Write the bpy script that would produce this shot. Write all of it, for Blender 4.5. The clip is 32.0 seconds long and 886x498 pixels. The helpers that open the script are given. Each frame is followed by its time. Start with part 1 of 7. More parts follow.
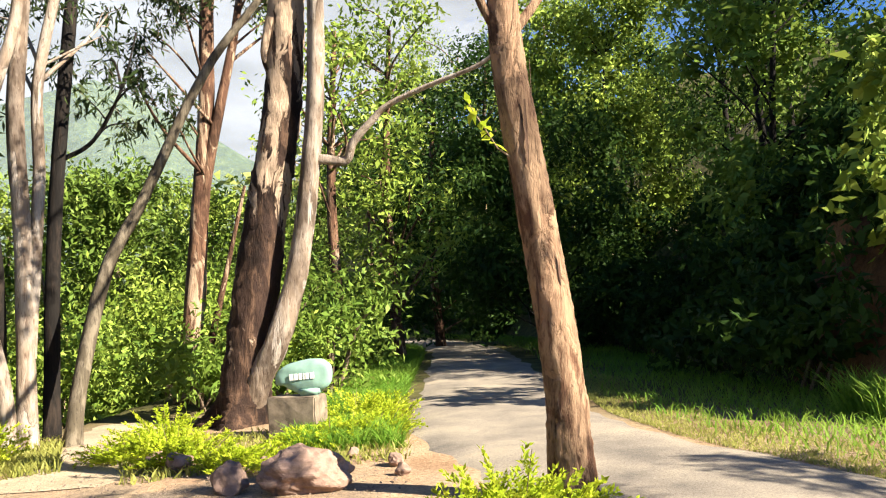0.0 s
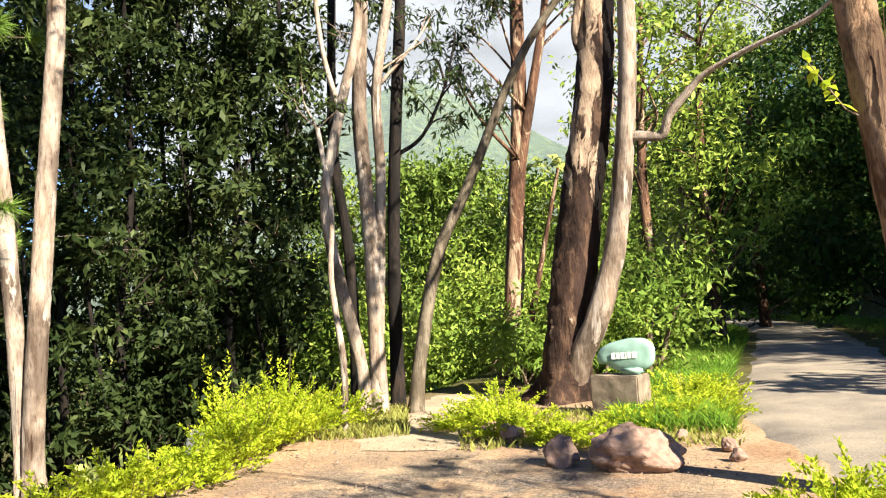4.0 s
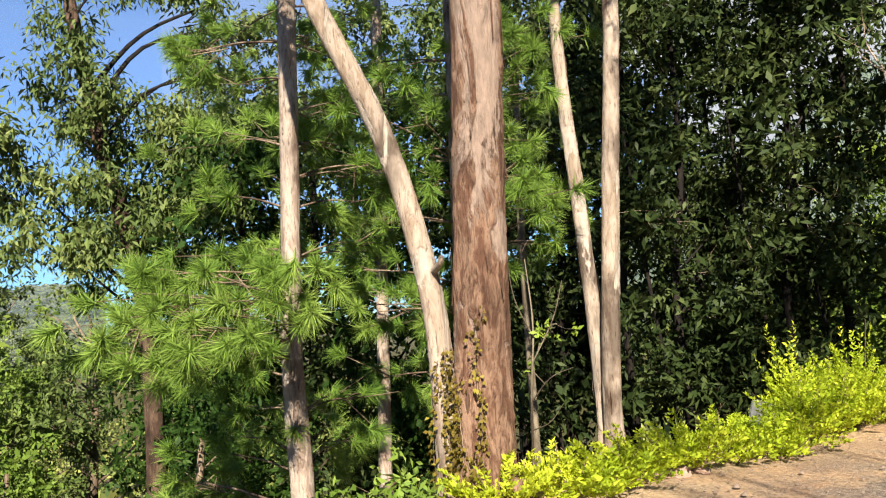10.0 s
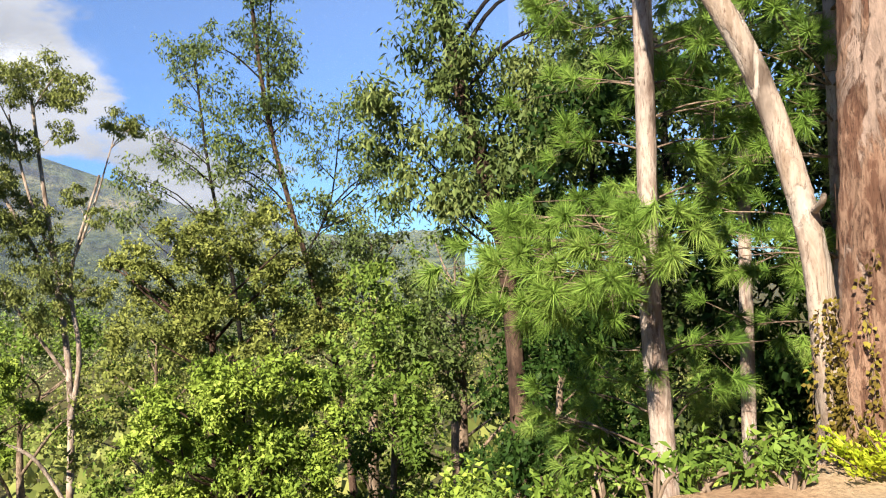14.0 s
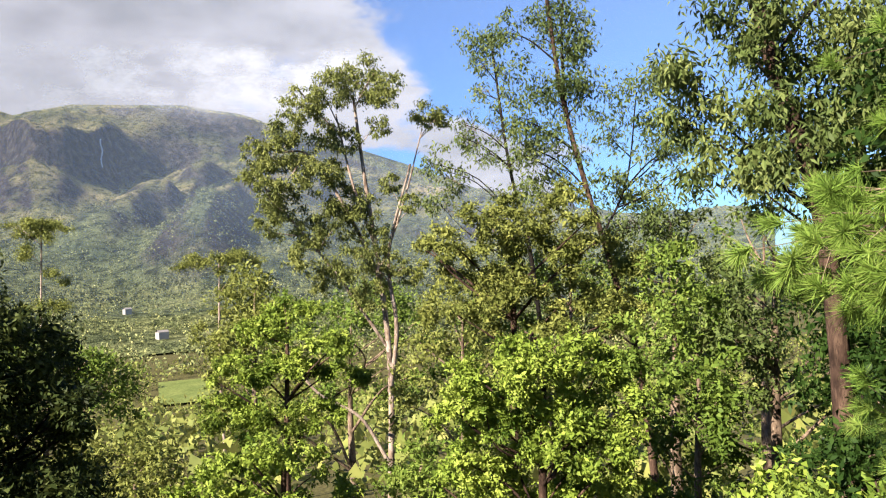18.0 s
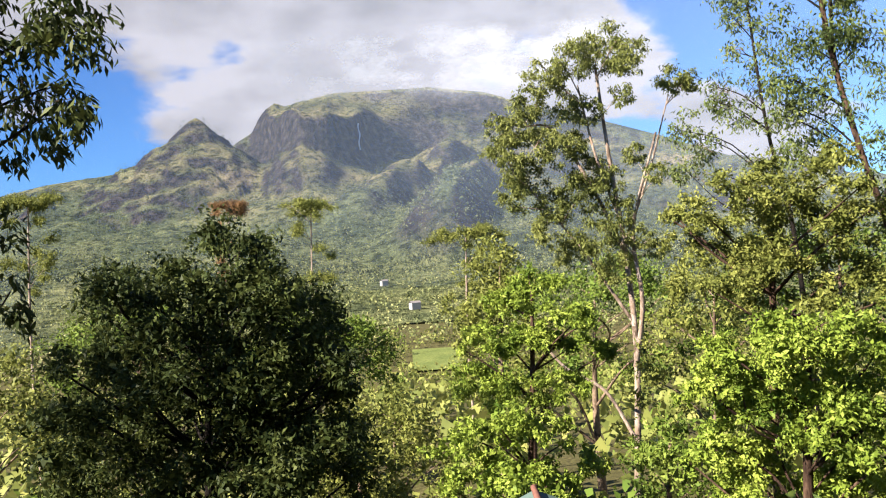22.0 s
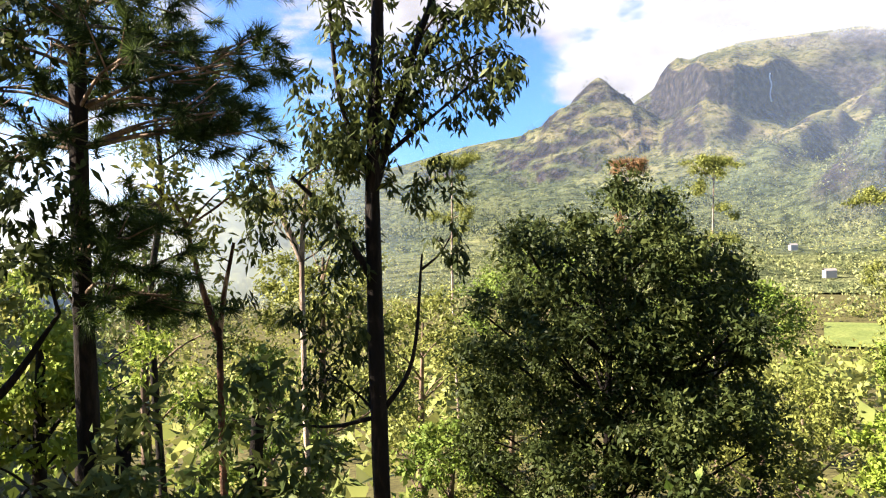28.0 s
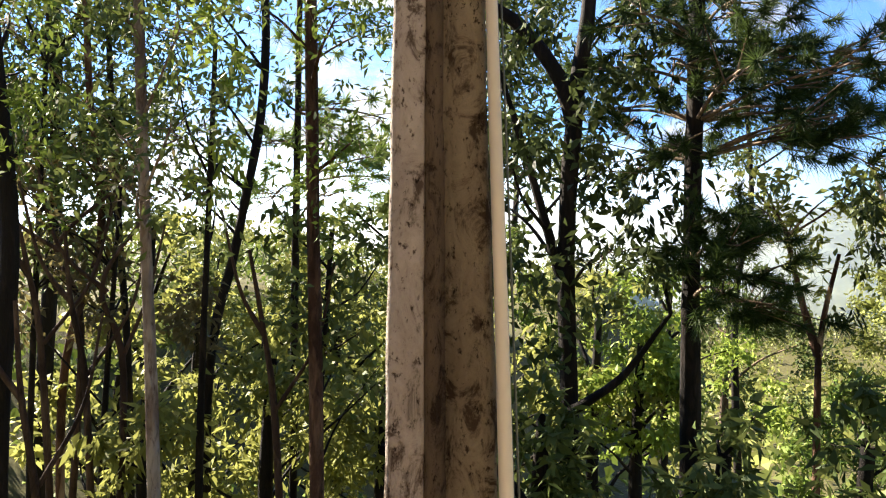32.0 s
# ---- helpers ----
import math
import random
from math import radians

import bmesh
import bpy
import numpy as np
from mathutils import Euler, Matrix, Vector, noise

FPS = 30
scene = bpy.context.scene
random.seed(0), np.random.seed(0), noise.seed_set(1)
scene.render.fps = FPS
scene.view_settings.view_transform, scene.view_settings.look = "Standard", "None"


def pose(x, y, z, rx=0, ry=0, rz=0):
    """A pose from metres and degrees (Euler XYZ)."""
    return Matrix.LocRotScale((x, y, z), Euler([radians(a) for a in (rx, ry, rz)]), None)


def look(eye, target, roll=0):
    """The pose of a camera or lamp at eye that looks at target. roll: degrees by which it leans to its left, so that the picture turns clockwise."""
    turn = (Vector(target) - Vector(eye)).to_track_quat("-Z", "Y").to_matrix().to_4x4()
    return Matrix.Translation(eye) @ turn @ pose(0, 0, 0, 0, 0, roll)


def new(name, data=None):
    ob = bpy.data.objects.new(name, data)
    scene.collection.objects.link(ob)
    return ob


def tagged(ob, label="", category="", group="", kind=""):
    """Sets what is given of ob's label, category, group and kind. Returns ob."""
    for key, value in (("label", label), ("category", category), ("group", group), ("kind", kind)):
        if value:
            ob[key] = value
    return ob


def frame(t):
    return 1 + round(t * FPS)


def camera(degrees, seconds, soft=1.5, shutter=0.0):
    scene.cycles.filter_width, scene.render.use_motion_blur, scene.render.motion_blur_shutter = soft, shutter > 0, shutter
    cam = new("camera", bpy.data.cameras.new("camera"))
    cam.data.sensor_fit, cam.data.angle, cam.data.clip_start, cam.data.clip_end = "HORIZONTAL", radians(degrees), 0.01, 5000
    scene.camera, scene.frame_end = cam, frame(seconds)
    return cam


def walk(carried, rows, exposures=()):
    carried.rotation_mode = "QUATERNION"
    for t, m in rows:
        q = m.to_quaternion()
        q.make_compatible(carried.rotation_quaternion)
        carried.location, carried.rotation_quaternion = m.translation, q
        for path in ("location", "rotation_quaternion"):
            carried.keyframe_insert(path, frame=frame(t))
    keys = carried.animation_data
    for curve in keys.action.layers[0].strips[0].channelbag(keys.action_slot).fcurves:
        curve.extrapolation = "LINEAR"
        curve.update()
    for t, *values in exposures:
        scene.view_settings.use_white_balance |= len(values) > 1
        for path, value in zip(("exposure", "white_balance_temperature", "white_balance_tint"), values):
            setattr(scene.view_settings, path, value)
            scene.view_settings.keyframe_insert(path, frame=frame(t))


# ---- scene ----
cam = camera(59.0, 32.0, soft=1.15)
EYE = 1.55
# seconds, eye (from the pivot where the person stands), yaw, pitch, roll
ROWS = [
    (0.0, 0.018, 0.339, 0.010, 0.30, 4.48, 2.98),
    (0.5, -0.015, 0.331, 0.010, 3.80, 4.40, 2.88),
    (1.0, -0.044, 0.325, 0.010, 7.17, 4.40, 2.67),
    (1.5, -0.067, 0.320, 0.006, 10.35, 4.24, 2.43),
    (2.0, -0.082, 0.302, 0.005, 13.77, 4.39, 2.42),
    (2.5, -0.092, 0.299, 0.008, 16.38, 4.57, 2.58),
    (3.0, -0.109, 0.288, 0.008, 18.69, 4.55, 2.77),
    (3.5, -0.115, 0.277, 0.013, 20.51, 4.37, 2.82),
    (5.5, -0.154, 0.249, 0.036, 30.06, 3.66, 4.04),
    (6.0, -0.166, 0.241, 0.018, 32.59, 3.69, 4.06),
    (6.5, -0.188, 0.240, 0.018, 35.41, 3.65, 3.71),
    (7.0, -0.183, 0.215, 0.017, 38.99, 3.56, 3.27),
    (7.5, -0.206, 0.205, 0.028, 42.76, 3.59, 2.99),
    (8.0, -0.232, 0.191, 0.030, 46.32, 3.59, 3.00),
    (8.5, -0.229, 0.172, 0.024, 49.70, 3.61, 3.11),
    (9.0, -0.244, 0.150, 0.022, 53.27, 3.74, 3.18),
    (9.5, -0.235, 0.127, 0.013, 56.72, 4.03, 3.12),
    (10.0, -0.237, 0.119, 0.008, 60.75, 4.11, 3.05),
    (10.5, -0.237, 0.103, 0.008, 64.82, 3.75, 2.94),
    (11.0, -0.242, 0.079, 0.017, 68.36, 3.36, 3.00),
    (11.5, -0.248, 0.071, 0.016, 71.97, 3.11, 2.95),
    (12.0, -0.251, 0.053, 0.002, 75.13, 2.76, 2.76),
    (12.5, -0.248, 0.024, -0.001, 77.22, 2.34, 2.63),
    (13.0, -0.268, 0.016, 0.007, 80.13, 1.84, 2.64),
    (13.5, -0.270, 0.002, -0.009, 83.10, 1.49, 2.53),
    (14.0, -0.276, -0.012, 0.002, 85.63, 1.29, 2.60),
    (14.5, -0.256, -0.033, 0.025, 88.80, 1.25, 2.76),
    (15.0, -0.245, -0.058, 0.037, 92.09, 1.34, 2.95),
    (15.5, -0.234, -0.082, 0.063, 94.58, 1.26, 3.33),
    (17.5, -0.268, -0.045, 0.035, 104.72, 0.97, 3.01),
    (18.0, -0.272, -0.047, 0.024, 107.03, 0.83, 2.99),
    (18.5, -0.267, -0.047, 0.037, 109.26, 0.62, 3.16),
    (19.0, -0.265, -0.058, 0.040, 111.06, 0.41, 3.20),
    (19.5, -0.263, -0.059, 0.033, 113.13, 0.15, 3.34),
    (20.0, -0.247, -0.067, 0.015, 115.41, 0.05, 3.42),
    (20.5, -0.249, -0.071, 0.011, 117.82, 0.05, 3.66),
    (21.0, -0.239, -0.081, 0.009, 119.94, 0.19, 3.69),
    (21.5, -0.233, -0.097, 0.009, 122.14, 0.20, 3.59),
    (22.0, -0.236, -0.078, 0.008, 124.65, -0.12, 3.49),
    (22.5, -0.232, -0.084, -0.023, 127.14, -0.51, 3.50),
    (23.0, -0.223, -0.072, -0.030, 129.47, -0.77, 3.57),
    (23.5, -0.229, -0.103, -0.038, 131.52, -0.89, 3.46),
    (24.0, -0.234, -0.135, -0.050, 133.40, -0.88, 3.14),
    (24.5, -0.224, -0.140, -0.050, 135.72, -0.80, 2.75),
    (25.0, -0.218, -0.137, -0.056, 138.25, -0.78, 2.49),
    (25.5, -0.211, -0.146, -0.052, 140.57, -0.97, 2.26),
    (27.5, -0.170, -0.232, -0.016, 150.14, -1.67, 1.85),
    (28.0, -0.142, -0.250, -0.033, 153.13, -1.78, 2.03),
    (28.5, -0.113, -0.270, -0.022, 157.41, -1.37, 1.18),
    (29.0, -0.079, -0.264, -0.024, 163.29, -0.99, 0.93),
    (29.5, -0.054, -0.263, -0.009, 168.95, -1.10, 0.69),
    (30.0, -0.046, -0.268, -0.051, 173.84, -0.41, 0.46),
    (30.5, -0.016, -0.272, -0.038, 178.42, -0.09, 0.34),
    (31.0, 0.009, -0.256, -0.038, 183.35, -0.04, 0.36),
    (31.5, 0.032, -0.237, -0.037, 188.61, -0.08, 0.40),
    (32.0, 0.053, -0.221, -0.039, 193.83, -0.29, 0.23),
]
walk(cam, [(t, pose(x, y, EYE + z, 90 + pitch, roll, yaw)) for t, x, y, z, yaw, pitch, roll in ROWS],
     # the phone opens up in the shaded views, closes down for the bright ones and warms its white slightly
     [(0.0, 2.0, 6500, 10), (5.0, 1.92, 6500, 10), (9.0, 1.55, 6500, 10), (13.0, 1.62, 6500, 12), (17.0, 1.7, 6500, 16), (21.0, 1.8, 6500, 17), (24.0, 1.96, 6550, 16), (28.0, 2.48, 6800, 18), (32.0, 2.58, 6600, 13)])
# extra cloud: bearing, elevation, half width, amount
CLOUDS = [(122, 17, 17, 0.3), (136, 15, 13, 0.26), (22, 24, 36, 0.4), (190, 8, 30, 0.12), (101, 6, 9, 0.22), (97, 17, 13, -0.2), (153, 13, 15, 0.2), (109, 22, 8, -0.1), (64, 20, 20, -0.2)]
CLOUD_LIGHT, SKY_STRENGTH, SUN_STRENGTH = 9.0, 0.0238, 5.0
SKY_TINT = (0.7, 1.3, 2.02)

# ---- world and sun ----
SUN_AZ, SUN_EL = radians(117), radians(34)
SUN_DIR = Vector((math.sin(SUN_AZ) * math.cos(SUN_EL), math.cos(SUN_AZ) * math.cos(SUN_EL), math.sin(SUN_EL)))
world = bpy.data.worlds.new("sky")
scene.world = world
world.use_nodes = True
wn, wl = world.node_tree.nodes, world.node_tree.links
wn.clear()


def wmath(op, a, b=None, clamp=False):
    n = wn.new("ShaderNodeMath")
    n.operation, n.use_clamp = op, clamp
    for i, v in enumerate((a, b)):
        if v is None:
            continue
        if isinstance(v, (int, float)):
            n.inputs[i].default_value = v
        else:
            wl.new(v, n.inputs[i])
    return n.outputs[0]


sky = wn.new("ShaderNodeTexSky")
sky.sky_type, sky.sun_disc, sky.sun_elevation, sky.sun_rotation = "NISHITA", False, SUN_EL, SUN_AZ
sky.air_density, sky.dust_density, sky.ozone_density, sky.altitude = 1.0, 0.1, 3.0, 900
wcoord = wn.new("ShaderNodeTexCoord")
wmap = wn.new("ShaderNodeMapping")
wmap.inputs["Scale"].default_value = (1.0, 1.0, 2.3)
wmap.inputs["Location"].default_value = (0.31, 0.12, 0.4)
wl.new(wcoord.outputs["Generated"], wmap.inputs["Vector"])
wnoise = wn.new("ShaderNodeTexNoise")
wnoise.inputs["Scale"].default_value, wnoise.inputs["Detail"].default_value, wnoise.inputs["Roughness"].default_value = 3.4, 11, 0.6
wl.new(wmap.outputs[0], wnoise.inputs["Vector"])


def cloud_bank(az, el, width):
    """A soft lump of extra cloud round a direction of the sky, 0 to 1."""
    v = Vector((-math.sin(radians(az)) * math.cos(radians(el)), math.cos(radians(az)) * math.cos(radians(el)), math.sin(radians(el))))
    n = wn.new("ShaderNodeVectorMath")
    n.operation = "DOT_PRODUCT"
    wl.new(wcoord.outputs["Generated"], n.inputs[0])
    n.inputs[1].default_value = v
    r = wn.new("ShaderNodeMapRange")
    r.interpolation_type = "SMOOTHSTEP"
    r.inputs["From Min"].default_value, r.inputs["From Max"].default_value = math.cos(radians(width)), 1.0
    wl.new(n.outputs["Value"], r.inputs["Value"])
    return r.outputs["Result"]


cover = wnoise.outputs["Fac"]
for az, el, width, amount in CLOUDS:
    cover = wmath("ADD", cover, wmath("MULTIPLY", cloud_bank(az, el, width), amount))
mask = wn.new("ShaderNodeMapRange")
mask.interpolation_type = "SMOOTHSTEP"
mask.inputs["From Min"].default_value, mask.inputs["From Max"].default_value = 0.62, 0.73
wl.new(cover, mask.inputs["Value"])
# cloud white, a little greyer where it is thick
thick = wn.new("ShaderNodeMapRange")
thick.inputs["From Min"].default_value, thick.inputs["From Max"].default_value = 0.62, 1.0
thick.inputs["To Min"].default_value, thick.inputs["To Max"].default_value = CLOUD_LIGHT, CLOUD_LIGHT * 0.8
wl.new(cover, thick.inputs["Value"])
cloud_col = wn.new("ShaderNodeVectorMath")
cloud_col.operation = "SCALE"
cloud_col.inputs[0].default_value = (0.97, 0.98, 1.03)
billow = wn.new("ShaderNodeTexNoise")
billow.inputs["Scale"].default_value, billow.inputs["Detail"].default_value = 7.5, 8
wl.new(wmap.outputs[0], billow.inputs["Vector"])
shade = wn.new("ShaderNodeMapRange")
shade.inputs["From Min"].default_value, shade.inputs["From Max"].default_value = 0.36, 0.58
shade.inputs["To Min"].default_value, shade.inputs["To Max"].default_value = 0.72, 1.05
wl.new(billow.outputs["Fac"], shade.inputs["Value"])
wl.new(wmath("MULTIPLY", thick.outputs["Result"], shade.outputs["Result"]), cloud_col.inputs["Scale"])
wmix = wn.new("ShaderNodeMix")
wmix.data_type = "RGBA"
wl.new(mask.outputs["Result"], wmix.inputs["Factor"])
wtint = wn.new("ShaderNodeVectorMath")
wtint.operation = "MULTIPLY"
wtint.inputs[1].default_value = SKY_TINT
wl.new(sky.outputs[0], wtint.inputs[0])
wl.new(wtint.outputs[0], wmix.inputs["A"])
wl.new(cloud_col.outputs[0], wmix.inputs["B"])
wbg = wn.new("ShaderNodeBackground")
wbg.inputs["Strength"].default_value = SKY_STRENGTH
wl.new(wmix.outputs["Result"], wbg.inputs["Color"])
wout = wn.new("ShaderNodeOutputWorld")
wl.new(wbg.outputs[0], wout.inputs["Surface"])

sun = new("sun", bpy.data.lights.new("sun", "SUN"))
sun.data.energy, sun.data.angle, sun.data.color = SUN_STRENGTH, radians(0.53), (1.0, 0.91, 0.74)
sun.matrix_world = look(SUN_DIR * 200, (0, 0, 0))

# ---- materials ----
def material(name, rough=0.8, spec=0.3):
    m = bpy.data.materials.new(name)
    m.use_nodes = True
    b = m.node_tree.nodes["Principled BSDF"]
    b.inputs["Roughness"].default_value, b.inputs["Specular IOR Level"].default_value = rough, spec
    return m, m.node_tree.nodes, m.node_tree.links, b


def ramp(nodes, stops):
    r = nodes.new("ShaderNodeValToRGB")
    e = r.color_ramp.elements
    while len(e) < len(stops):
        e.new(0.5)
    for el, (p, c) in zip(e, stops):
        el.position, el.color = p, (*c, 1)
    return r


def noise_tex(nodes, links, scale, detail=6, rough=0.55, stretch=None, coord="Object", warp=0.0):
    tc = nodes.new("ShaderNodeTexCoord")
    n = nodes.new("ShaderNodeTexNoise")
    n.inputs["Scale"].default_value, n.inputs["Detail"].default_value, n.inputs["Roughness"].default_value = scale, detail, rough
    n.inputs["Distortion"].default_value = warp
    if stretch:
        mp = nodes.new("ShaderNodeMapping")
        mp.inputs["Scale"].default_value = stretch
        links.new(tc.outputs[coord], mp.inputs["Vector"])
        links.new(mp.outputs[0], n.inputs["Vector"])
    else:
        links.new(tc.outputs[coord], n.inputs["Vector"])
    return n.outputs["Fac"]


def mix_col(nodes, links, fac, a, b, blend="MIX"):
    m = nodes.new("ShaderNodeMix")
    m.data_type, m.blend_type = "RGBA", blend
    for key, v in (("Factor", fac), ("A", a), ("B", b)):
        s = m.inputs[key] if key == "Factor" else [i for i in m.inputs if i.name == key and i.type == "RGBA"][0]
        if isinstance(v, (int, float)):
            s.default_value = v
        elif isinstance(v, tuple):
            s.default_value = (*v, 1)
        else:
            links.new(v, s)
    return [o for o in m.outputs if o.type == "RGBA"][0]


def add_bump(nodes, links, bsdf, height, strength, dist=0.02):
    b = nodes.new("ShaderNodeBump")
    b.inputs["Strength"].default_value, b.inputs["Distance"].default_value = strength, dist
    links.new(height, b.inputs["Height"])
    links.new(b.outputs[0], bsdf.inputs["Normal"])


def leaf_mat(name, dark, mid, light, trans=0.35, patch=0.7, rough=0.45, tone=0.8):
    """Leaves: every leaf its own shade, patches of younger and older growth, light shining through."""
    dark, mid, light = (tuple(v * tone for v in c) for c in (dark, mid, light))
    m, n, l, b = material(name, rough + 0.08, 0.09)
    geo = n.new("ShaderNodeNewGeometry")
    r = ramp(n, [(0.0, dark), (0.5, mid), (1.0, light)])
    big = noise_tex(n, l, patch, 3)
    mx = n.new("ShaderNodeMath")
    mx.operation = "MULTIPLY_ADD"
    l.new(geo.outputs["Random Per Island"], mx.inputs[0])
    mx.inputs[1].default_value = 0.42
    s = n.new("ShaderNodeMath")
    s.operation = "MULTIPLY_ADD"
    l.new(big, s.inputs[0])
    s.inputs[1].default_value, s.inputs[2].default_value = 1.5, -0.46
    l.new(s.outputs[0], mx.inputs[2])
    l.new(mx.outputs[0], r.inputs["Fac"])
    l.new(r.outputs[0], b.inputs["Base Color"])
    tr = n.new("ShaderNodeBsdfTranslucent")
    tc = mix_col(n, l, 0.5, r.outputs[0], tuple(min(1, c * 1.4) for c in light))
    l.new(tc, tr.inputs["Color"])
    ms = n.new("ShaderNodeMixShader")
    ms.inputs[0].default_value = trans
    l.new(b.outputs[0], ms.inputs[1])
    l.new(tr.outputs[0], ms.inputs[2])
    l.new(ms.outputs[0], n["Material Output"].inputs["Surface"])
    return m


def bark_mat(name, a, b_, c, scale=6.0, split=0.5, depth=0.5, fine=30.0, peel=None, bare=0.52, rise=0.0, level=2.0):
    """Bark in long vertical flakes: ground colour a, peeled colour b_, dark furrows c; peel: smooth new bark in large bare patches."""
    m, n, l, b = material(name, 0.85, 0.2)
    f1 = noise_tex(n, l, scale, 6, 0.65, (1, 1, 0.27), "Object", 0.7)
    f2 = noise_tex(n, l, fine, 7, 0.72, (1, 1, 0.2), "Object", 0.5)
    f3 = noise_tex(n, l, 1.5, 5, 0.62, (1, 1, 0.5))
    s1 = ramp(n, [(split - 0.06, (0, 0, 0)), (split + 0.06, (1, 1, 1))])
    l.new(f1, s1.inputs["Fac"])
    col = mix_col(n, l, s1.outputs[0], a, b_)
    s2 = ramp(n, [(0.33, (1, 1, 1)), (0.47, (0, 0, 0))])
    l.new(f2, s2.inputs["Fac"])
    col = mix_col(n, l, s2.outputs[0], col, c)
    hs = n.new("ShaderNodeMath")
    hs.operation = "ADD"
    l.new(f2, hs.inputs[0])
    l.new(f1, hs.inputs[1])
    height = hs.outputs[0]
    s3 = ramp(n, [(0.38, (0.34, 0.31, 0.29)), (0.5, (0.92, 0.9, 0.87)), (0.68, (1.18, 1.16, 1.12))])
    l.new(f3, s3.inputs["Fac"])
    col = mix_col(n, l, 1.0, col, s3.outputs[0], "MULTIPLY")
    if peel:
        # bare patches with ragged upright edges and a faint mottling, sunk below the old bark
        f4 = noise_tex(n, l, 2.6, 8, 0.62, (1, 1, 0.3), "Object", 1.1)
        s4 = ramp(n, [(bare - 0.018, (0, 0, 0)), (bare + 0.018, (1, 1, 1))])
        sep = n.new("ShaderNodeSeparateXYZ")
        l.new(n.new("ShaderNodeTexCoord").outputs["Object"], sep.inputs[0])
        up = n.new("ShaderNodeMath")
        up.operation = "MULTIPLY_ADD"
        l.new(sep.outputs["Z"], up.inputs[0])
        up.inputs[1].default_value, up.inputs[2].default_value = rise, -rise * level
        f5 = n.new("ShaderNodeMath")
        f5.operation = "ADD"
        l.new(f4, f5.inputs[0])
        l.new(up.outputs[0], f5.inputs[1])
        l.new(f5.outputs[0], s4.inputs["Fac"])
        mott = ramp(n, [(0.3, tuple(v * 0.6 for v in peel)), (0.5, peel), (0.7, tuple(min(1, v * 1.2) for v in peel))])
        l.new(noise_tex(n, l, 12, 6, 0.7, (1, 1, 0.35)), mott.inputs["Fac"])
        col = mix_col(n, l, s4.outputs[0], col, mott.outputs[0])
        hp = n.new("ShaderNodeMath")
        hp.operation = "MULTIPLY_ADD"
        l.new(s4.outputs[0], hp.inputs[0])
        hp.inputs[1].default_value = -0.55
        l.new(height, hp.inputs[2])
        height = hp.outputs[0]
    l.new(col, b.inputs["Base Color"])
    add_bump(n, l, b, height, depth, 0.03)
    return m


def earth_mat(name, cols, scale=1.2, fine=26.0, bump=0.6, rough=0.95, dist=0.02):
    m, n, l, b = material(name, rough, 0.15)
    f1 = noise_tex(n, l, scale, 6, 0.6)
    r = ramp(n, cols)
    l.new(f1, r.inputs["Fac"])
    f2 = noise_tex(n, l, fine, 8, 0.7)
    r2 = ramp(n, [(0.3, (0.55, 0.52, 0.5)), (0.6, (1.08, 1.06, 1.04))])
    l.new(f2, r2.inputs["Fac"])
    l.new(mix_col(n, l, 1.0, r.outputs[0], r2.outputs[0], "MULTIPLY"), b.inputs["Base Color"])
    add_bump(n, l, b, f2, bump, dist)
    return m


def plain_mat(name, col, rough=0.6, var=0.25, scale=9.0, bump=0.15):
    m, n, l, b = material(name, rough, 0.35)
    f = noise_tex(n, l, scale, 7, 0.65)
    r = ramp(n, [(0.3, tuple(c * (1 - var) for c in col)), (0.7, tuple(min(1, c * (1 + var * 0.5)) for c in col))])
    l.new(f, r.inputs["Fac"])
    l.new(r.outputs[0], b.inputs["Base Color"])
    add_bump(n, l, b, f, bump, 0.01)
    return m


M_EUC = leaf_mat("eucalypt_leaves", (0.03, 0.05, 0.016), (0.085, 0.12, 0.034), (0.2, 0.23, 0.075), 0.14, 0.5, tone=1.0)
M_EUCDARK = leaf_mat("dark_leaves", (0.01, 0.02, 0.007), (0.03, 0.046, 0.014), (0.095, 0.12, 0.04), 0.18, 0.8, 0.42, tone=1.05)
M_LIGHT = leaf_mat("light_green_leaves", (0.046, 0.092, 0.014), (0.168, 0.235, 0.034), (0.35, 0.42, 0.082), 0.16, 0.8, tone=1.08)
M_EUCOLIVE = leaf_mat("olive_eucalypt_leaves", (0.045, 0.06, 0.016), (0.14, 0.165, 0.045), (0.31, 0.33, 0.1), 0.15, 0.35, tone=0.95)
# a darkened copy of the pine needles, for the pine in shade
M_NEEDLEDARK = leaf_mat("shade_dark_needles", (0.015, 0.035, 0.01), (0.05, 0.09, 0.022), (0.13, 0.19, 0.05), 0.25, 0.5, 0.4, tone=0.6)
M_SHRUB = leaf_mat("shrub_leaves", (0.035, 0.07, 0.012), (0.11, 0.17, 0.028), (0.23, 0.29, 0.06), 0.15, 0.5, tone=1.0)
M_OLIVE = leaf_mat("olive_leaves", (0.045, 0.06, 0.014), (0.155, 0.18, 0.042), (0.34, 0.355, 0.095), 0.16, 0.9, tone=0.95)
M_GOLD = leaf_mat("golden_duranta_leaves", (0.12, 0.2, 0.014), (0.31, 0.39, 0.024), (0.54, 0.56, 0.055), 0.42, 1.6, tone=1.1)
M_LUSH = leaf_mat("lush_green_leaves", (0.035, 0.078, 0.012), (0.135, 0.215, 0.034), (0.3, 0.385, 0.08), 0.28, 0.8, tone=1.0)
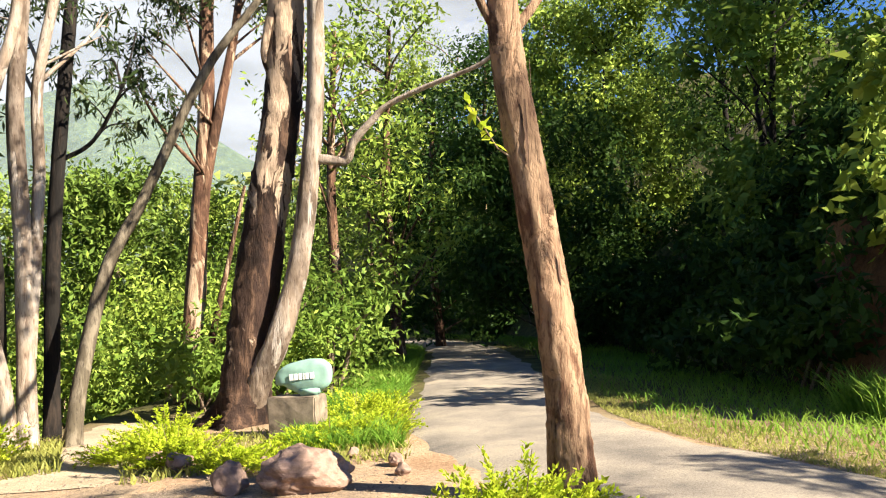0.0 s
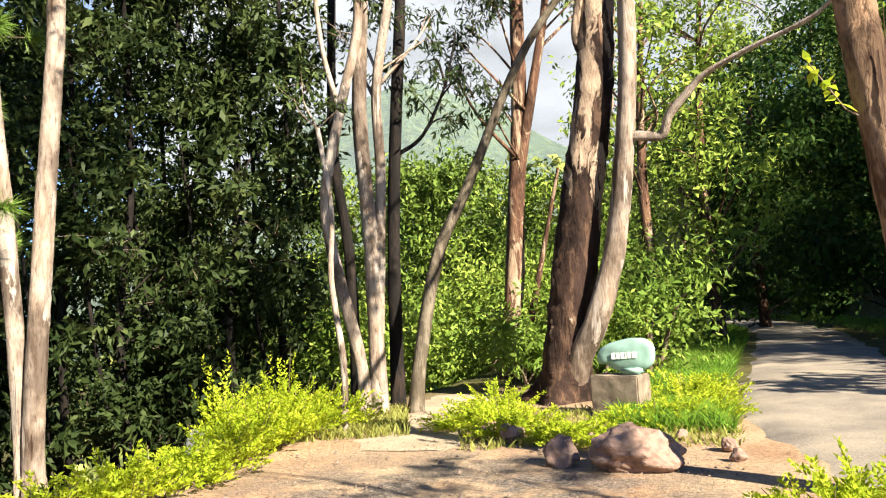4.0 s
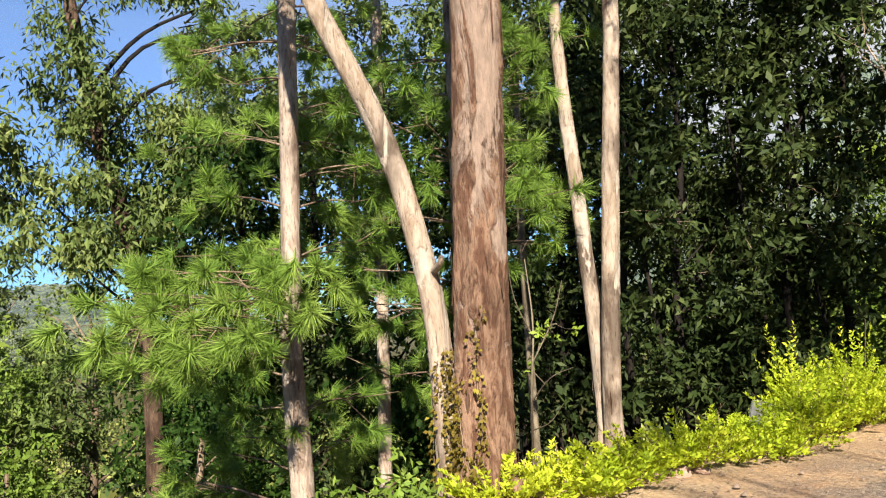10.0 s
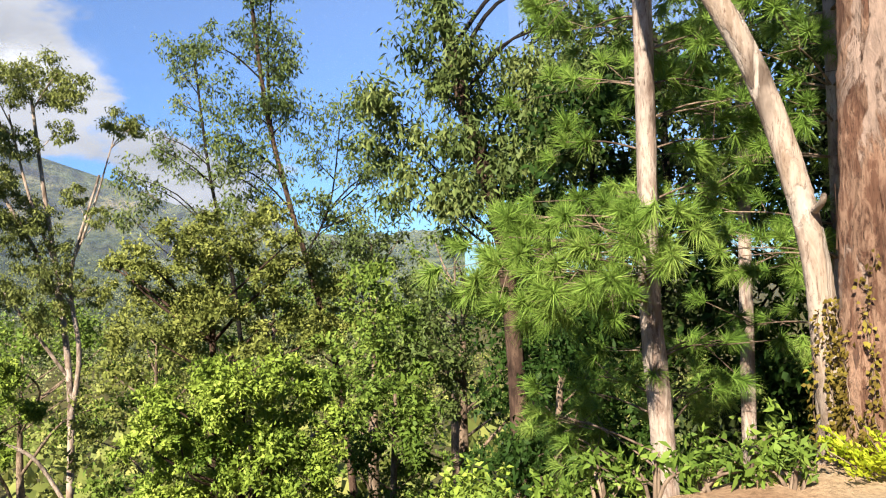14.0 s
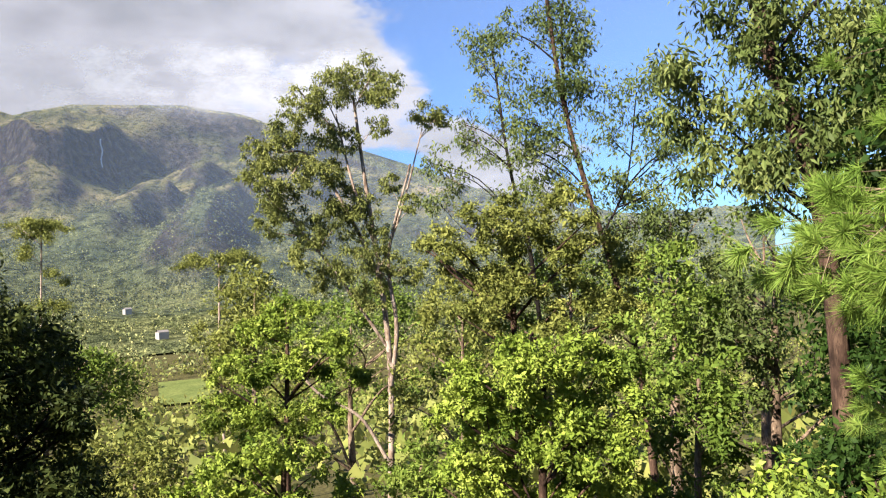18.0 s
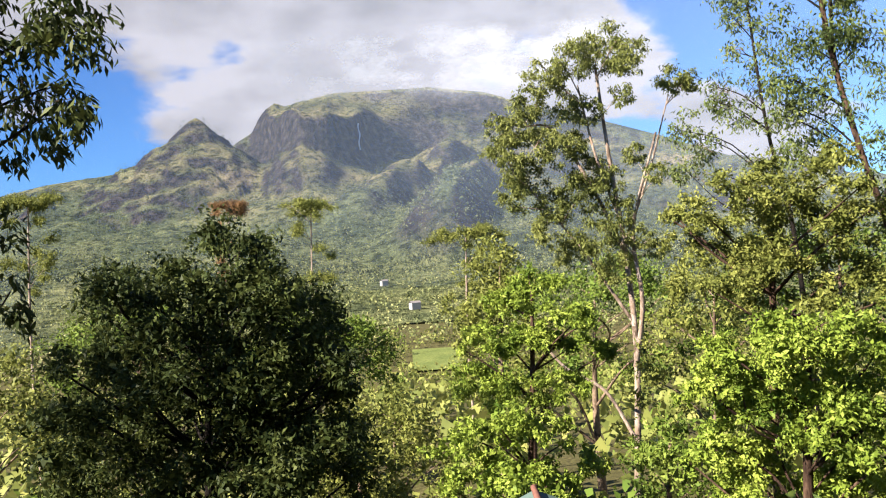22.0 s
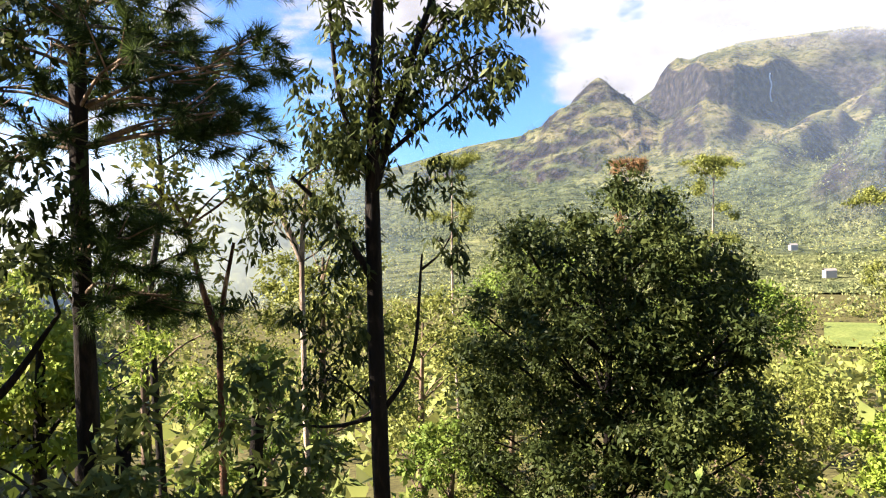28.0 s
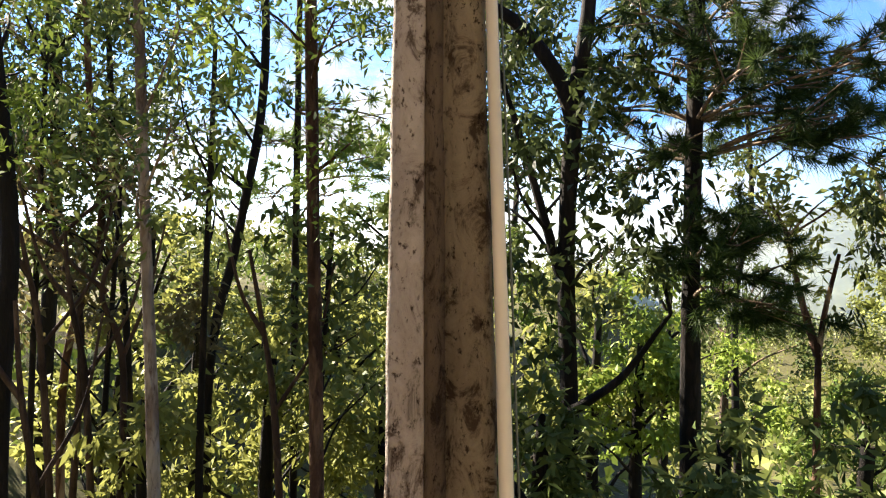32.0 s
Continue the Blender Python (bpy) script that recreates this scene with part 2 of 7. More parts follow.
M_ROUND = leaf_mat("glossy_dark_tree_leaves", (0.01, 0.018, 0.006), (0.034, 0.05, 0.014), (0.12, 0.145, 0.042), 0.14, 0.9, tone=1.05)
# darkened green that carries the shade of the bank and the slope
M_BANK = leaf_mat("shade_dark_leaves", (0.012, 0.034, 0.008), (0.036, 0.08, 0.015), (0.085, 0.15, 0.03), 0.3, 0.4, tone=0.75)
M_NEEDLE = leaf_mat("pine_needles", (0.04, 0.09, 0.016), (0.15, 0.25, 0.04), (0.32, 0.4, 0.1), 0.18, 0.5, 0.4, tone=0.95)
M_DRYLEAF = leaf_mat("dry_brown_leaves", (0.05, 0.04, 0.022), (0.14, 0.115, 0.05), (0.28, 0.24, 0.1), 0.25, 0.9)
M_NEAR = leaf_mat("thin_backlit_leaves", (0.055, 0.068, 0.018), (0.165, 0.18, 0.045), (0.34, 0.345, 0.095), 0.38, 0.8, tone=0.95)
M_RUST = leaf_mat("rust_flowering_leaves", (0.1, 0.06, 0.03), (0.26, 0.15, 0.07), (0.42, 0.27, 0.14), 0.2, 0.5)
M_GRASS = leaf_mat("grass_blades", (0.05, 0.12, 0.012), (0.12, 0.24, 0.025), (0.26, 0.36, 0.06), 0.4, 0.35, tone=1.1)
M_DRYGRASS = leaf_mat("dry_grass_blades", (0.14, 0.17, 0.04), (0.32, 0.33, 0.08), (0.5, 0.48, 0.16), 0.4, 0.5)
M_WOODS = leaf_mat("far_woods_leaves", (0.04, 0.06, 0.028), (0.15, 0.175, 0.07), (0.37, 0.36, 0.15), 0.15, 0.13, tone=1.2)
M_WOODPALE = leaf_mat("mid_woods_leaves", (0.05, 0.075, 0.02), (0.18, 0.21, 0.055), (0.4, 0.4, 0.12), 0.2, 0.16, tone=0.95)

B_PALE = bark_mat("pale_smooth_bark", (0.25, 0.19, 0.145), (0.37, 0.305, 0.255), (0.12, 0.075, 0.055), 5, 0.48, 0.8, 30, (0.37, 0.31, 0.26), 0.56)
B_RED = bark_mat("red_brown_flaking_bark", (0.1, 0.05, 0.032), (0.22, 0.125, 0.08), (0.035, 0.018, 0.013), 8, 0.54, 1.0, 30, (0.36, 0.25, 0.17), 0.57)
B_BIG = bark_mat("peeling_tan_bark", (0.125, 0.064, 0.042), (0.27, 0.17, 0.12), (0.035, 0.018, 0.013), 13, 0.5, 1.0, 40, (0.27, 0.195, 0.155), 0.55, 0.05, 2.3)
# near-black bark stands in for the shade on these trunks
B_DARK = bark_mat("shade_black_bark", (0.011, 0.009, 0.008), (0.028, 0.02, 0.016), (0.007, 0.005, 0.004), 8, 0.55, 0.8)
B_GREY = bark_mat("grey_pine_bark", (0.27, 0.2, 0.165), (0.4, 0.335, 0.29), (0.09, 0.055, 0.042), 9, 0.48, 1.0)
B_FLAKE = bark_mat("loose_bark", (0.11, 0.06, 0.042), (0.19, 0.12, 0.085), (0.05, 0.03, 0.022), 10, 0.5, 0.5)
B_MAIN = bark_mat("dark_rough_bark", (0.036, 0.02, 0.015), (0.1, 0.058, 0.038), (0.016, 0.01, 0.008), 6, 0.54, 1.0, 26, (0.36, 0.26, 0.185), 0.54, 0.03, 4.0)
B_LEAN = bark_mat("cream_patched_bark", (0.13, 0.066, 0.04), (0.34, 0.225, 0.145), (0.045, 0.024, 0.016), 7, 0.47, 1.0, 20, (0.32, 0.195, 0.12), 0.55)
B_SLANT = bark_mat("grey_green_bark", (0.1, 0.082, 0.058), (0.19, 0.16, 0.12), (0.045, 0.034, 0.026), 8, 0.5, 0.6)
B_BROWN = bark_mat("brown_stem_bark", (0.06, 0.036, 0.026), (0.12, 0.078, 0.055), (0.025, 0.015, 0.012), 8, 0.54, 0.9)
B_TWIG = bark_mat("twig_bark", (0.14, 0.1, 0.072), (0.25, 0.19, 0.14), (0.07, 0.05, 0.035), 12, 0.5, 0.3)


# ---- geometry helpers ----
def P(az, d, z):
    """A place by its bearing (degrees to the left of north), its distance from the pivot and its height."""
    return Vector((-math.sin(radians(az)) * d, math.cos(radians(az)) * d, z))


def smooth(a, b, x):
    t = np.clip((np.asarray(x, float) - a) / (b - a), 0, 1)
    return t * t * (3 - 2 * t)


def road_mid(y):
    y = np.asarray(y, float)
    return 0.75 + 0.05 * np.clip(12 - y, 0, 40) ** 2 - 0.011 * np.clip(y - 27, 0, 200) ** 2


def gz(x, y):
    """Height of the ground: a level pad, a slope down to the valley, a cut bank beyond the road."""
    x, y = np.asarray(x, float), np.asarray(y, float)
    u = np.sqrt(np.clip(-5.9 - x, 0, None) ** 2 + (np.clip(-2.0 - y, 0, None) * smooth(14, 6, x)) ** 2 + np.clip(-0.906 * x - 0.423 * y - 3.7, 0, 60) ** 2 * smooth(6, 2, y))
    z = -0.42 * np.clip(u - 0.3, 0, 45) - 0.14 * np.clip(u - 45, 0, 300)
    b = np.clip(x - road_mid(y) - 4.9, 0, None) * smooth(3.0, 9.0, y)
    rise = 1.25 * np.clip(b, 0, 3.2) + 0.55 * np.clip(b - 3.2, 0, 30)
    r = np.hypot(x, y)
    bumps = 0.02 * np.sin(x * 2.1 + 0.4) * np.sin(y * 1.7) + 0.12 * smooth(3, 20, u + b) * (np.sin(x * 0.9) * np.cos(y * 0.8) + np.sin(x * 0.31 + y * 0.4))
    return z + rise + bumps * smooth(300, 100, r)


def ground_at(az, d):
    p = P(az, d, 0)
    return float(gz(p.x, p.y))


def nearest_level(path, p):
    """The point of a trunk from which a nearly level bough reaches p."""
    return min(path, key=lambda q: abs(p.z - q.z - 0.12 * math.hypot(q.x - p.x, q.y - p.y)))


def mesh_arrays(name, verts, quads=None, tris=None, smooth_faces=False):
    me = bpy.data.meshes.new(name)
    verts = np.asarray(verts, np.float32)
    loops, starts, n0 = [], [], 0
    for arr, k in ((quads, 4), (tris, 3)):
        if arr is not None and len(arr):
            arr = np.asarray(arr, np.int32)
            loops.append(arr.ravel())
            starts.append(n0 + np.arange(len(arr), dtype=np.int32) * k)
            n0 += arr.size
    loops, starts = np.concatenate(loops), np.concatenate(starts)
    me.vertices.add(len(verts))
    me.vertices.foreach_set("co", verts.ravel())
    me.loops.add(len(loops))
    me.loops.foreach_set("vertex_index", loops)
    me.polygons.add(len(starts))
    me.polygons.foreach_set("loop_start", starts)
    me.update(calc_edges=True)
    me.validate()
    if smooth_faces:
        me.polygons.foreach_set("use_smooth", np.ones(len(me.polygons), bool))
    return me


def attach(name, me, mat, parent=None, label="", kind=""):
    ob = new(name, me)
    if mat and not me.materials:
        me.materials.append(mat)
    if parent:
        ob.parent = parent
        ob.matrix_parent_inverse = parent.matrix_basis.inverted()
    return tagged(ob, label, kind=kind)


def part(name, bm, mat, parent, label="", smooth_faces=False):
    me = bpy.data.meshes.new(name)
    bm.to_mesh(me)
    bm.free()
    if smooth_faces:
        me.polygons.foreach_set("use_smooth", np.ones(len(me.polygons), bool))
    return attach(name, me, mat, parent, label)


def thing(name, at, label, category, group=""):
    e = new(name)
    e.empty_display_size = 0.2
    e.matrix_basis = Matrix.Translation(at)
    return tagged(e, label, category, group)


def curve_points(pts, per=6):
    """Catmull-Rom through the points."""
    pts = [Vector(p) for p in pts]
    if len(pts) == 2:
        return [pts[0].lerp(pts[1], i / per) for i in range(per + 1)]
    q = [pts[0] * 2 - pts[1], *pts, pts[-1] * 2 - pts[-2]]
    out = []
    for i in range(1, len(q) - 2):
        a, b, c, d = q[i - 1], q[i], q[i + 1], q[i + 2]
        for k in range(per):
            t = k / per
            out.append(0.5 * (2 * b + (c - a) * t + (2 * a - 5 * b + 4 * c - d) * t * t + (3 * b - a - 3 * c + d) * t ** 3))
    out.append(pts[-1])
    return out


def tube(pts, r0, r1, sides=8, rough=0.08, flare=0.0, seed=0, power=1.0, lump=0.0):
    """Vertices and quads of a tapered, slightly lumpy limb along the points."""
    n = len(pts)
    rng = np.random.default_rng(seed)
    verts, up = [], Vector((0.3, 0.9, 0.2))
    ph = rng.uniform(0, 6.28, 6)
    for i, p in enumerate(pts):
        d = (pts[min(i + 1, n - 1)] - pts[max(i - 1, 0)]).normalized()
        a = d.cross(up).normalized()
        b = d.cross(a)
        f = i / (n - 1)
        r = r0 + (r1 - r0) * f ** power
        r *= 1 + flare * max(0, 1 - f * 7) ** 2
        for k in range(sides):
            t = 2 * math.pi * k / sides
            w = 1 + rough * (math.sin(3 * t + ph[0] + f * 5) * 0.6 + math.sin(2 * t + ph[1] - f * 9) * 0.6 + math.sin(5 * t + ph[2] + 17 * f) * 0.4 + rng.normal(0, 0.4))
            if flare and f < 0.14:
                w += flare * 0.5 * (1 - f / 0.14) * math.sin(4 * t + ph[3])
            out = (a * math.cos(t) + b * math.sin(t)) * (r * w)
            if lump:
                c = p + out
                c.z *= 0.35
                out *= 1 + lump * (noise.noise(c * 9) + 0.7 * noise.noise(c * 24) + 0.35 * noise.noise(c * 60))
            verts.append(p + out)
    quads = [(i * sides + k, i * sides + (k + 1) % sides, (i + 1) * sides + (k + 1) % sides, (i + 1) * sides + k) for i in range(n - 1) for k in range(sides)]
    return np.array([tuple(v) for v in verts], np.float32), np.array(quads, np.int32)


def join_arrays(parts):
    vs, qs, o = [], [], 0
    for v, q in parts:
        vs.append(v)
        qs.append(q + o)
        o += len(v)
    return np.concatenate(vs), np.concatenate(qs)


def limb(name, pts, r0, r1, mat, parent, seed=0, sides=8, per=6, rough=0.08, flare=0.0, label="", power=1.0):
    v, q = tube(curve_points(pts, per), r0, r1, sides, rough, flare, seed, power)
    return attach(name, mesh_arrays(name, v, q, smooth_faces=True), mat, parent, label)


def unit(rng, n):
    v = rng.normal(size=(n, 3))
    return v / np.linalg.norm(v, axis=1)[:, None]


def leaf_quads(rng, at, outward, length, width, droop=0.3, spread=0.9, fold=0.25):
    """Folded lozenge leaves at the points, pointing outwards, at random and down."""
    n = len(at)
    d = outward * (1 - spread) + unit(rng, n) * spread
    d[:, 2] -= droop
    d /= np.linalg.norm(d, axis=1)[:, None]
    face = outward * 0.7 + unit(rng, n) * 0.95 + np.array([0, 0, 0.45])
    s = np.cross(d, face)
    s /= np.linalg.norm(s, axis=1)[:, None] + 1e-9
    nrm = np.cross(s, d)
    ln = (length * rng.uniform(0.6, 1.25, n))[:, None]
    wd = (width * rng.uniform(0.7, 1.2, n))[:, None]
    v = np.empty((n, 4, 3), np.float32)
    v[:, 0] = at
    v[:, 1] = at + d * ln * 0.45 + s * wd * 0.5 + nrm * wd * fold
    v[:, 2] = at + d * ln - nrm * wd * fold * 0.6
    v[:, 3] = at + d * ln * 0.45 - s * wd * 0.5 + nrm * wd * fold
    return v.reshape(-1, 3), np.arange(n * 4, dtype=np.int32).reshape(n, 4)


def clump_leaves(rng, centre, rad, count, length, width, droop=0.3, spread=0.9, per_twig=14, shell=0.55, tight=0.16):
    """Leaves in sprays on the ends of unseen twigs inside an ellipsoid; also the spray ends."""
    nt = max(2, count // per_twig)
    u = unit(rng, nt) * (rng.uniform(0, 1, nt) ** (1 / 3 * (1 - shell) + 0.08))[:, None]
    ends = np.array(centre) + u * np.array(rad)
    idx = rng.integers(0, nt, count)
    at = ends[idx] + rng.normal(size=(count, 3)) * (np.mean(rad) * tight)
    out = u[idx]
    v, q = leaf_quads(rng, at, out, length, width, droop, spread)
    return v, q, ends


def crown_mesh(name, rng, clumps, length, width, density, droop=0.3, spread=0.9, per_twig=14, tight=0.16, inner=0.32):
    """clumps: (centre, (rx, ry, rz)); density: leaves per square metre of clump."""
    parts, ends = [], []
    for c, r in clumps:
        n = max(12, int(density * (r[0] * r[1] + r[0] * r[2] + r[1] * r[2]) / 3 * 4 * math.pi))
        v, q, e = clump_leaves(rng, c, r, n, length, width * 1.05, droop, spread, per_twig, tight=tight)
        parts.append((v, q))
        # larger leaves added deep in the clump to block light
        k = int(n * inner)
        if k < 1:
            ends.append((Vector(c), e))
            continue
        u = unit(rng, k)
        parts.append(leaf_quads(rng, np.array(c) + u * np.array(r) * rng.uniform(0.1, 0.62, (k, 1)), u, length * 1.3, width * 1.7, droop, spread))
        ends.append((Vector(c), e))
    v, q = join_arrays(parts)
    return mesh_arrays(name, v, q), ends


def nearest_on(path, p, low=0.25):
    """A point of the trunk a little below p."""
    cand = path[int(len(path) * low):]
    return min(cand, key=lambda q: (q - p).length + 1.6 * abs((p.z - q.z) - 0.85 * math.hypot(q.x - p.x, q.y - p.y)))


def tree(name, label, trunk, r0, r1, bark, clumps, leaf, mat, density, seed, group="", droop=0.3, spread=0.9, sides=10, flare=0.25, twigs=True,
         limb_r=0.3, category="tree", forks=(), low=0.25, per_twig=14, tight=0.16, limb_mat=None, crown_label="", power=1.0, flakes=0, limb_every=1, lump=0.0, inner=0.32):
    """trunk: points from the base up; clumps: (centre, radii) of the foliage; forks: further stems (points, r0, r1)."""
    rng = np.random.default_rng(seed)
    base = Vector(trunk[0])
    t = thing(name, base, label, category, group)
    path = curve_points(trunk, 7)
    if lump:
        v, q = tube(curve_points(trunk, 34), r0, r1, sides * 2, 0.035, flare, seed, power, lump)
    else:
        v, q = tube(path, r0, r1, sides, 0.07, flare, seed, power)
    attach("trunk", mesh_arrays("trunk", v, q, smooth_faces=True), bark, t)
    allp = list(path)
    n = len(path)
    for k in range(flakes):
        i = int(rng.integers(1, n - 2))
        f = i / (n - 1)
        r = (r0 + (r1 - r0) * f ** power) * (1 + flare * max(0, 1 - f * 7) ** 2)
        a, w, h = rng.uniform(0, 6.28), rng.uniform(0.04, 0.13), rng.uniform(0.15, 0.6)
        fv = []
        for s in (0, 0.5, 1):
            for c in (-1, 0, 1):
                lift = 1.02 + (0.1 * rng.uniform() if s == 0 else 0.02) + 0.02 * abs(c)
                cc = path[i].lerp(path[i + 1], 0.5)
                wc = w * (0.35, 1.0, 0.5)[int(s * 2)]
                fv.append((cc.x + math.cos(a + c * wc) * r * lift, cc.y + math.sin(a + c * wc) * r * lift, cc.z + (s - 0.5) * h + rng.normal(0, 0.02)))
        attach("bark_flake", mesh_arrays("bark_flake", fv, np.array([(0, 1, 4, 3), (1, 2, 5, 4), (3, 4, 7, 6), (4, 5, 8, 7)])), bark if k % 2 else B_FLAKE, t)
    for k, (pts, a, b, *own) in enumerate(forks):
        fp = curve_points(pts, 7)
        v, q = tube(fp, a, b, max(6, sides - 2), 0.07, 0, seed + 50 + k)
        attach("stem" if a > r0 * 0.45 else "branch", mesh_arrays("stem", v, q, smooth_faces=True), own[0] if own else bark, t)
        if len(own) < 2:
            allp += fp
    if not clumps:
        return t
    me, ends = crown_mesh("crown", rng, clumps, leaf[0], leaf[1], density, droop, spread, per_twig, tight, inner)
    attach("crown", me, mat, t, crown_label, "stuff")
    tw = []
    for c, e in ends[::limb_every]:
        a = nearest_on(allp, c, low)
        mid = a.lerp(c, 0.5) + Vector(rng.normal(0, 0.06, 3)) * (c - a).length + Vector((0, 0, 0.04 * (c - a).length))
        rr = max(0.01, min(r0 * limb_r, 0.01 + 0.014 * (c - a).length))
        v, q = tube(curve_points([a, mid, c], 4), rr, rr * 0.35, 5, 0.1, 0, seed)
        attach("branch", mesh_arrays("branch", v, q, smooth_faces=True), limb_mat or bark, t)
        if twigs:
            for p in e[:: max(1, len(e) // 14)]:
                p = Vector(p)
                s = c.lerp(a, rng.uniform(0, 0.35))
                tw.append(tube([s, s.lerp(p, 0.5) + Vector(rng.normal(0, 0.08, 3)) * (p - s).length, p], rr * 0.3, rr * 0.12, 3, 0, 0, 1))
    if tw:
        v, q = join_arrays(tw)
        attach("brushwood", mesh_arrays("brushwood", v, q), limb_mat or B_TWIG, t, "", "stuff")
    return t


def bush(name, label, at, r, h, leaf, mat, density, seed, group="", category="shrub", lumps=7, stems=5, stem_mat=None, droop=0.15, spread=0.85, per_twig=12, rise=0.5, tight=0.16):
    """A shrub: stems from one foot, an uneven heap of foliage."""
    rng = np.random.default_rng(seed)
    at = Vector(at)
    t = thing(name, at, label, category, group)
    cl = []
    for k in range(lumps):
        a, f = rng.uniform(0, 6.28), math.sqrt(rng.uniform(0.02, 1))
        z = h * (rise + (1 - rise) * rng.uniform(0, 1) * (1 - 0.45 * f)) * rng.uniform(0.55, 1.0)
        s = rng.uniform(0.34, 0.52)
        cl.append((at + Vector((math.cos(a) * r * f * 0.72, math.sin(a) * r * f * 0.72, z * 0.8)), (r * s, r * s, max(h * 0.24, r * s * 0.7))))
    me, ends = crown_mesh("foliage", rng, cl, leaf[0], leaf[1], density, droop, spread, per_twig, tight)
    attach("foliage", me, mat, t, "", "stuff")
    for k in range(stems):
        c = cl[k % len(cl)][0]
        foot = at + Vector((rng.normal(0, r * 0.08), rng.normal(0, r * 0.08), -0.05))
        v, q = tube(curve_points([foot, foot.lerp(c, 0.5) + Vector((0, 0, 0.1 * h)), c], 4), 0.012 + 0.012 * h, 0.008, 5, 0.1, 0, seed)
        attach("stem", mesh_arrays("stem", v, q, smooth_faces=True), stem_mat or B_TWIG, t)
    return t


def grass(name, label, at, length, mat, seed, lean=0.35, wide=0.012):
    """Blades of grass rooted at the points (n x 3), as one thing that nobody could count."""
    rng = np.random.default_rng(seed)
    n = len(at)
    ln = length * rng.uniform(0.45, 1.25, n)[:, None]
    d = rng.normal(0, lean, (n, 3))
    d[:, 2] = 1
    s = rng.normal(size=(n, 3))
    s[:, 2] = 0
    s /= np.linalg.norm(s, axis=1)[:, None]
    w = wide * rng.uniform(0.6, 1.3, n)[:, None]
    v = np.empty((n, 5, 3), np.float32)
    bend = d.copy()
    bend[:, :2] *= 2.2
    bend[:, 2] = 0.75
    v[:, 0], v[:, 1] = at - s * w, at + s * w
    v[:, 2], v[:, 3] = at + d * ln * 0.55 + s * w * 0.8, at + d * ln * 0.55 - s * w * 0.8
    v[:, 4] = at + d * ln * 0.55 + bend * ln * 0.45
    i = np.arange(n, dtype=np.int32)[:, None] * 5
    ob = attach(name, mesh_arrays(name, v.reshape(-1, 3), i + np.array([[0, 1, 2, 3]]), i + np.array([[3, 2, 4]])), mat)
    return tagged(ob, label, "grass", kind="stuff")


def rock(name, label, at, size, mat, seed, turn=0.0, group="", cuts=3, rough=0.22, parent=None):
    """A stone: a lumpy, part-flattened block sunk a little into the ground."""
    bm = bmesh.new()
    bmesh.ops.create_icosphere(bm, subdivisions=cuts, radius=0.5)
    rng = np.random.default_rng(seed)
    off = Vector(rng.uniform(-20, 20, 3))
    cutp = [(Vector(u), rng.uniform(0.3, 0.44)) for u in unit(rng, 9)]
    for v in bm.verts:
        p = v.co.copy()
        for nrm, dd in cutp:
            e = p.dot(nrm) - dd
            if e > 0:
                p -= nrm * e * 0.85
        p *= 1 + rough * noise.noise(p * 2.2 + off) + rough * 0.45 * noise.noise(p * 6 + off) + rough * 0.2 * noise.noise(p * 15 + off)
        v.co = Vector((p.x * size[0], p.y * size[1], p.z * size[2])) * 1.12
    me = bpy.data.meshes.new(name)
    bm.to_mesh(me)
    bm.free()
    me.materials.append(mat)
    ob = new(name, me)
    ob.matrix_basis = pose(at[0], at[1], at[2] + size[2] * 0.36, 0, 0, turn)
    return tagged(ob, label, "rock", group)

# ---- ground, road, hills ----
def polar_sheet(name, az, rad, height):
    A, R = np.meshgrid(np.radians(az), rad, indexing="ij")
    X, Y = -np.sin(A) * R, np.cos(A) * R
    v = np.stack([X, Y, height(X, Y, A, R)], -1).reshape(-1, 3)
    n, m = len(az), len(rad)
    i, j = np.meshgrid(np.arange(n - 1), np.arange(m - 1), indexing="ij")
    k = (i * m + j).ravel()
    return mesh_arrays(name, v, np.stack([k, k + 1, k + m + 1, k + m], -1), smooth_faces=True)


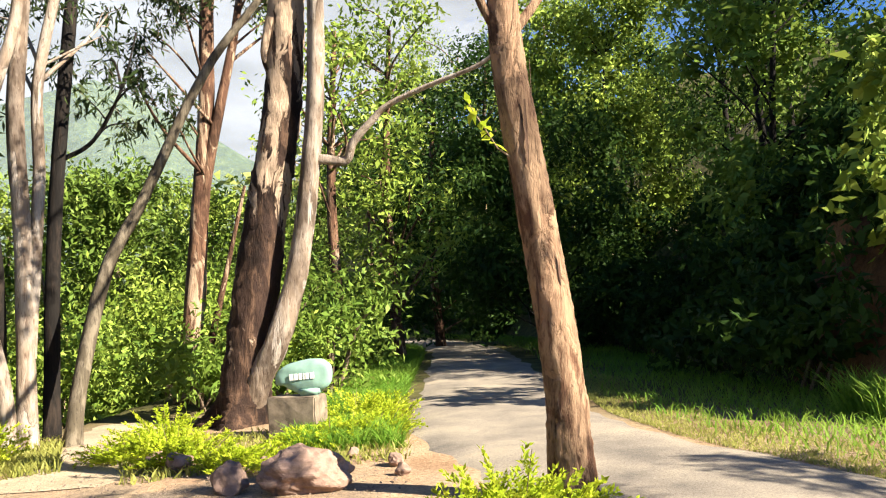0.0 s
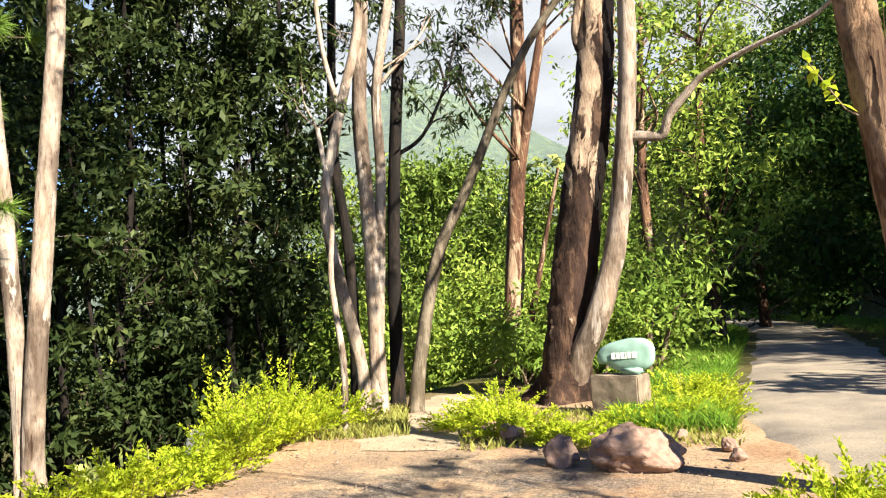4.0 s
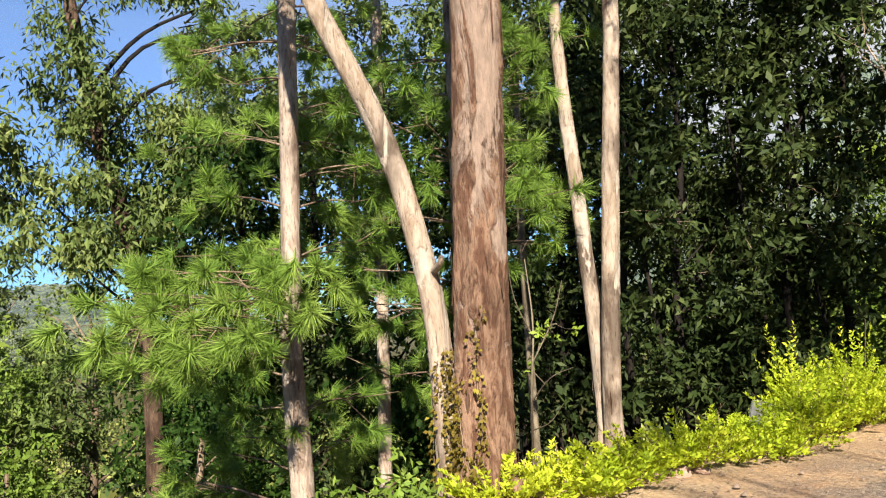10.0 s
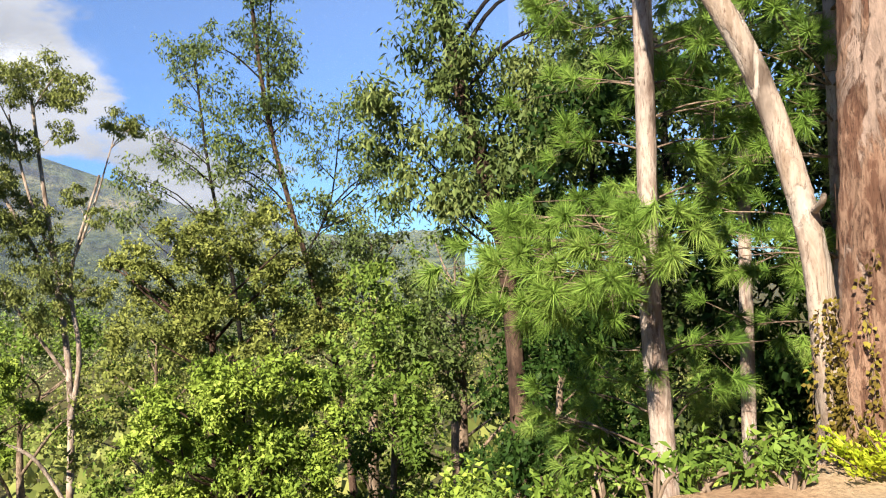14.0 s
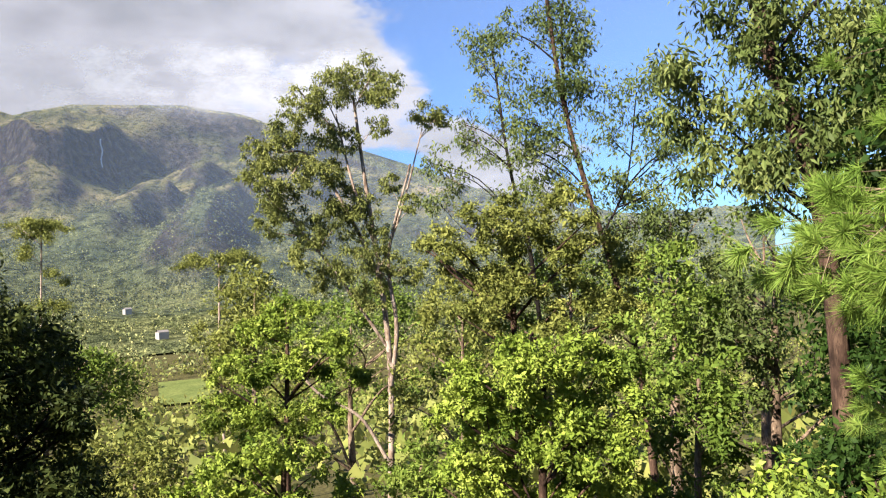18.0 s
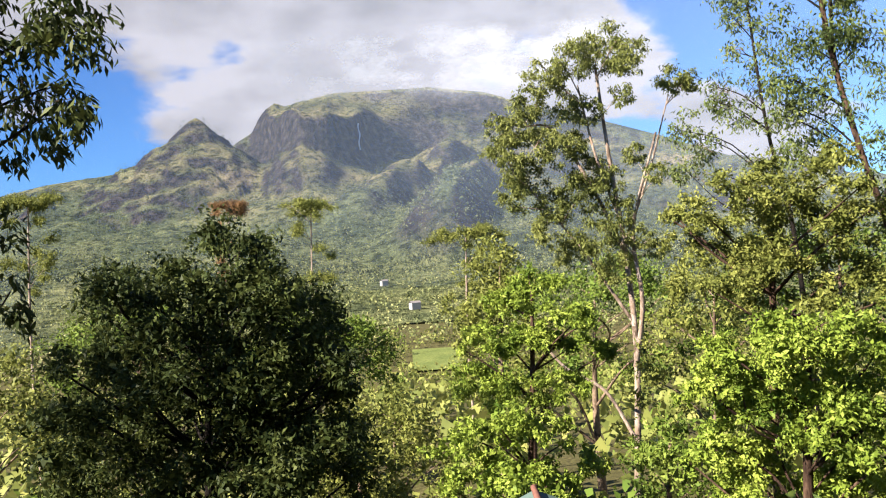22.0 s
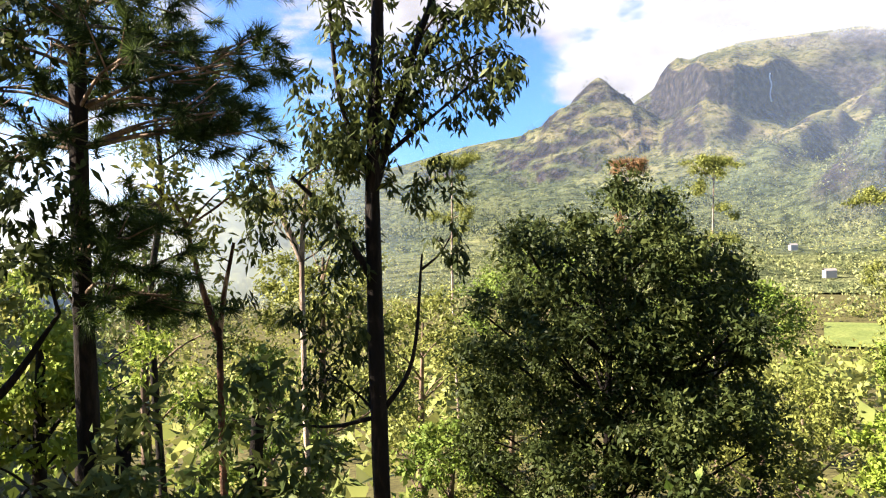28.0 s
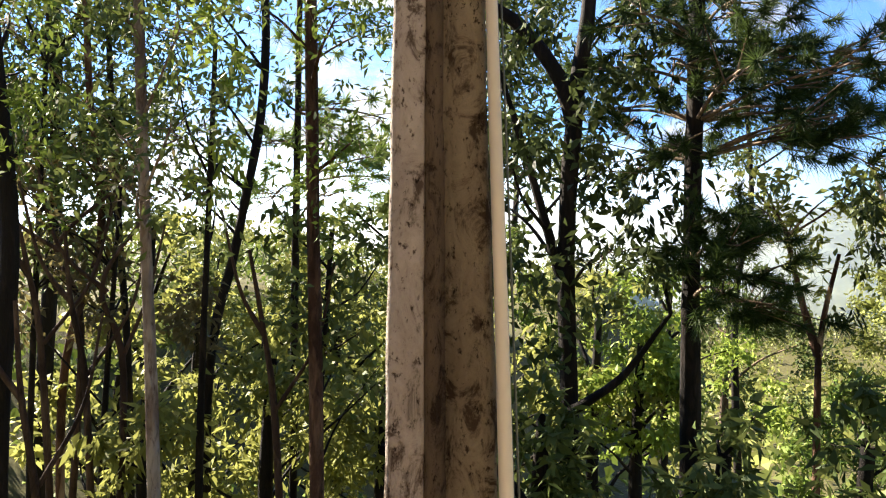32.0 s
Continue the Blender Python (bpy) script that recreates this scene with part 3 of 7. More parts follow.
def ground_mat():
    m, n, l, b = material("ground_soil", 0.95, 0.1)
    f1, f2 = noise_tex(n, l, 0.5, 7, 0.62), noise_tex(n, l, 22, 8, 0.72)
    dirt = ramp(n, [(0.3, (0.24, 0.135, 0.08)), (0.5, (0.42, 0.295, 0.19)), (0.7, (0.53, 0.42, 0.3))])
    l.new(f1, dirt.inputs["Fac"])
    fine = ramp(n, [(0.32, (0.5, 0.46, 0.42)), (0.6, (1.1, 1.08, 1.05))])
    l.new(f2, fine.inputs["Fac"])
    col = mix_col(n, l, 1.0, dirt.outputs[0], fine.outputs[0], "MULTIPLY")
    # leaf litter and grass away from the trodden pad
    tc = n.new("ShaderNodeTexCoord")
    d = n.new("ShaderNodeVectorMath")
    d.operation = "DISTANCE"
    d.inputs[1].default_value = (-2.2, 6.0, 0)
    l.new(tc.outputs["Object"], d.inputs[0])
    edge = n.new("ShaderNodeMapRange")
    edge.inputs["From Min"].default_value, edge.inputs["From Max"].default_value = 5.2, 9.5
    l.new(d.outputs["Value"], edge.inputs["Value"])
    litter = ramp(n, [(0.35, (0.04, 0.036, 0.018)), (0.55, (0.09, 0.085, 0.03)), (0.7, (0.15, 0.135, 0.06))])
    l.new(noise_tex(n, l, 1.7, 8, 0.7), litter.inputs["Fac"])
    s = n.new("ShaderNodeMath")
    s.operation, s.use_clamp = "MULTIPLY_ADD", True
    l.new(f1, s.inputs[0])
    s.inputs[1].default_value = 0.9
    sub = n.new("ShaderNodeMath")
    sub.operation = "SUBTRACT"
    l.new(edge.outputs["Result"], sub.inputs[0])
    sub.inputs[1].default_value = 0.4
    l.new(sub.outputs[0], s.inputs[2])
    # broken asphalt crumbs in a patch of the pad
    d2 = n.new("ShaderNodeVectorMath")
    d2.operation = "DISTANCE"
    d2.inputs[1].default_value = (-2.5, 6.0, 0)
    l.new(tc.outputs["Object"], d2.inputs[0])
    e2 = n.new("ShaderNodeMapRange")
    e2.inputs["From Min"].default_value, e2.inputs["From Max"].default_value = 3.4, 1.0
    l.new(d2.outputs["Value"], e2.inputs["Value"])
    crumbs = ramp(n, [(0.42, (0.06, 0.052, 0.047)), (0.52, (0.17, 0.14, 0.12)), (0.64, (0.36, 0.29, 0.22))])
    l.new(noise_tex(n, l, 30, 6, 0.8), crumbs.inputs["Fac"])
    k2 = n.new("ShaderNodeMath")
    k2.operation, k2.use_clamp = "MULTIPLY", True
    f3 = noise_tex(n, l, 1.6, 5, 0.65)
    r3 = ramp(n, [(0.4, (0, 0, 0)), (0.55, (1, 1, 1))])
    l.new(f3, r3.inputs["Fac"])
    l.new(e2.outputs["Result"], k2.inputs[0])
    l.new(r3.outputs[0], k2.inputs[1])
    col = mix_col(n, l, k2.outputs[0], col, crumbs.outputs[0])
    l.new(mix_col(n, l, s.outputs[0], col, litter.outputs[0]), b.inputs["Base Color"])
    add_bump(n, l, b, f2, 0.7, 0.03)
    return m


rad = np.concatenate([[0.0], np.geomspace(0.6, 4400, 132)])
ground = attach("ground", polar_sheet("ground", np.arange(0, 360.01, 1.2), rad, lambda X, Y, A, R: gz(X, Y)), ground_mat())
tagged(ground, "sandy orange soil with leaf litter falling away to a valley", "ground", kind="structure")

M_ROAD = earth_mat("worn_asphalt", [(0.3, (0.15, 0.135, 0.12)), (0.45, (0.245, 0.215, 0.18)), (0.6, (0.32, 0.28, 0.225)), (0.75, (0.42, 0.34, 0.25))], 0.9, 48, 0.7, 0.9, 0.012)
M_PATH = earth_mat("trodden_path", [(0.3, (0.32, 0.25, 0.17)), (0.6, (0.44, 0.36, 0.26)), (0.75, (0.3, 0.31, 0.14))], 1.8, 36, 0.7)
M_CLIFF = earth_mat("cut_red_soil", [(0.3, (0.05, 0.03, 0.018)), (0.55, (0.16, 0.085, 0.04)), (0.75, (0.26, 0.15, 0.08))], 1.1, 14, 1.0, 0.95, 0.06)


def strip(name, mids, half, lift, mat, label, cat, edge=0.12, seed=3, cells=6):
    """A surface a few centimetres thick laid along a line, with a ragged edge."""
    rng = np.random.default_rng(seed)
    n, v, q = len(mids), [], []
    for i, (x, y) in enumerate(mids):
        a, b = mids[max(0, i - 1)], mids[min(n - 1, i + 1)]
        d = Vector((b[0] - a[0], b[1] - a[1])).normalized()
        s = Vector((d.y, -d.x))
        w0, w1 = half + rng.normal(0, edge), half + rng.normal(0, edge)
        for k in range(cells + 1):
            f = -w0 + (w0 + w1) * k / cells
            px, py = x + s.x * f, y + s.y * f
            z = float(gz(px, py)) + lift * (1 if 0 < k < cells else -0.6)
            v.append((px, py, z))
    m = cells + 1
    q = [(i * m + k, i * m + k + 1, (i + 1) * m + k + 1, (i + 1) * m + k) for i in range(n - 1) for k in range(cells)]
    ob = attach(name, mesh_arrays(name, v, np.array(q), smooth_faces=True), mat)
    return tagged(ob, label, cat, kind="structure")


ys = np.concatenate([np.arange(-14, 30, 0.4), np.arange(30, 75, 1.0)])
strip("road", [(float(road_mid(y)), float(y)) for y in ys], 1.5, 0.05, M_ROAD, "narrow worn grey asphalt road with crumbling edges", "road", 0.05)
strip("path", [(-4.0 - 0.9 * t - 1.2 * t * t * 0.3, 8.2 + 5.0 * t) for t in np.linspace(0, 1, 16)], 0.7, 0.012, M_PATH, "pale trodden footpath between the shrubs", "path", 0.12, 5)

# loose pebbles and clods on the pad
rng = np.random.default_rng(4)
M_PEB = plain_mat("pebble_stone", (0.2, 0.145, 0.11), 0.9, 0.5, 25, 0.4)
pv, pq = [], []
for k in range(2200):
    x, y = rng.uniform(-5.2, -0.4), rng.uniform(4.2, 11)
    s = rng.uniform(0.004, 0.014) * (1 + (rng.uniform() < 0.05) * 1.5)
    base = np.array([[1, 0, 0], [0.3, 0.95, 0], [-0.8, 0.6, 0], [-0.8, -0.6, 0], [0.3, -0.95, 0], [0, 0, 0.9], [0.4, 0.2, 0.8]]) * s * rng.uniform(0.7, 1.3, (7, 3))
    pv.append(base + np.array([x, y, float(gz(x, y)) + 0.02]))
    pq.append(np.array([[0, 1, 6], [1, 2, 5], [2, 3, 5], [3, 4, 5], [4, 0, 6], [1, 5, 6], [5, 4, 6]]) + 7 * k)
tagged(attach("pebbles", mesh_arrays("pebbles", np.concatenate(pv), None, np.concatenate(pq)), M_PEB), "small stones and clods scattered over the dirt", "pebbles", kind="stuff")

# bare cut in the bank beside the road
cv = []
cl_y, cl_t = np.arange(7.5, 13.6, 0.25), np.linspace(0, 1, 14)
for y in cl_y:
    for t in cl_t:
        x = float(road_mid(y)) + 4.9 + 0.9 * t + 0.18 * noise.noise(Vector((y * 1.3, t * 4, 2))) + 0.08 * noise.noise(Vector((y * 4, t * 12, 2)))
        cv.append((x, y, float(gz(float(road_mid(y)) + 4.6, y)) - 0.2 + 2.9 * t * float(smooth(7.0, 9, y)) + 0.1 * noise.noise(Vector((y, t * 3, 7)))))
m = len(cl_t)
cq = [(i * m + k, i * m + k + 1, (i + 1) * m + k + 1, (i + 1) * m + k) for i in range(len(cl_y) - 1) for k in range(m - 1)]
tagged(attach("cut_bank", mesh_arrays("cut_bank", cv, np.array(cq), smooth_faces=True), M_CLIFF), "bare reddish-brown soil cut at the roadside", "bank", kind="structure")

# mountains: height of the crest by bearing
CREST = [(0, 6), (9, 9), (14, 11.5), (18, 14), (24, 16.5), (31, 14), (40, 8), (55, 3), (80, 1.5), (97, 3.0), (104, 5), (109.5, 7.2), (114, 8.8), (118, 10), (121, 11), (125, 11.6), (132, 11.5), (136.2, 10.5), (137.4, 9.0), (139.2, 8.0), (142, 7.0), (146, 6.4), (151.3, 5.6), (156, 4.4), (165, 2.6), (185, 1.4), (215, 0.8), (360, 0.6)]
CR_A, CR_E = [c[0] for c in CREST], [c[1] for c in CREST]
R0, R1 = 650.0, 3000.0
# the cliff under the flat top: distance, elevation of its foot and of its lip, by bearing
CLIFF_A = (112, 120, 124, 127, 130.3, 132.2, 134.5, 136.2, 138)
CLIFF_R = (2850, 2780, 2720, 2620, 2420, 2290, 2210, 2420, 2900)
CLIFF_FOOT = (6.5, 7.6, 7.3, 6.5, 6.0, 6.1, 6.7, 7.3, 8.2)
CLIFF_LIP = (6.8, 8.1, 8.0, 8.3, 9.2, 9.6, 9.9, 10.2, 9.0)
HOUSES = ((126.95, 715, 9), (129.1, 960, 8))


def fractal(x, y, z, octaves=5):
    return noise.fractal(Vector((x, y, z)), 0.9, 2.1, octaves)


def hill_height(az, r):
    """Height of the far hills at a bearing and distance."""
    f = min(1.0, max(0.0, (r - R0) / (R1 - R0)))
    crest = 1.55 + R1 * math.tan(radians(float(np.interp(az, CR_A, CR_E))))
    x, y = -math.sin(radians(az)) * r, math.cos(radians(az)) * r
    g = fractal(x / 420, y / 420, 3.3)
    ridge = 1 - abs(noise.noise(Vector((x / 330, y / 330, 8))))
    big_ridge = 1 - abs(noise.noise(Vector((x / 620 + 4.1, y / 620, 1.5))) + 0.25 * noise.noise(Vector((x / 210, y / 210, 6))))
    low = -60 + 75 * min(1, f / 0.45) ** 1.15
    up = max(0.0, (f - 0.3) / 0.7)
    h = low + max(0, crest - 15) * (0.45 * up + 0.55 * up ** 2.4)
    # the flat top ends in a cliff that runs away to the right behind a hollow
    w = float(smooth(112, 121, az) * smooth(139.5, 136.6, az))
    if w > 0:
        rc = float(np.interp(az, CLIFF_A, CLIFF_R)) + 50 * noise.noise(Vector((az * 0.7, 1.7, 0))) + 25 * noise.noise(Vector((az * 2.3, 4.7, 0)))
        foot, lip = float(np.interp(az, CLIFF_A, CLIFF_FOOT)), float(np.interp(az, CLIFF_A, CLIFF_LIP))
        rise = 130 * max(0.3, (lip - foot) / 3.5)
        el = float(np.interp(r, [650, 1200, 1500, 0.5 * (1500 + rc), rc - rise * 0.45, rc + rise * 0.2, rc + rise * 0.55, max(R1, rc + 200)], [-5, 0.2, 2.0, 2.0 + 0.42 * (foot - 2.0), foot, foot + 0.8 * (lip - foot), lip, float(np.interp(az, CR_A, CR_E))]))
        h = (1 - w) * h + w * (EYE + r * math.tan(radians(el)))
        if r > rc:
            g *= 0.45
        # a sunlit spur coming down beside the hollow; a lower one added for shade
        for sa0, sa1, sr0, sr1, top, wide in ((122.5, 131.5, 2500, 1500, 75, 85), (121.5, 124.6, 2000, 1250, 85, 75)):
            t = (r - sr1) / (sr0 - sr1)
            if -0.15 < t < 1.1:
                off = radians(az - (sa1 + (sa0 - sa1) * t) - 0.6 * noise.noise(Vector((r / 150, sa0, 2)))) * r
                h += w * top * math.exp(-(off / (wide if off > 0 else wide * 0.7)) ** 2) * float(smooth(-0.15, 0.15, t) * smooth(1.1, 0.8, t))
    gully = abs(noise.noise(Vector((az * 0.42 + 0.25 * noise.noise(Vector((r / 300, az, 0))), r / 1400, 5)))) + 0.5 * abs(noise.noise(Vector((az * 1.1, r / 800, 9))))
    rough = (0.25 + up) * (1 - up ** 9)
    small = noise.noise(Vector((x / 95, y / 95, 4))) + 0.6 * noise.noise(Vector((x / 42, y / 42, 7)))
    h += rough * (64 * g + 130 * (big_ridge - 0.72) + 70 * (ridge - 0.75) + 75 * min(up, 0.6) * (gully - 0.35) + 5 * small) * min(1, f * 8) - (4 if r < R0 + 30 else 0)
    # the pointed peak
    px, py = -math.sin(radians(141.6)) * 2450, math.cos(radians(141.6)) * 2450
    dd = math.hypot(x - px, y - py)
    if dd < 700:
        crag = abs(noise.noise(Vector((x / 70, y / 70, 0.3)))) + 0.5 * abs(noise.noise(Vector((x / 32, y / 32, 1.3))))
        cone = 434 - 0.84 * min(dd, 110) - 0.68 * max(0, dd - 110) + (22 * g + 34 * (0.4 - crag)) * min(1, dd / 120) + 20 * (ridge - 0.7)
        h = max(h, cone)
    return h


def mountain(name, az0, az1, label, mat, step=0.3):
    az = np.arange(az0, az1 + 0.01, step)
    rd = np.concatenate([np.linspace(R0, R1, 136), [R1 + 200, R1 + 700]])
    h = np.array([[hill_height(a, r) if r <= R1 else hill_height(a, R1) - (r - R1) * 0.5 for r in rd] for a in az])
    return tagged(attach(name, polar_sheet(name, az, rd, lambda X, Y, A, R: h), mat), label, "mountain", kind="structure")


def mountain_mat():
    m, n, l, b = material("mountain_slopes", 0.95, 0.05)
    tc = n.new("ShaderNodeTexCoord")
    sep = n.new("ShaderNodeSeparateXYZ")
    l.new(tc.outputs["Object"], sep.inputs[0])
    f1, f2, f3 = noise_tex(n, l, 0.006, 8, 0.62), noise_tex(n, l, 0.045, 6, 0.7), noise_tex(n, l, 0.0022, 4, 0.5)
    grass_c = ramp(n, [(0.34, (0.046, 0.056, 0.028)), (0.46, (0.12, 0.12, 0.054)), (0.56, (0.215, 0.195, 0.088)), (0.66, (0.3, 0.245, 0.14))])
    l.new(f1, grass_c.inputs["Fac"])
    wood_c = ramp(n, [(0.3, (0.065, 0.088, 0.048)), (0.5, (0.155, 0.182, 0.085)), (0.68, (0.29, 0.3, 0.135))])
    l.new(f1, wood_c.inputs["Fac"])
    vor = n.new("ShaderNodeTexVoronoi")
    vor.inputs["Scale"].default_value = 0.062
    l.new(tc.outputs["Object"], vor.inputs["Vector"])
    # darker cell edges paint the shade between the trees into the forest colour
    crowns = ramp(n, [(0.0, (1.15, 1.15, 1.1)), (0.4, (0.94, 0.95, 0.94)), (0.75, (0.68, 0.7, 0.7))])
    l.new(vor.outputs["Distance"], crowns.inputs["Fac"])
    wood_col = mix_col(n, l, 1.0, wood_c.outputs[0], crowns.outputs[0], "MULTIPLY")
    # grassland on the high middle part, forest round it
    zone = n.new("ShaderNodeVectorMath")
    zone.operation = "DISTANCE"
    zone.inputs[1].default_value = (*P(124.5, 2250, 0).xy, 180)
    l.new(tc.outputs["Object"], zone.inputs[0])
    zr = n.new("ShaderNodeMapRange")
    zr.inputs["From Min"].default_value, zr.inputs["From Max"].default_value = 450, 950
    zr.inputs["To Min"].default_value, zr.inputs["To Max"].default_value = 0.75, 1.45
    l.new(zone.outputs["Value"], zr.inputs["Value"])
    k = n.new("ShaderNodeMapRange")
    k.inputs["From Min"].default_value, k.inputs["From Max"].default_value = 40, 200
    l.new(sep.outputs["Z"], k.inputs["Value"])
    s = n.new("ShaderNodeMath")
    s.operation, s.use_clamp = "MULTIPLY_ADD", True
    l.new(f3, s.inputs[0])
    s.inputs[1].default_value = 1.6
    t = n.new("ShaderNodeMath")
    t.operation = "SUBTRACT"
    l.new(k.outputs["Result"], t.inputs[0])
    l.new(zr.outputs["Result"], t.inputs[1])
    l.new(t.outputs[0], s.inputs[2])
    col = mix_col(n, l, s.outputs[0], wood_col, grass_c.outputs[0])
    spots = ramp(n, [(0.4, (0.22, 0.26, 0.2)), (0.5, (1, 1, 1))])
    l.new(f2, spots.inputs["Fac"])
    col = mix_col(n, l, 1.0, col, spots.outputs[0], "MULTIPLY")
    geo = n.new("ShaderNodeNewGeometry")
    sn = n.new("ShaderNodeSeparateXYZ")
    l.new(geo.outputs["Normal"], sn.inputs[0])
    steep = ramp(n, [(0.74, (1, 1, 1)), (0.88, (0, 0, 0))])
    l.new(sn.outputs["Z"], steep.inputs["Fac"])
    # steep rock is coloured near black to hold the shadow on the cliff
    rock_shade_c = ramp(n, [(0.35, (0.016, 0.016, 0.019)), (0.5, (0.038, 0.035, 0.037)), (0.65, (0.1, 0.082, 0.072))])
    l.new(f2, rock_shade_c.inputs["Fac"])
    l.new(mix_col(n, l, steep.outputs[0], col, rock_shade_c.outputs[0]), b.inputs["Base Color"])
    add_bump(n, l, b, f2, 1.0, 42)
    return m


M_MOUNT = mountain_mat()
mountain("mountain", 84, 218, "broad flat-topped green mountain with a small pointed peak", M_MOUNT)
M_HILLWOOD = earth_mat("hill_forest", [(0.3, (0.04, 0.065, 0.035)), (0.55, (0.085, 0.125, 0.055)), (0.75, (0.15, 0.19, 0.09))], 0.03, 0.12, 1.0, 0.95, 10)
mountain("misty_hill", -4, 50, "wooded hill rising into white mist", M_HILLWOOD, 0.5)


def mist(name, label, az0, az1, r, z0, z1, dense, colour=(0.86, 0.9, 0.96), fade=0.35, thin=None, wisp=0.0):
    """A pale see-through sheet standing in for haze or cloud: dense in its middle, gone at its edges."""
    m = bpy.data.materials.new(name)
    m.use_nodes = True
    n, l = m.node_tree.nodes, m.node_tree.links
    n.remove(n["Principled BSDF"])
    tc = n.new("ShaderNodeTexCoord")
    sep = n.new("ShaderNodeSeparateXYZ")
    l.new(tc.outputs["Generated"], sep.inputs[0])
    up = ramp(n, [(0.0, (0, 0, 0)), (fade, (1, 1, 1)), (1 - fade * 0.6, (1, 1, 1)), (1.0, (0, 0, 0))])
    l.new(sep.outputs["Z"], up.inputs["Fac"])
    m2 = n.new("ShaderNodeMath")
    m2.operation, m2.use_clamp = "MULTIPLY", True
    l.new(up.outputs[0], m2.inputs[0])
    m2.inputs[1].default_value = dense
    if wisp:
        # torn into billows
        torn = ramp(n, [(0.4, (0, 0, 0)), (0.6, (1, 1, 1))])
        l.new(noise_tex(n, l, wisp, 8, 0.6, (1, 1, 1.8)), torn.inputs["Fac"])
        wm = n.new("ShaderNodeMath")
        wm.operation = "MULTIPLY"
        l.new(up.outputs[0], wm.inputs[0])
        l.new(torn.outputs[0], wm.inputs[1])
        ends = ramp(n, [(0.0, (0, 0, 0)), (0.3, (1, 1, 1)), (0.75, (1, 1, 1)), (1.0, (0, 0, 0))])
        l.new(sep.outputs["Y"], ends.inputs["Fac"])
        we = n.new("ShaderNodeMath")
        we.operation = "MULTIPLY"
        l.new(wm.outputs[0], we.inputs[0])
        l.new(ends.outputs[0], we.inputs[1])
        l.new(we.outputs[0], m2.inputs[0])
    if thin:
        # thins out sideways towards one bearing
        ob = n.new("ShaderNodeSeparateXYZ")
        l.new(tc.outputs["Object"], ob.inputs[0])
        back = n.new("ShaderNodeMath")
        back.operation = "ARCTAN2"
        l.new(ob.outputs["X"], back.inputs[0])
        neg = n.new("ShaderNodeMath")
        neg.operation = "MULTIPLY"
        neg.inputs[1].default_value = -1.0
        l.new(ob.outputs["Y"], neg.inputs[0])
        l.new(neg.outputs[0], back.inputs[1])
        side = n.new("ShaderNodeMapRange")
        side.inputs["From Min"].default_value, side.inputs["From Max"].default_value = radians(thin[0] - 180), radians(thin[1] - 180)
        side.inputs["To Min"].default_value, side.inputs["To Max"].default_value = 0.0, dense
        l.new(back.outputs[0], side.inputs["Value"])
        l.new(side.outputs["Result"], m2.inputs[1])
    d = n.new("ShaderNodeBsdfDiffuse")
    d.inputs["Color"].default_value = (*colour, 1)
    through_light = n.new("ShaderNodeBsdfTranslucent")
    through_light.inputs["Color"].default_value = (*colour, 1)
    both = n.new("ShaderNodeAddShader")
    l.new(d.outputs[0], both.inputs[0])
    l.new(through_light.outputs[0], both.inputs[1])
    tr = n.new("ShaderNodeBsdfTransparent")
    mx = n.new("ShaderNodeMixShader")
    l.new(m2.outputs[0], mx.inputs[0])
    l.new(tr.outputs[0], mx.inputs[1])
    l.new(both.outputs[0], mx.inputs[2])
    l.new(mx.outputs[0], n["Material Output"].inputs["Surface"])
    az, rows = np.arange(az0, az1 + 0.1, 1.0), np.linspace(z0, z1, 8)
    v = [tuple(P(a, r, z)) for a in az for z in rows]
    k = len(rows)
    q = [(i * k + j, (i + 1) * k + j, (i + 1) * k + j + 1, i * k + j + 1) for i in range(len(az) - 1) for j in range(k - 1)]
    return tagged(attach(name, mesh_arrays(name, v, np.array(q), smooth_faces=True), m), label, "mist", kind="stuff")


# curved see-through sheets paint the haze in front of the far hills
mist("valley_haze_sheet", "bluish see-through sheet standing in for haze over the valley", 80, 230, 900, -70, 420, 0.085, (0.56, 0.72, 0.97), 0.3)
mist("hillside_haze_sheet", "bluish see-through sheet standing in for haze before the hill", -30, 80, 760, -60, 420, 0.13, (0.5, 0.58, 0.68), 0.3)

mist("distant_haze_sheet", "pale see-through sheet standing in for haze over the lower hills", 139, 237, 640, -90, 90, 0.42, (0.82, 0.9, 0.98), 0.3, (150, 184))

mist("summit_cloud", "white cloud torn over the top of the mountain", 108, 139, 2750, 500, 800, 0.9, (0.36, 0.365, 0.38), 0.35, None, 0.0042)

# thin waterfall down the cliff under the flat top
fall = []
for e in np.linspace(7.4, 9.3, 14):
    az = 130.25 + 0.05 * math.sin(e * 5)
    r_fall = min((abs(EYE + r * math.tan(radians(e)) - hill_height(az, r)), r) for r in np.arange(1900, 2700, 8.0))[1] - 6
    fall += [tuple(P(az - 0.045 - 0.01 * math.sin(e * 9), r_fall, EYE + r_fall * math.tan(radians(e)))), tuple(P(az + 0.045, r_fall, EYE + r_fall * math.tan(radians(e))))]
tagged(attach("waterfall", mesh_arrays("waterfall", fall, np.array([(2 * i, 2 * i + 1, 2 * i + 3, 2 * i + 2) for i in range(13)])), plain_mat("white_water", (0.55, 0.58, 0.6), 0.4, 0.3, 0.08, 0.2)), "thin white waterfall down the mountain cliff", "waterfall", kind="structure")


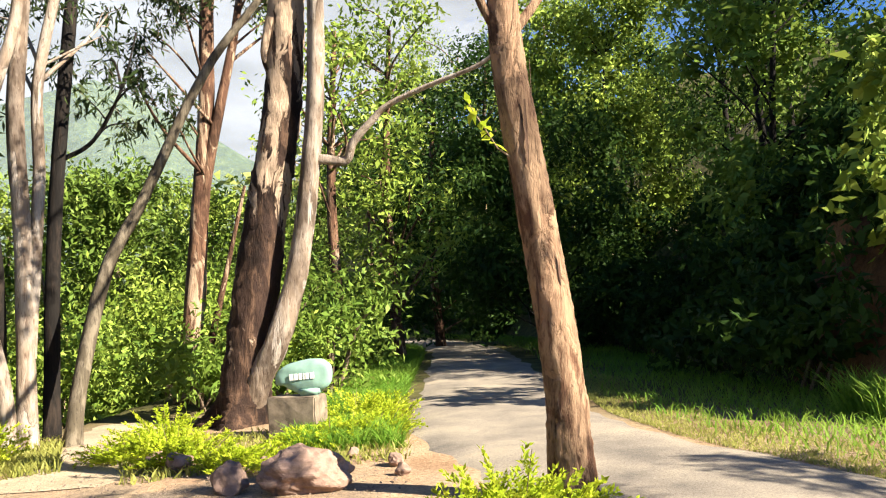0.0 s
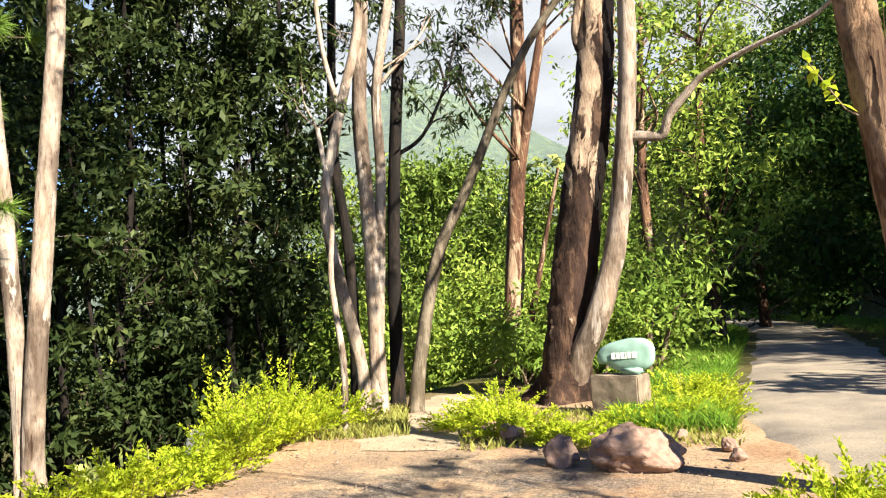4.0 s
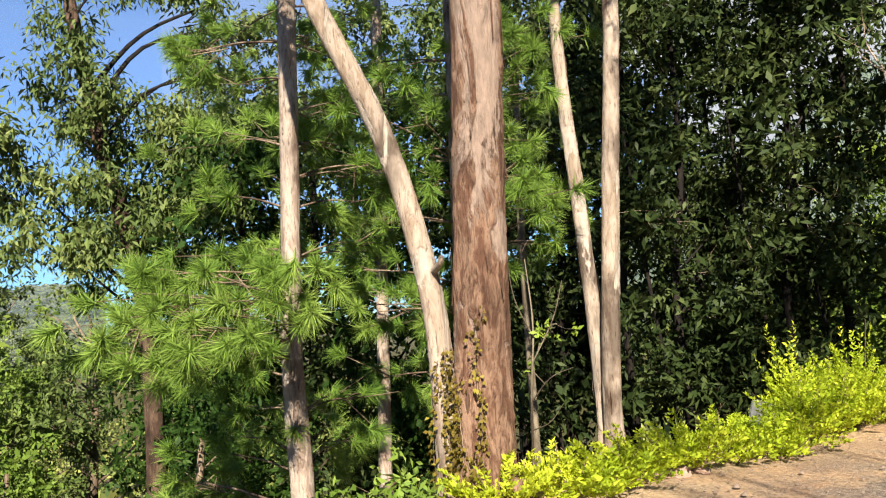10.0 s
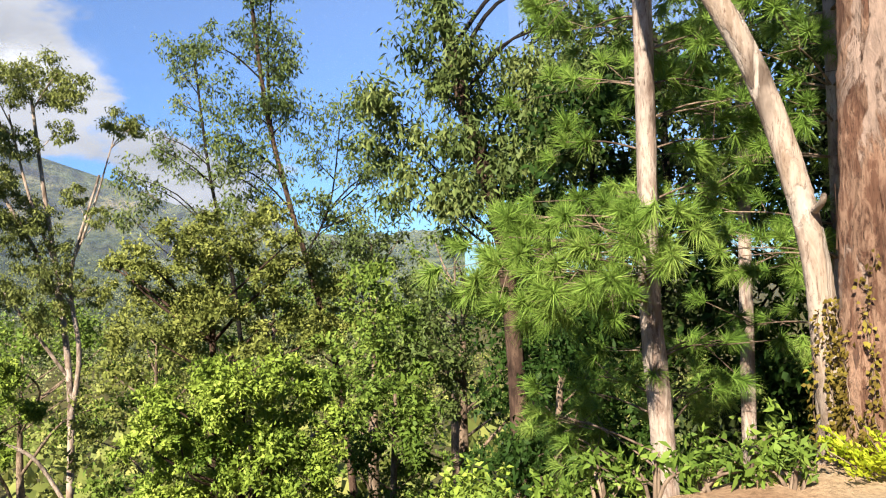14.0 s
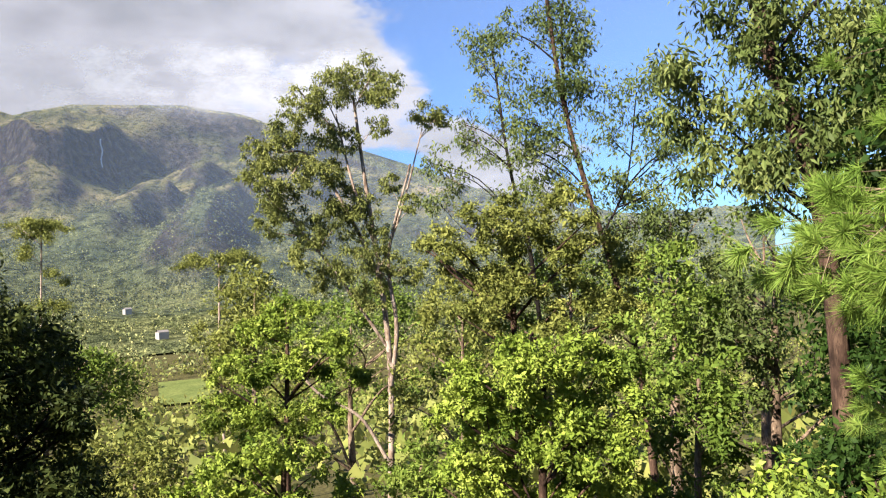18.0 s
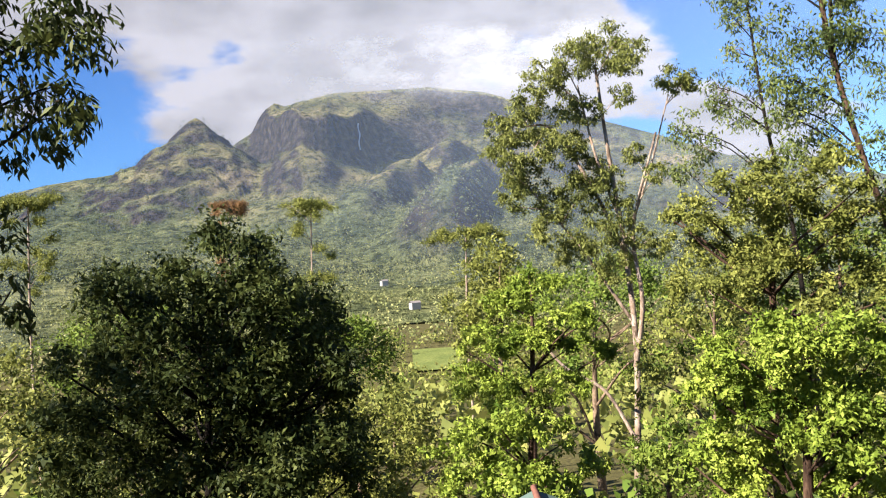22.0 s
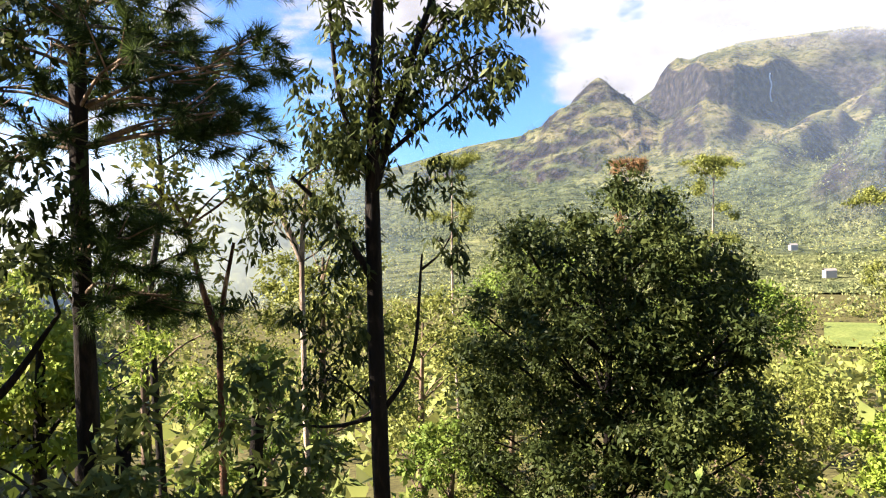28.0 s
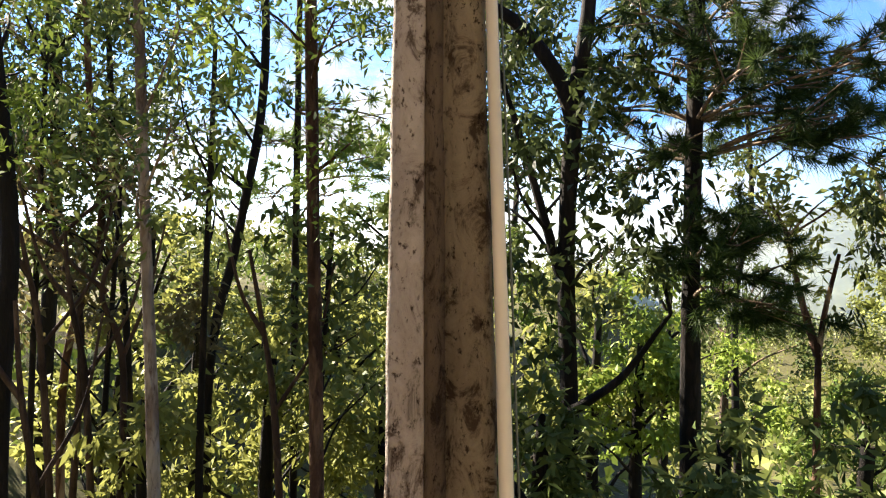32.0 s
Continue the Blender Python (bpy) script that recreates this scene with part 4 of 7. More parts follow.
# ---- woods in the valley ----
def valley_woods(name, label, az0, az1, r0, r1, n, per, size, mat, seed, power=1.0, high=(3, 7), leaf=0.42):
    rng = np.random.default_rng(seed)
    parts = []
    for k in range(n):
        az, r = rng.uniform(az0, az1), r0 + (r1 - r0) * rng.uniform() ** power
        if 123.8 < az < 127.4 and 360 < r < 482 or any(abs(az - a) < 1.0 and d - 130 < r < d + 14 for a, d, _ in HOUSES):
            continue
        if az > 184 and r < 230 and leaf > 0.3:
            continue
        p = P(az, r, 0)
        z = float(gz(p.x, p.y)) if r < R0 + 20 else hill_height(az, r)
        h = rng.uniform(*high)
        s = size * rng.uniform(0.6, 1.3)
        v, q, _ = clump_leaves(rng, (p.x, p.y, z + h * 0.6), (s, s, h * 0.55), per, s * leaf, s * leaf * 0.7, 0.0, 0.8, 6, tight=0.22)
        parts.append((v, q))
    v, q = join_arrays(parts)
    return tagged(attach(name, mesh_arrays(name, v, q), mat), label, "woods", kind="stuff")


valley_woods("far_woods", "dense green woods over the far foothills", 88, 190, 500, 1700, 10500, 8, 5.4, M_WOODS, 11, 1.15, (8, 14))
valley_woods("valley_woods", "mixed green trees across the valley floor", 60, 228, 48, 520, 2300, 30, 4.4, M_WOODPALE, 12, 0.8, (5, 11))
valley_woods("hillside_woods", "light green trees on the hillside under the mist", 2, 46, 60, 700, 900, 28, 5.0, M_WOODPALE, 13, 1.0, (7, 13))


valley_woods("slope_scrub", "low tangled scrub covering the falling ground", 62, 226, 13, 62, 420, 110, 1.3, M_SHRUB, 16, 1.2, (0.8, 2.2), 0.17)

M_DARKSCRUB = leaf_mat("mountain_scrub_leaves", (0.012, 0.024, 0.012), (0.042, 0.062, 0.028), (0.14, 0.155, 0.065), 0.08, 0.02)
valley_woods("mountain_scrub", "dark scrub trees dotted over the mountain slopes", 98, 168, 1100, 2700, 10500, 6, 7.6, M_DARKSCRUB, 14, 1.3, (9, 16))


M_FIELD = earth_mat("field_grass", [(0.3, (0.1, 0.14, 0.035)), (0.6, (0.16, 0.2, 0.055)), (0.75, (0.21, 0.23, 0.08))], 0.05, 0.6, 0.6)
tagged(attach("field", polar_sheet("field", np.arange(123.6, 127.6, 0.25), np.linspace(395, 480, 12), lambda X, Y, A, R: gz(X, Y) + 1.2), M_FIELD), "small bright green field on the valley floor", "field", kind="structure")


valley_woods("hill_scrub", "dark trees dotted over the misty hill", 4, 44, 700, 2000, 2600, 9, 7.0, M_DARKSCRUB, 15, 1.0, (8, 14))


# ---- foliage layout helper ----
def heap(rng, az, d, el, n, r, flat=0.8):
    """n clumps in a box of bearings, distances and elevations seen from the pivot."""
    out = []
    for k in range(n):
        a, dd, e, s = rng.uniform(*az), rng.uniform(*d), rng.uniform(*el), rng.uniform(*r)
        out.append((P(a, dd, EYE + dd * math.tan(radians(e))), (s, s, s * flat)))
    return out


def lobes(rng, d, tops, each=14, flat=0.75, deep=0.8, size=(0.26, 0.42), hang=-0.35):
    """Rounded lobes (bearing, elevation of the middle, radius), each a cap of small clumps with a ragged underside."""
    out = []
    for az, el, r in tops:
        c = P(az, d + rng.uniform(-1, 1) * deep, EYE + d * math.tan(radians(el)))
        for k in range(each):
            z = rng.uniform(hang, 1)
            a, w, q = rng.uniform(0, 6.28), math.sqrt(1 - z * z), r * rng.uniform(*size)
            f = rng.uniform(0.7, 1.05)
            out.append((c + Vector((math.cos(a) * w * r * f, math.sin(a) * w * r * f, z * r * f * flat)), (q, q, q * 0.75)))
    return out


def rooted(az, d):
    return P(az, d, ground_at(az, d))

# ---- the roadside clearing: trees ----
M_ROCK = plain_mat("pinkish_granite", (0.29, 0.19, 0.145), 0.9, 0.6, 7, 1.0)
R = np.random.default_rng

# leaning tree beside the road
tree("leaning_roadside_tree", "leaning reddish tree trunk with flaking bark beside the road",
     [P(-8.0, 6.8, -0.05), P(-7.8, 6.8, 1.0), P(-6.7, 6.8, 2.3), P(-5.4, 6.8, 3.55), P(-5.2, 6.8, 4.3), P(-5.0, 6.9, 6.0), P(-4.5, 7.0, 8.0)],
     0.182, 0.1, B_LEAN, heap(R(1), (-12, 2), (6, 8), (38, 48), 7, (0.5, 0.8)) + [(Vector((0.4 + 3.0 * math.sin(2.3 * k), 7.2 + 2.6 * math.cos(1.9 * k), 7.4 + 0.8 * (k % 4))), (0.8, 0.8, 0.5)) for k in range(6)], (0.16, 0.045), M_EUC, 34, 1, sides=16, flare=0.15, flakes=14, lump=0.07,
     forks=[([P(-5.3, 6.8, 3.75), P(-3.4, 6.7, 4.2), P(-2.2, 6.6, 4.9)], 0.05, 0.02), ([P(-5.4, 6.8, 3.8), P(-8.0, 6.9, 4.2), P(-10.6, 7.0, 4.7)], 0.05, 0.02)])

# a sprig of young leaves on the leaning trunk
rs = R(17)
st = P(-4.3, 6.65, 2.85)
spts = np.array([tuple(st + Vector((-0.24 * t, 0, 0.42 * t))) for t in np.linspace(0.1, 1, 9) for _ in (0, 1)])
sv, sq = leaf_quads(rs, spts, np.tile([[-0.3, -0.9, 0.2]], (len(spts), 1)), 0.12, 0.055, 0.1, 0.9)
sprig = thing("leafy_sprig", st, "thin sprig of young yellow-green leaves on the leaning trunk", "sprig")
attach("foliage", mesh_arrays("foliage", sv, sq), M_GOLD, sprig, "", "stuff")
sv, sq = tube([P(-5.6, 6.75, 2.75), st, st + Vector((-0.24, 0, 0.42))], 0.009, 0.004, 5, 0.1, 0, 1)
attach("sprig_stem", mesh_arrays("sprig_stem", sv, sq), B_TWIG, sprig)

# forked big tree behind the sign
tree("forked_sign_tree", "thick dark-barked tree with a pale second stem behind the sign",
     [P(14.4, 12.8, -0.1), P(14.0, 12.8, 0.8), P(12.6, 12.8, 2.85), P(11.0, 12.8, 4.85), P(10.4, 12.8, 6.7), P(9.8, 12.9, 9.5), P(9.5, 13, 12)],
     0.47, 0.25, B_MAIN, heap(R(2), (4, 16), (11.5, 15), (30, 40), 9, (0.7, 1.2)), (0.15, 0.035), M_EUC, 60, 2, sides=18, flare=0.45, power=0.42, flakes=16, lump=0.09,
     forks=[([P(13.9, 12.75, 0.0), P(13.1, 12.55, 0.7), P(11.8, 12.4, 1.25), P(10.05, 12.4, 2.5), P(8.7, 12.4, 4.7), P(8.3, 12.4, 6.6), P(8.0, 12.3, 9.5)], 0.2, 0.12, B_PALE),
            ([P(9.1, 12.4, 3.95), P(8.2, 12.35, 3.97), P(6.6, 12.3, 3.93), P(6.0, 12.2, 4.2), P(4.6, 12.1, 4.5), P(3.4, 12.0, 4.7), P(0.6, 11.8, 4.9), P(-3.6, 11.5, 5.12), P(-6, 11.3, 5.5)], 0.085, 0.025, B_PALE),
            ([P(10.9, 12.8, 5.2), P(12.0, 12.7, 5.7), P(11.6, 12.6, 6.3)], 0.09, 0.06)])

tree("reddish_tree", "straight red-brown tree with a branching second stem", [P(18.2, 16.7, -0.3), P(17.4, 16.7, 2.0), P(16.8, 16.7, 4.1), P(16.3, 16.7, 6.0), P(16.0, 16.7, 8.3), P(15.5, 16.8, 12)],
     0.22, 0.12, B_RED, heap(R(3), (11, 20), (15, 18), (18, 26), 8, (0.5, 0.9)) + heap(R(33), (18, 22), (15, 17), (14, 20), 5, (0.4, 0.7)), (0.17, 0.035), M_EUCDARK, 34, 3, sides=12, droop=0.8,
     forks=[([P(16.9, 16.7, 3.6), P(15.9, 16.6, 5.2), P(14.2, 16.6, 7.5), P(13.2, 16.5, 9.5)], 0.13, 0.06), ([P(17.2, 16.7, 0.2), P(15.6, 16.3, 2.1), P(13.8, 16.0, 4.2)], 0.09, 0.03)])

tree("slanting_thin_tree", "thin pale tree leaning across the clearing", [P(24.9, 12.2, -0.05), P(24.3, 12.3, 0.9), P(22.7, 12.5, 2.4), P(20.5, 12.7, 3.4), P(16.2, 12.8, 5.45), P(12.2, 12.8, 6.7), P(8.5, 12.8, 7.8)],
     0.115, 0.05, B_SLANT, heap(R(4), (8, 14), (12, 14), (24, 30), 4, (0.5, 0.7)), (0.15, 0.03), M_EUC, 50, 4)

tree("pale_eucalypt", "tall pale eucalypt trunk in a close group", [P(27.4, 12.2, -0.1), P(27.5, 12.2, 2.5), P(27.9, 12.2, 4.6), P(27.4, 12.2, 6.5), P(27.0, 12.2, 10)],
     0.13, 0.09, B_PALE, heap(R(5), (22, 31), (11.5, 14), (17, 22), 7, (0.35, 0.6)), (0.16, 0.035), M_EUCDARK, 34, 5, "pale clump", droop=0.8,
     forks=[([P(27.3, 12.2, 1.2), P(26.6, 12.3, 3.5), P(26.6, 12.3, 5.0), P(25.2, 12.3, 6.8), P(24.4, 12.4, 9)], 0.095, 0.055)])
tree("curved_eucalypt", "curving pale eucalypt stem leaning out of the group", [P(28.4, 12.0, -0.1), P(28.6, 12.0, 0.8), P(30.2, 12.0, 2.4), P(30.5, 12.0, 3.4), P(29.0, 12.0, 4.8), P(27.7, 12.0, 6.0), P(27.5, 12, 8)], 0.1, 0.07, B_PALE, [], (0.1, 0.03), M_EUC, 1, 6, "pale clump",
     forks=[([P(29.2, 12, 4.5), P(30.4, 12.1, 5.6), P(30.9, 12.2, 7.0)], 0.05, 0.03)])
tree("dark_slim_tree", "slim dark tree trunk beside the pale group", [P(26.1, 13.2, -0.2), P(25.9, 13.2, 2.5), P(25.2, 13.2, 5.0), P(24.5, 13.2, 7.0), P(24.2, 13.2, 10)], 0.12, 0.08, B_DARK, heap(R(7), (19, 25), (12, 14), (13.5, 18.5), 6, (0.3, 0.55)), (0.17, 0.035), M_EUCDARK, 34, 7, droop=0.9,
     forks=[([P(25.4, 13.2, 4.1), P(23.4, 13.1, 4.4), P(21.6, 13.0, 5.2), P(20.6, 13.0, 6.1)], 0.04, 0.012)])
tree("dark_thin_tree", "dark thin trunk behind the pale stems", [P(28.9, 14, -0.6), P(29.1, 14, 2.5), P(29.9, 14, 4.6), P(29.4, 14, 8)], 0.11, 0.07, B_DARK, [], (0.1, 0.03), M_EUC, 1, 8)
tree("slender_sapling", "slender pale crooked sapling at the end of the hedge", [P(29.9, 10.6, -0.02), P(29.8, 10.6, 0.9), P(30.4, 10.6, 2.0), P(30.2, 10.6, 2.9), P(30.9, 10.7, 4.0)], 0.05, 0.03, B_PALE, heap(R(9), (29, 33), (10.4, 11), (12, 17), 3, (0.3, 0.4)), (0.12, 0.03), M_EUC, 40, 9)

# twin trunks and the big peeling trunk behind the hedge
tree("twin_stem_tree", "pale straight trunk of a close pair behind the hedge", [P(49.4, 9.7, -0.3), P(49.4, 9.7, 0.6), P(48.6, 9.7, 2.8), P(48.0, 9.7, 4.2), P(47.7, 9.7, 5.3), P(47.4, 9.7, 9)], 0.115, 0.09, B_PALE, [], (0.1, 0.03), M_EUC, 1, 10, "twin stems", sides=12, flakes=8, lump=0.05)
tree("twin_stem_tree", "thinner leaning trunk of a close pair behind the hedge", [P(49.9, 9.85, -0.3), P(50.2, 9.85, 1.0), P(50.9, 9.9, 2.9), P(51.4, 9.9, 4.0), P(51.7, 9.9, 5.4), P(52.0, 10, 9)], 0.1, 0.07, B_PALE, [], (0.1, 0.03), M_EUC, 1, 11, "twin stems", sides=12, flakes=8, lump=0.05)
tree("big_peeling_tree", "thick tan trunk with peeling fibrous bark behind the hedge", [P(58.5, 6.7, -0.15), P(58.3, 6.7, 0.9), P(57.9, 6.7, 2.3), P(57.4, 6.7, 4.15), P(57.0, 6.7, 7), P(56.8, 6.7, 11)], 0.245, 0.19, B_BIG, [(P(57, 6.7, 9.6 + 0.9 * (k % 4)) + Vector((3.0 * math.sin(2.3 * k), 2.8 * math.cos(1.9 * k), 0)), (1.0, 1.0, 0.65)) for k in range(24)], (0.18, 0.05), M_EUC, 30, 12, sides=20, flare=0.12, flakes=46, lump=0.06)
tree("leaning_pale_tree", "pale smooth trunk leaning away beside the big tree", [P(60.9, 6.8, -0.15), P(61.0, 6.8, 0.4), P(61.6, 6.85, 1.6), P(64.3, 6.9, 2.95), P(68.9, 6.9, 4.2), P(72.5, 7.0, 5.4), P(75, 7.1, 7)], 0.115, 0.08, B_PALE, [(P(74, 7.0, 7.4 + 0.7 * (k % 3)) + Vector((1.9 * math.sin(2.3 * k), 1.9 * math.cos(1.9 * k), 0)), (0.75, 0.75, 0.5)) for k in range(12)], (0.16, 0.045), M_EUC, 34, 13, sides=12, lump=0.05,
     forks=[([P(61.3, 6.75, 1.85), P(60.9, 6.6, 1.9), P(60.8, 6.55, 1.95)], 0.03, 0.02)])
tree("slim_grey_tree", "slim grey trunk in the shade below the slope", [P(65.5, 12.2, -3.0), P(65.5, 12.2, -1.2), P(65.0, 12.2, 2.5), P(64.5, 12.2, 7)], 0.11, 0.08, B_GREY, [], (0.1, 0.03), M_EUC, 1, 14)
tree("slim_grey_tree", "slim grey trunk in the shade below the slope", [P(54.6, 13.5, -3.2), P(54.8, 13.5, 0), P(54.9, 13.5, 3), P(54.5, 13.5, 6)], 0.08, 0.05, B_SLANT, [], (0.1, 0.03), M_EUC, 1, 15)

tree("bare_twiggy_shrub", "pale leafless twiggy shrub beside the thick trunk", [P(55.2, 8.6, -0.5), P(55.0, 8.6, 0.5), P(54.6, 8.6, 1.3), P(54.9, 8.6, 2.0)], 0.016, 0.006, B_SLANT, heap(R(77), (52.5, 55.5), (8.3, 8.9), (-6, -1), 4, (0.12, 0.2)), (0.08, 0.035), M_LIGHT, 60, 77, sides=6, inner=0, category="shrub", limb_mat=B_SLANT,
     forks=[([P(55.0, 8.6, 0.5), P(53.6, 8.5, 0.75), P(52.0, 8.5, 0.85)], 0.009, 0.003), ([P(54.8, 8.6, 0.9), P(53.2, 8.5, 1.35), P(52.4, 8.4, 1.75)], 0.009, 0.003), ([P(54.7, 8.6, 1.2), P(55.8, 8.5, 1.6), P(56.2, 8.4, 2.1)], 0.007, 0.003), ([P(55.1, 8.6, 0.2), P(53.8, 8.5, 0.3), P(52.8, 8.4, 0.5)], 0.007, 0.003)])
rock("bark_burl", "dark knobbly burl at the foot of the thick trunk", tuple(P(56.6, 6.45, 0.02)), (0.16, 0.14, 0.24), B_FLAKE, 78, 30, "", 4, 0.4)

# ---- sign, plinth, stones ----
M_CONC = plain_mat("stained_concrete", (0.22, 0.17, 0.125), 0.9, 0.7, 6, 0.5)
M_GREEN = plain_mat("sea_green_paint", (0.26, 0.41, 0.345), 0.55, 0.25, 4, 0.3)
M_WHITE = plain_mat("white_paint", (0.8, 0.8, 0.76), 0.6, 0.12, 14, 0.1)


def box_bm(size, bevel=0.01, segs=2):
    bm = bmesh.new()
    bmesh.ops.create_cube(bm, size=1)
    for v in bm.verts:
        v.co = Vector((v.co.x * size[0], v.co.y * size[1], v.co.z * size[2]))
    bmesh.ops.bevel(bm, geom=bm.edges[:], offset=bevel, segments=segs, affect="EDGES")
    return bm


pl = P(10.6, 11.1, 0)
plinth = new("sign_plinth", bpy.data.meshes.new("sign_plinth"))
bm = box_bm((0.68, 0.42, 0.62), 0.018)
bmesh.ops.subdivide_edges(bm, edges=bm.edges[:], cuts=2, use_grid_fill=True)
for v in bm.verts:
    v.co += Vector((noise.noise(v.co * 5), noise.noise(v.co * 5 + Vector((9, 0, 0))), noise.noise(v.co * 5 + Vector((0, 9, 0))))) * 0.012
bm.to_mesh(plinth.data)
bm.free()
plinth.data.materials.append(M_CONC)
plinth.matrix_basis = pose(pl.x, pl.y, 0.22, 0, 0, -14)
tagged(plinth, "weathered stained concrete block carrying the stone sign", "plinth")

sg = P(10.2, 11.05, 0.53)
sign = thing("stone_sign", sg, "rounded stone slab painted sea green with white lettering", "sign")
bm = bmesh.new()
bmesh.ops.create_uvsphere(bm, u_segments=40, v_segments=20, radius=0.5)
for v in bm.verts:
    x, y, z = v.co * 2
    sx = math.copysign(abs(x) ** 0.7, x)
    w = 0.40 + 0.02 * sx
    zz = math.copysign(abs(z) ** 0.8, z) * (0.215 + 0.035 * sx) + 0.035 * sx + 0.0
    if zz < -0.12 and sx < -0.2:
        zz += (-0.2 - sx) * 0.16
    v.co = Vector((sx * w, y * 0.085 + 0.012 * noise.noise(v.co * 4), zz + 0.012 * noise.noise(v.co * 5 + Vector((3, 0, 0)))))
    v.co = pose(sg.x, sg.y, sg.z + 0.245, 0, 0, -10) @ v.co
slab = part("slab", bm, M_GREEN, sign, "", True)
bm = box_bm((0.3, 0.16, 0.12), 0.03, 3)
for v in bm.verts:
    v.co = pose(sg.x, sg.y, sg.z, 0, 0, -10) @ (v.co + Vector((0.1, 0, 0.06)))
part("foot", bm, M_GREEN, sign, "", True)
lx = -0.15
for w in (0.055, 0.05, 0.05, 0.02, 0.05, 0.06):
    bm = box_bm((w, 0.012, 0.085), 0.004)
    for v in bm.verts:
        v.co = pose(sg.x, sg.y, sg.z + 0.255, 0, -3, -10) @ (v.co + Vector((lx + w / 2, -0.089, 0.0)))
    part("letter_bar", bm, M_WHITE, slab, "white raised lettering")
    lx += w + 0.012

rock("boulder", "large pinkish granite boulder half sunk in the dirt", tuple(P(10.2, 7.75, -0.02)), (0.76, 0.58, 0.45), M_ROCK, 31, 20, cuts=5, rough=0.3)
rock("stone", "small pale stone leaning on the boulder", tuple(P(15.0, 7.9, 0.0)), (0.3, 0.3, 0.3), M_ROCK, 32, 60, "edging stones", 4)
for k, (az, d, s) in enumerate([(18.2, 9.2, 0.34), (19.6, 9.6, 0.28), (6.9, 9.2, 0.16), (3.9, 8.6, 0.2), (3.5, 8.1, 0.16), (12.8, 9.0, 0.16)]):
    rock("stone", "rough pale edging stone round the planted bed", tuple(P(az, d, 0)), (s, s * 0.8, s * 0.75), M_ROCK, 40 + k, 37 * k, "edging stones", 3)
for k in range(7):
    rock("stone", "reddish edging stone at the foot of the hedge", tuple(P(44 + 1.5 * k, 7.4 - 0.14 * k, 0)), (0.17, 0.14, 0.12), M_ROCK, 60 + k, 51 * k, "hedge stones", 3)
slab_at = P(39.6, 11.7, 0)
marker = new("slab_stone", bpy.data.meshes.new("slab_stone"))
bm = box_bm((0.5, 0.09, 0.9), 0.02)
bmesh.ops.subdivide_edges(bm, edges=bm.edges[:], cuts=2, use_grid_fill=True)
for v in bm.verts:
    v.co += Vector((noise.noise(v.co * 7), noise.noise(v.co * 7 + Vector((9, 0, 0))), noise.noise(v.co * 7 + Vector((0, 9, 0))))) * 0.015
bm.to_mesh(marker.data)
bm.free()
marker.data.materials.append(plain_mat("grey_slab", (0.11, 0.115, 0.115), 0.9, 0.5, 8, 0.5))
marker.matrix_basis = pose(slab_at.x, slab_at.y, -0.42, -16, 8, 20)
tagged(marker, "flat grey stone marker leaning behind the hedge", "stone")

# ---- golden duranta hedge and beds ----
def duranta(at, r, h, seed, label="bright yellow-green duranta shrub with feathery sprays", group="duranta hedge"):
    """Upright arching sprays of small golden leaves over darker inner leaves."""
    rng = np.random.default_rng(seed)
    at = Vector(at)
    t = thing("duranta_shrub", at, label, "shrub", group)
    pts, outs, tw = [], [], []
    n = int(56 * (0.4 + r * r / 0.2))
    for k in range(n):
        a, f = rng.uniform(0, 6.28), math.sqrt(rng.uniform(0, 1))
        foot = at + Vector((math.cos(a), math.sin(a), 0)) * (r * f * 0.7)
        reach = r * (0.35 + 0.75 * f)
        top = foot + Vector((math.cos(a) * reach + rng.normal(0, r * 0.12), math.sin(a) * reach + rng.normal(0, r * 0.12), h * (1 - 0.4 * f * f) * rng.uniform(0.5, 1.2)))
        arch = Vector((math.cos(a) * 0.05, math.sin(a) * 0.05, -0.07 * rng.uniform(0.3, 1.4)))
        side = (top - foot).cross(Vector((0, 0, 1))).normalized()
        for i, s in enumerate(np.linspace(0.3, 1, 22)):
            p = foot.lerp(top, s) + arch * s ** 3
            for turn_ in (-1, 1):
                pts.append(p + Vector(rng.normal(0, 0.006 + 0.02 * (1 - s), 3)))
                outs.append(side * turn_ + (top - foot).normalized() * 0.9 + Vector(rng.normal(0, 0.25, 3)))
        if k % 6 == 0:
            tw.append(tube([foot, foot.lerp(top, 0.6), top], 0.006, 0.003, 3, 0, 0, 1))
    o = np.array([tuple(v.normalized()) for v in outs])
    v, q = leaf_quads(rng, np.array([tuple(p) for p in pts]), o, 0.055, 0.024, -0.05, 0.25)
    attach("foliage", mesh_arrays("foliage", v, q), M_GOLD, t, "", "stuff")
    v, q = join_arrays(tw)
    attach("brushwood", mesh_arrays("brushwood", v, q), B_TWIG, t, "", "stuff")
    return t


hx = -5.35
for k, y in enumerate(np.arange(3.4, 9.6, 0.5)):
    rr = R(200 + k)
    big = float(smooth(6.4, 8.2, y))
    duranta((hx + rr.normal(0, 0.08) - 0.25 * big, y, float(gz(hx, y))), 0.27 + 0.13 * big, 0.25 + 0.1 * float(smooth(3.6, 5, y)) + 0.26 * rr.uniform() + 0.24 * big * (1 - 0.45 * float(smooth(8.6, 9.6, y))), 200 + k)
for k, (az, d, r, h) in enumerate([(38.0, 9.8, 0.17, 1.15), (34.2, 9.9, 0.15, 1.1), (36, 9.6, 0.3, 0.75)]):
    duranta(P(az, d, 0), r, h, 230 + k)
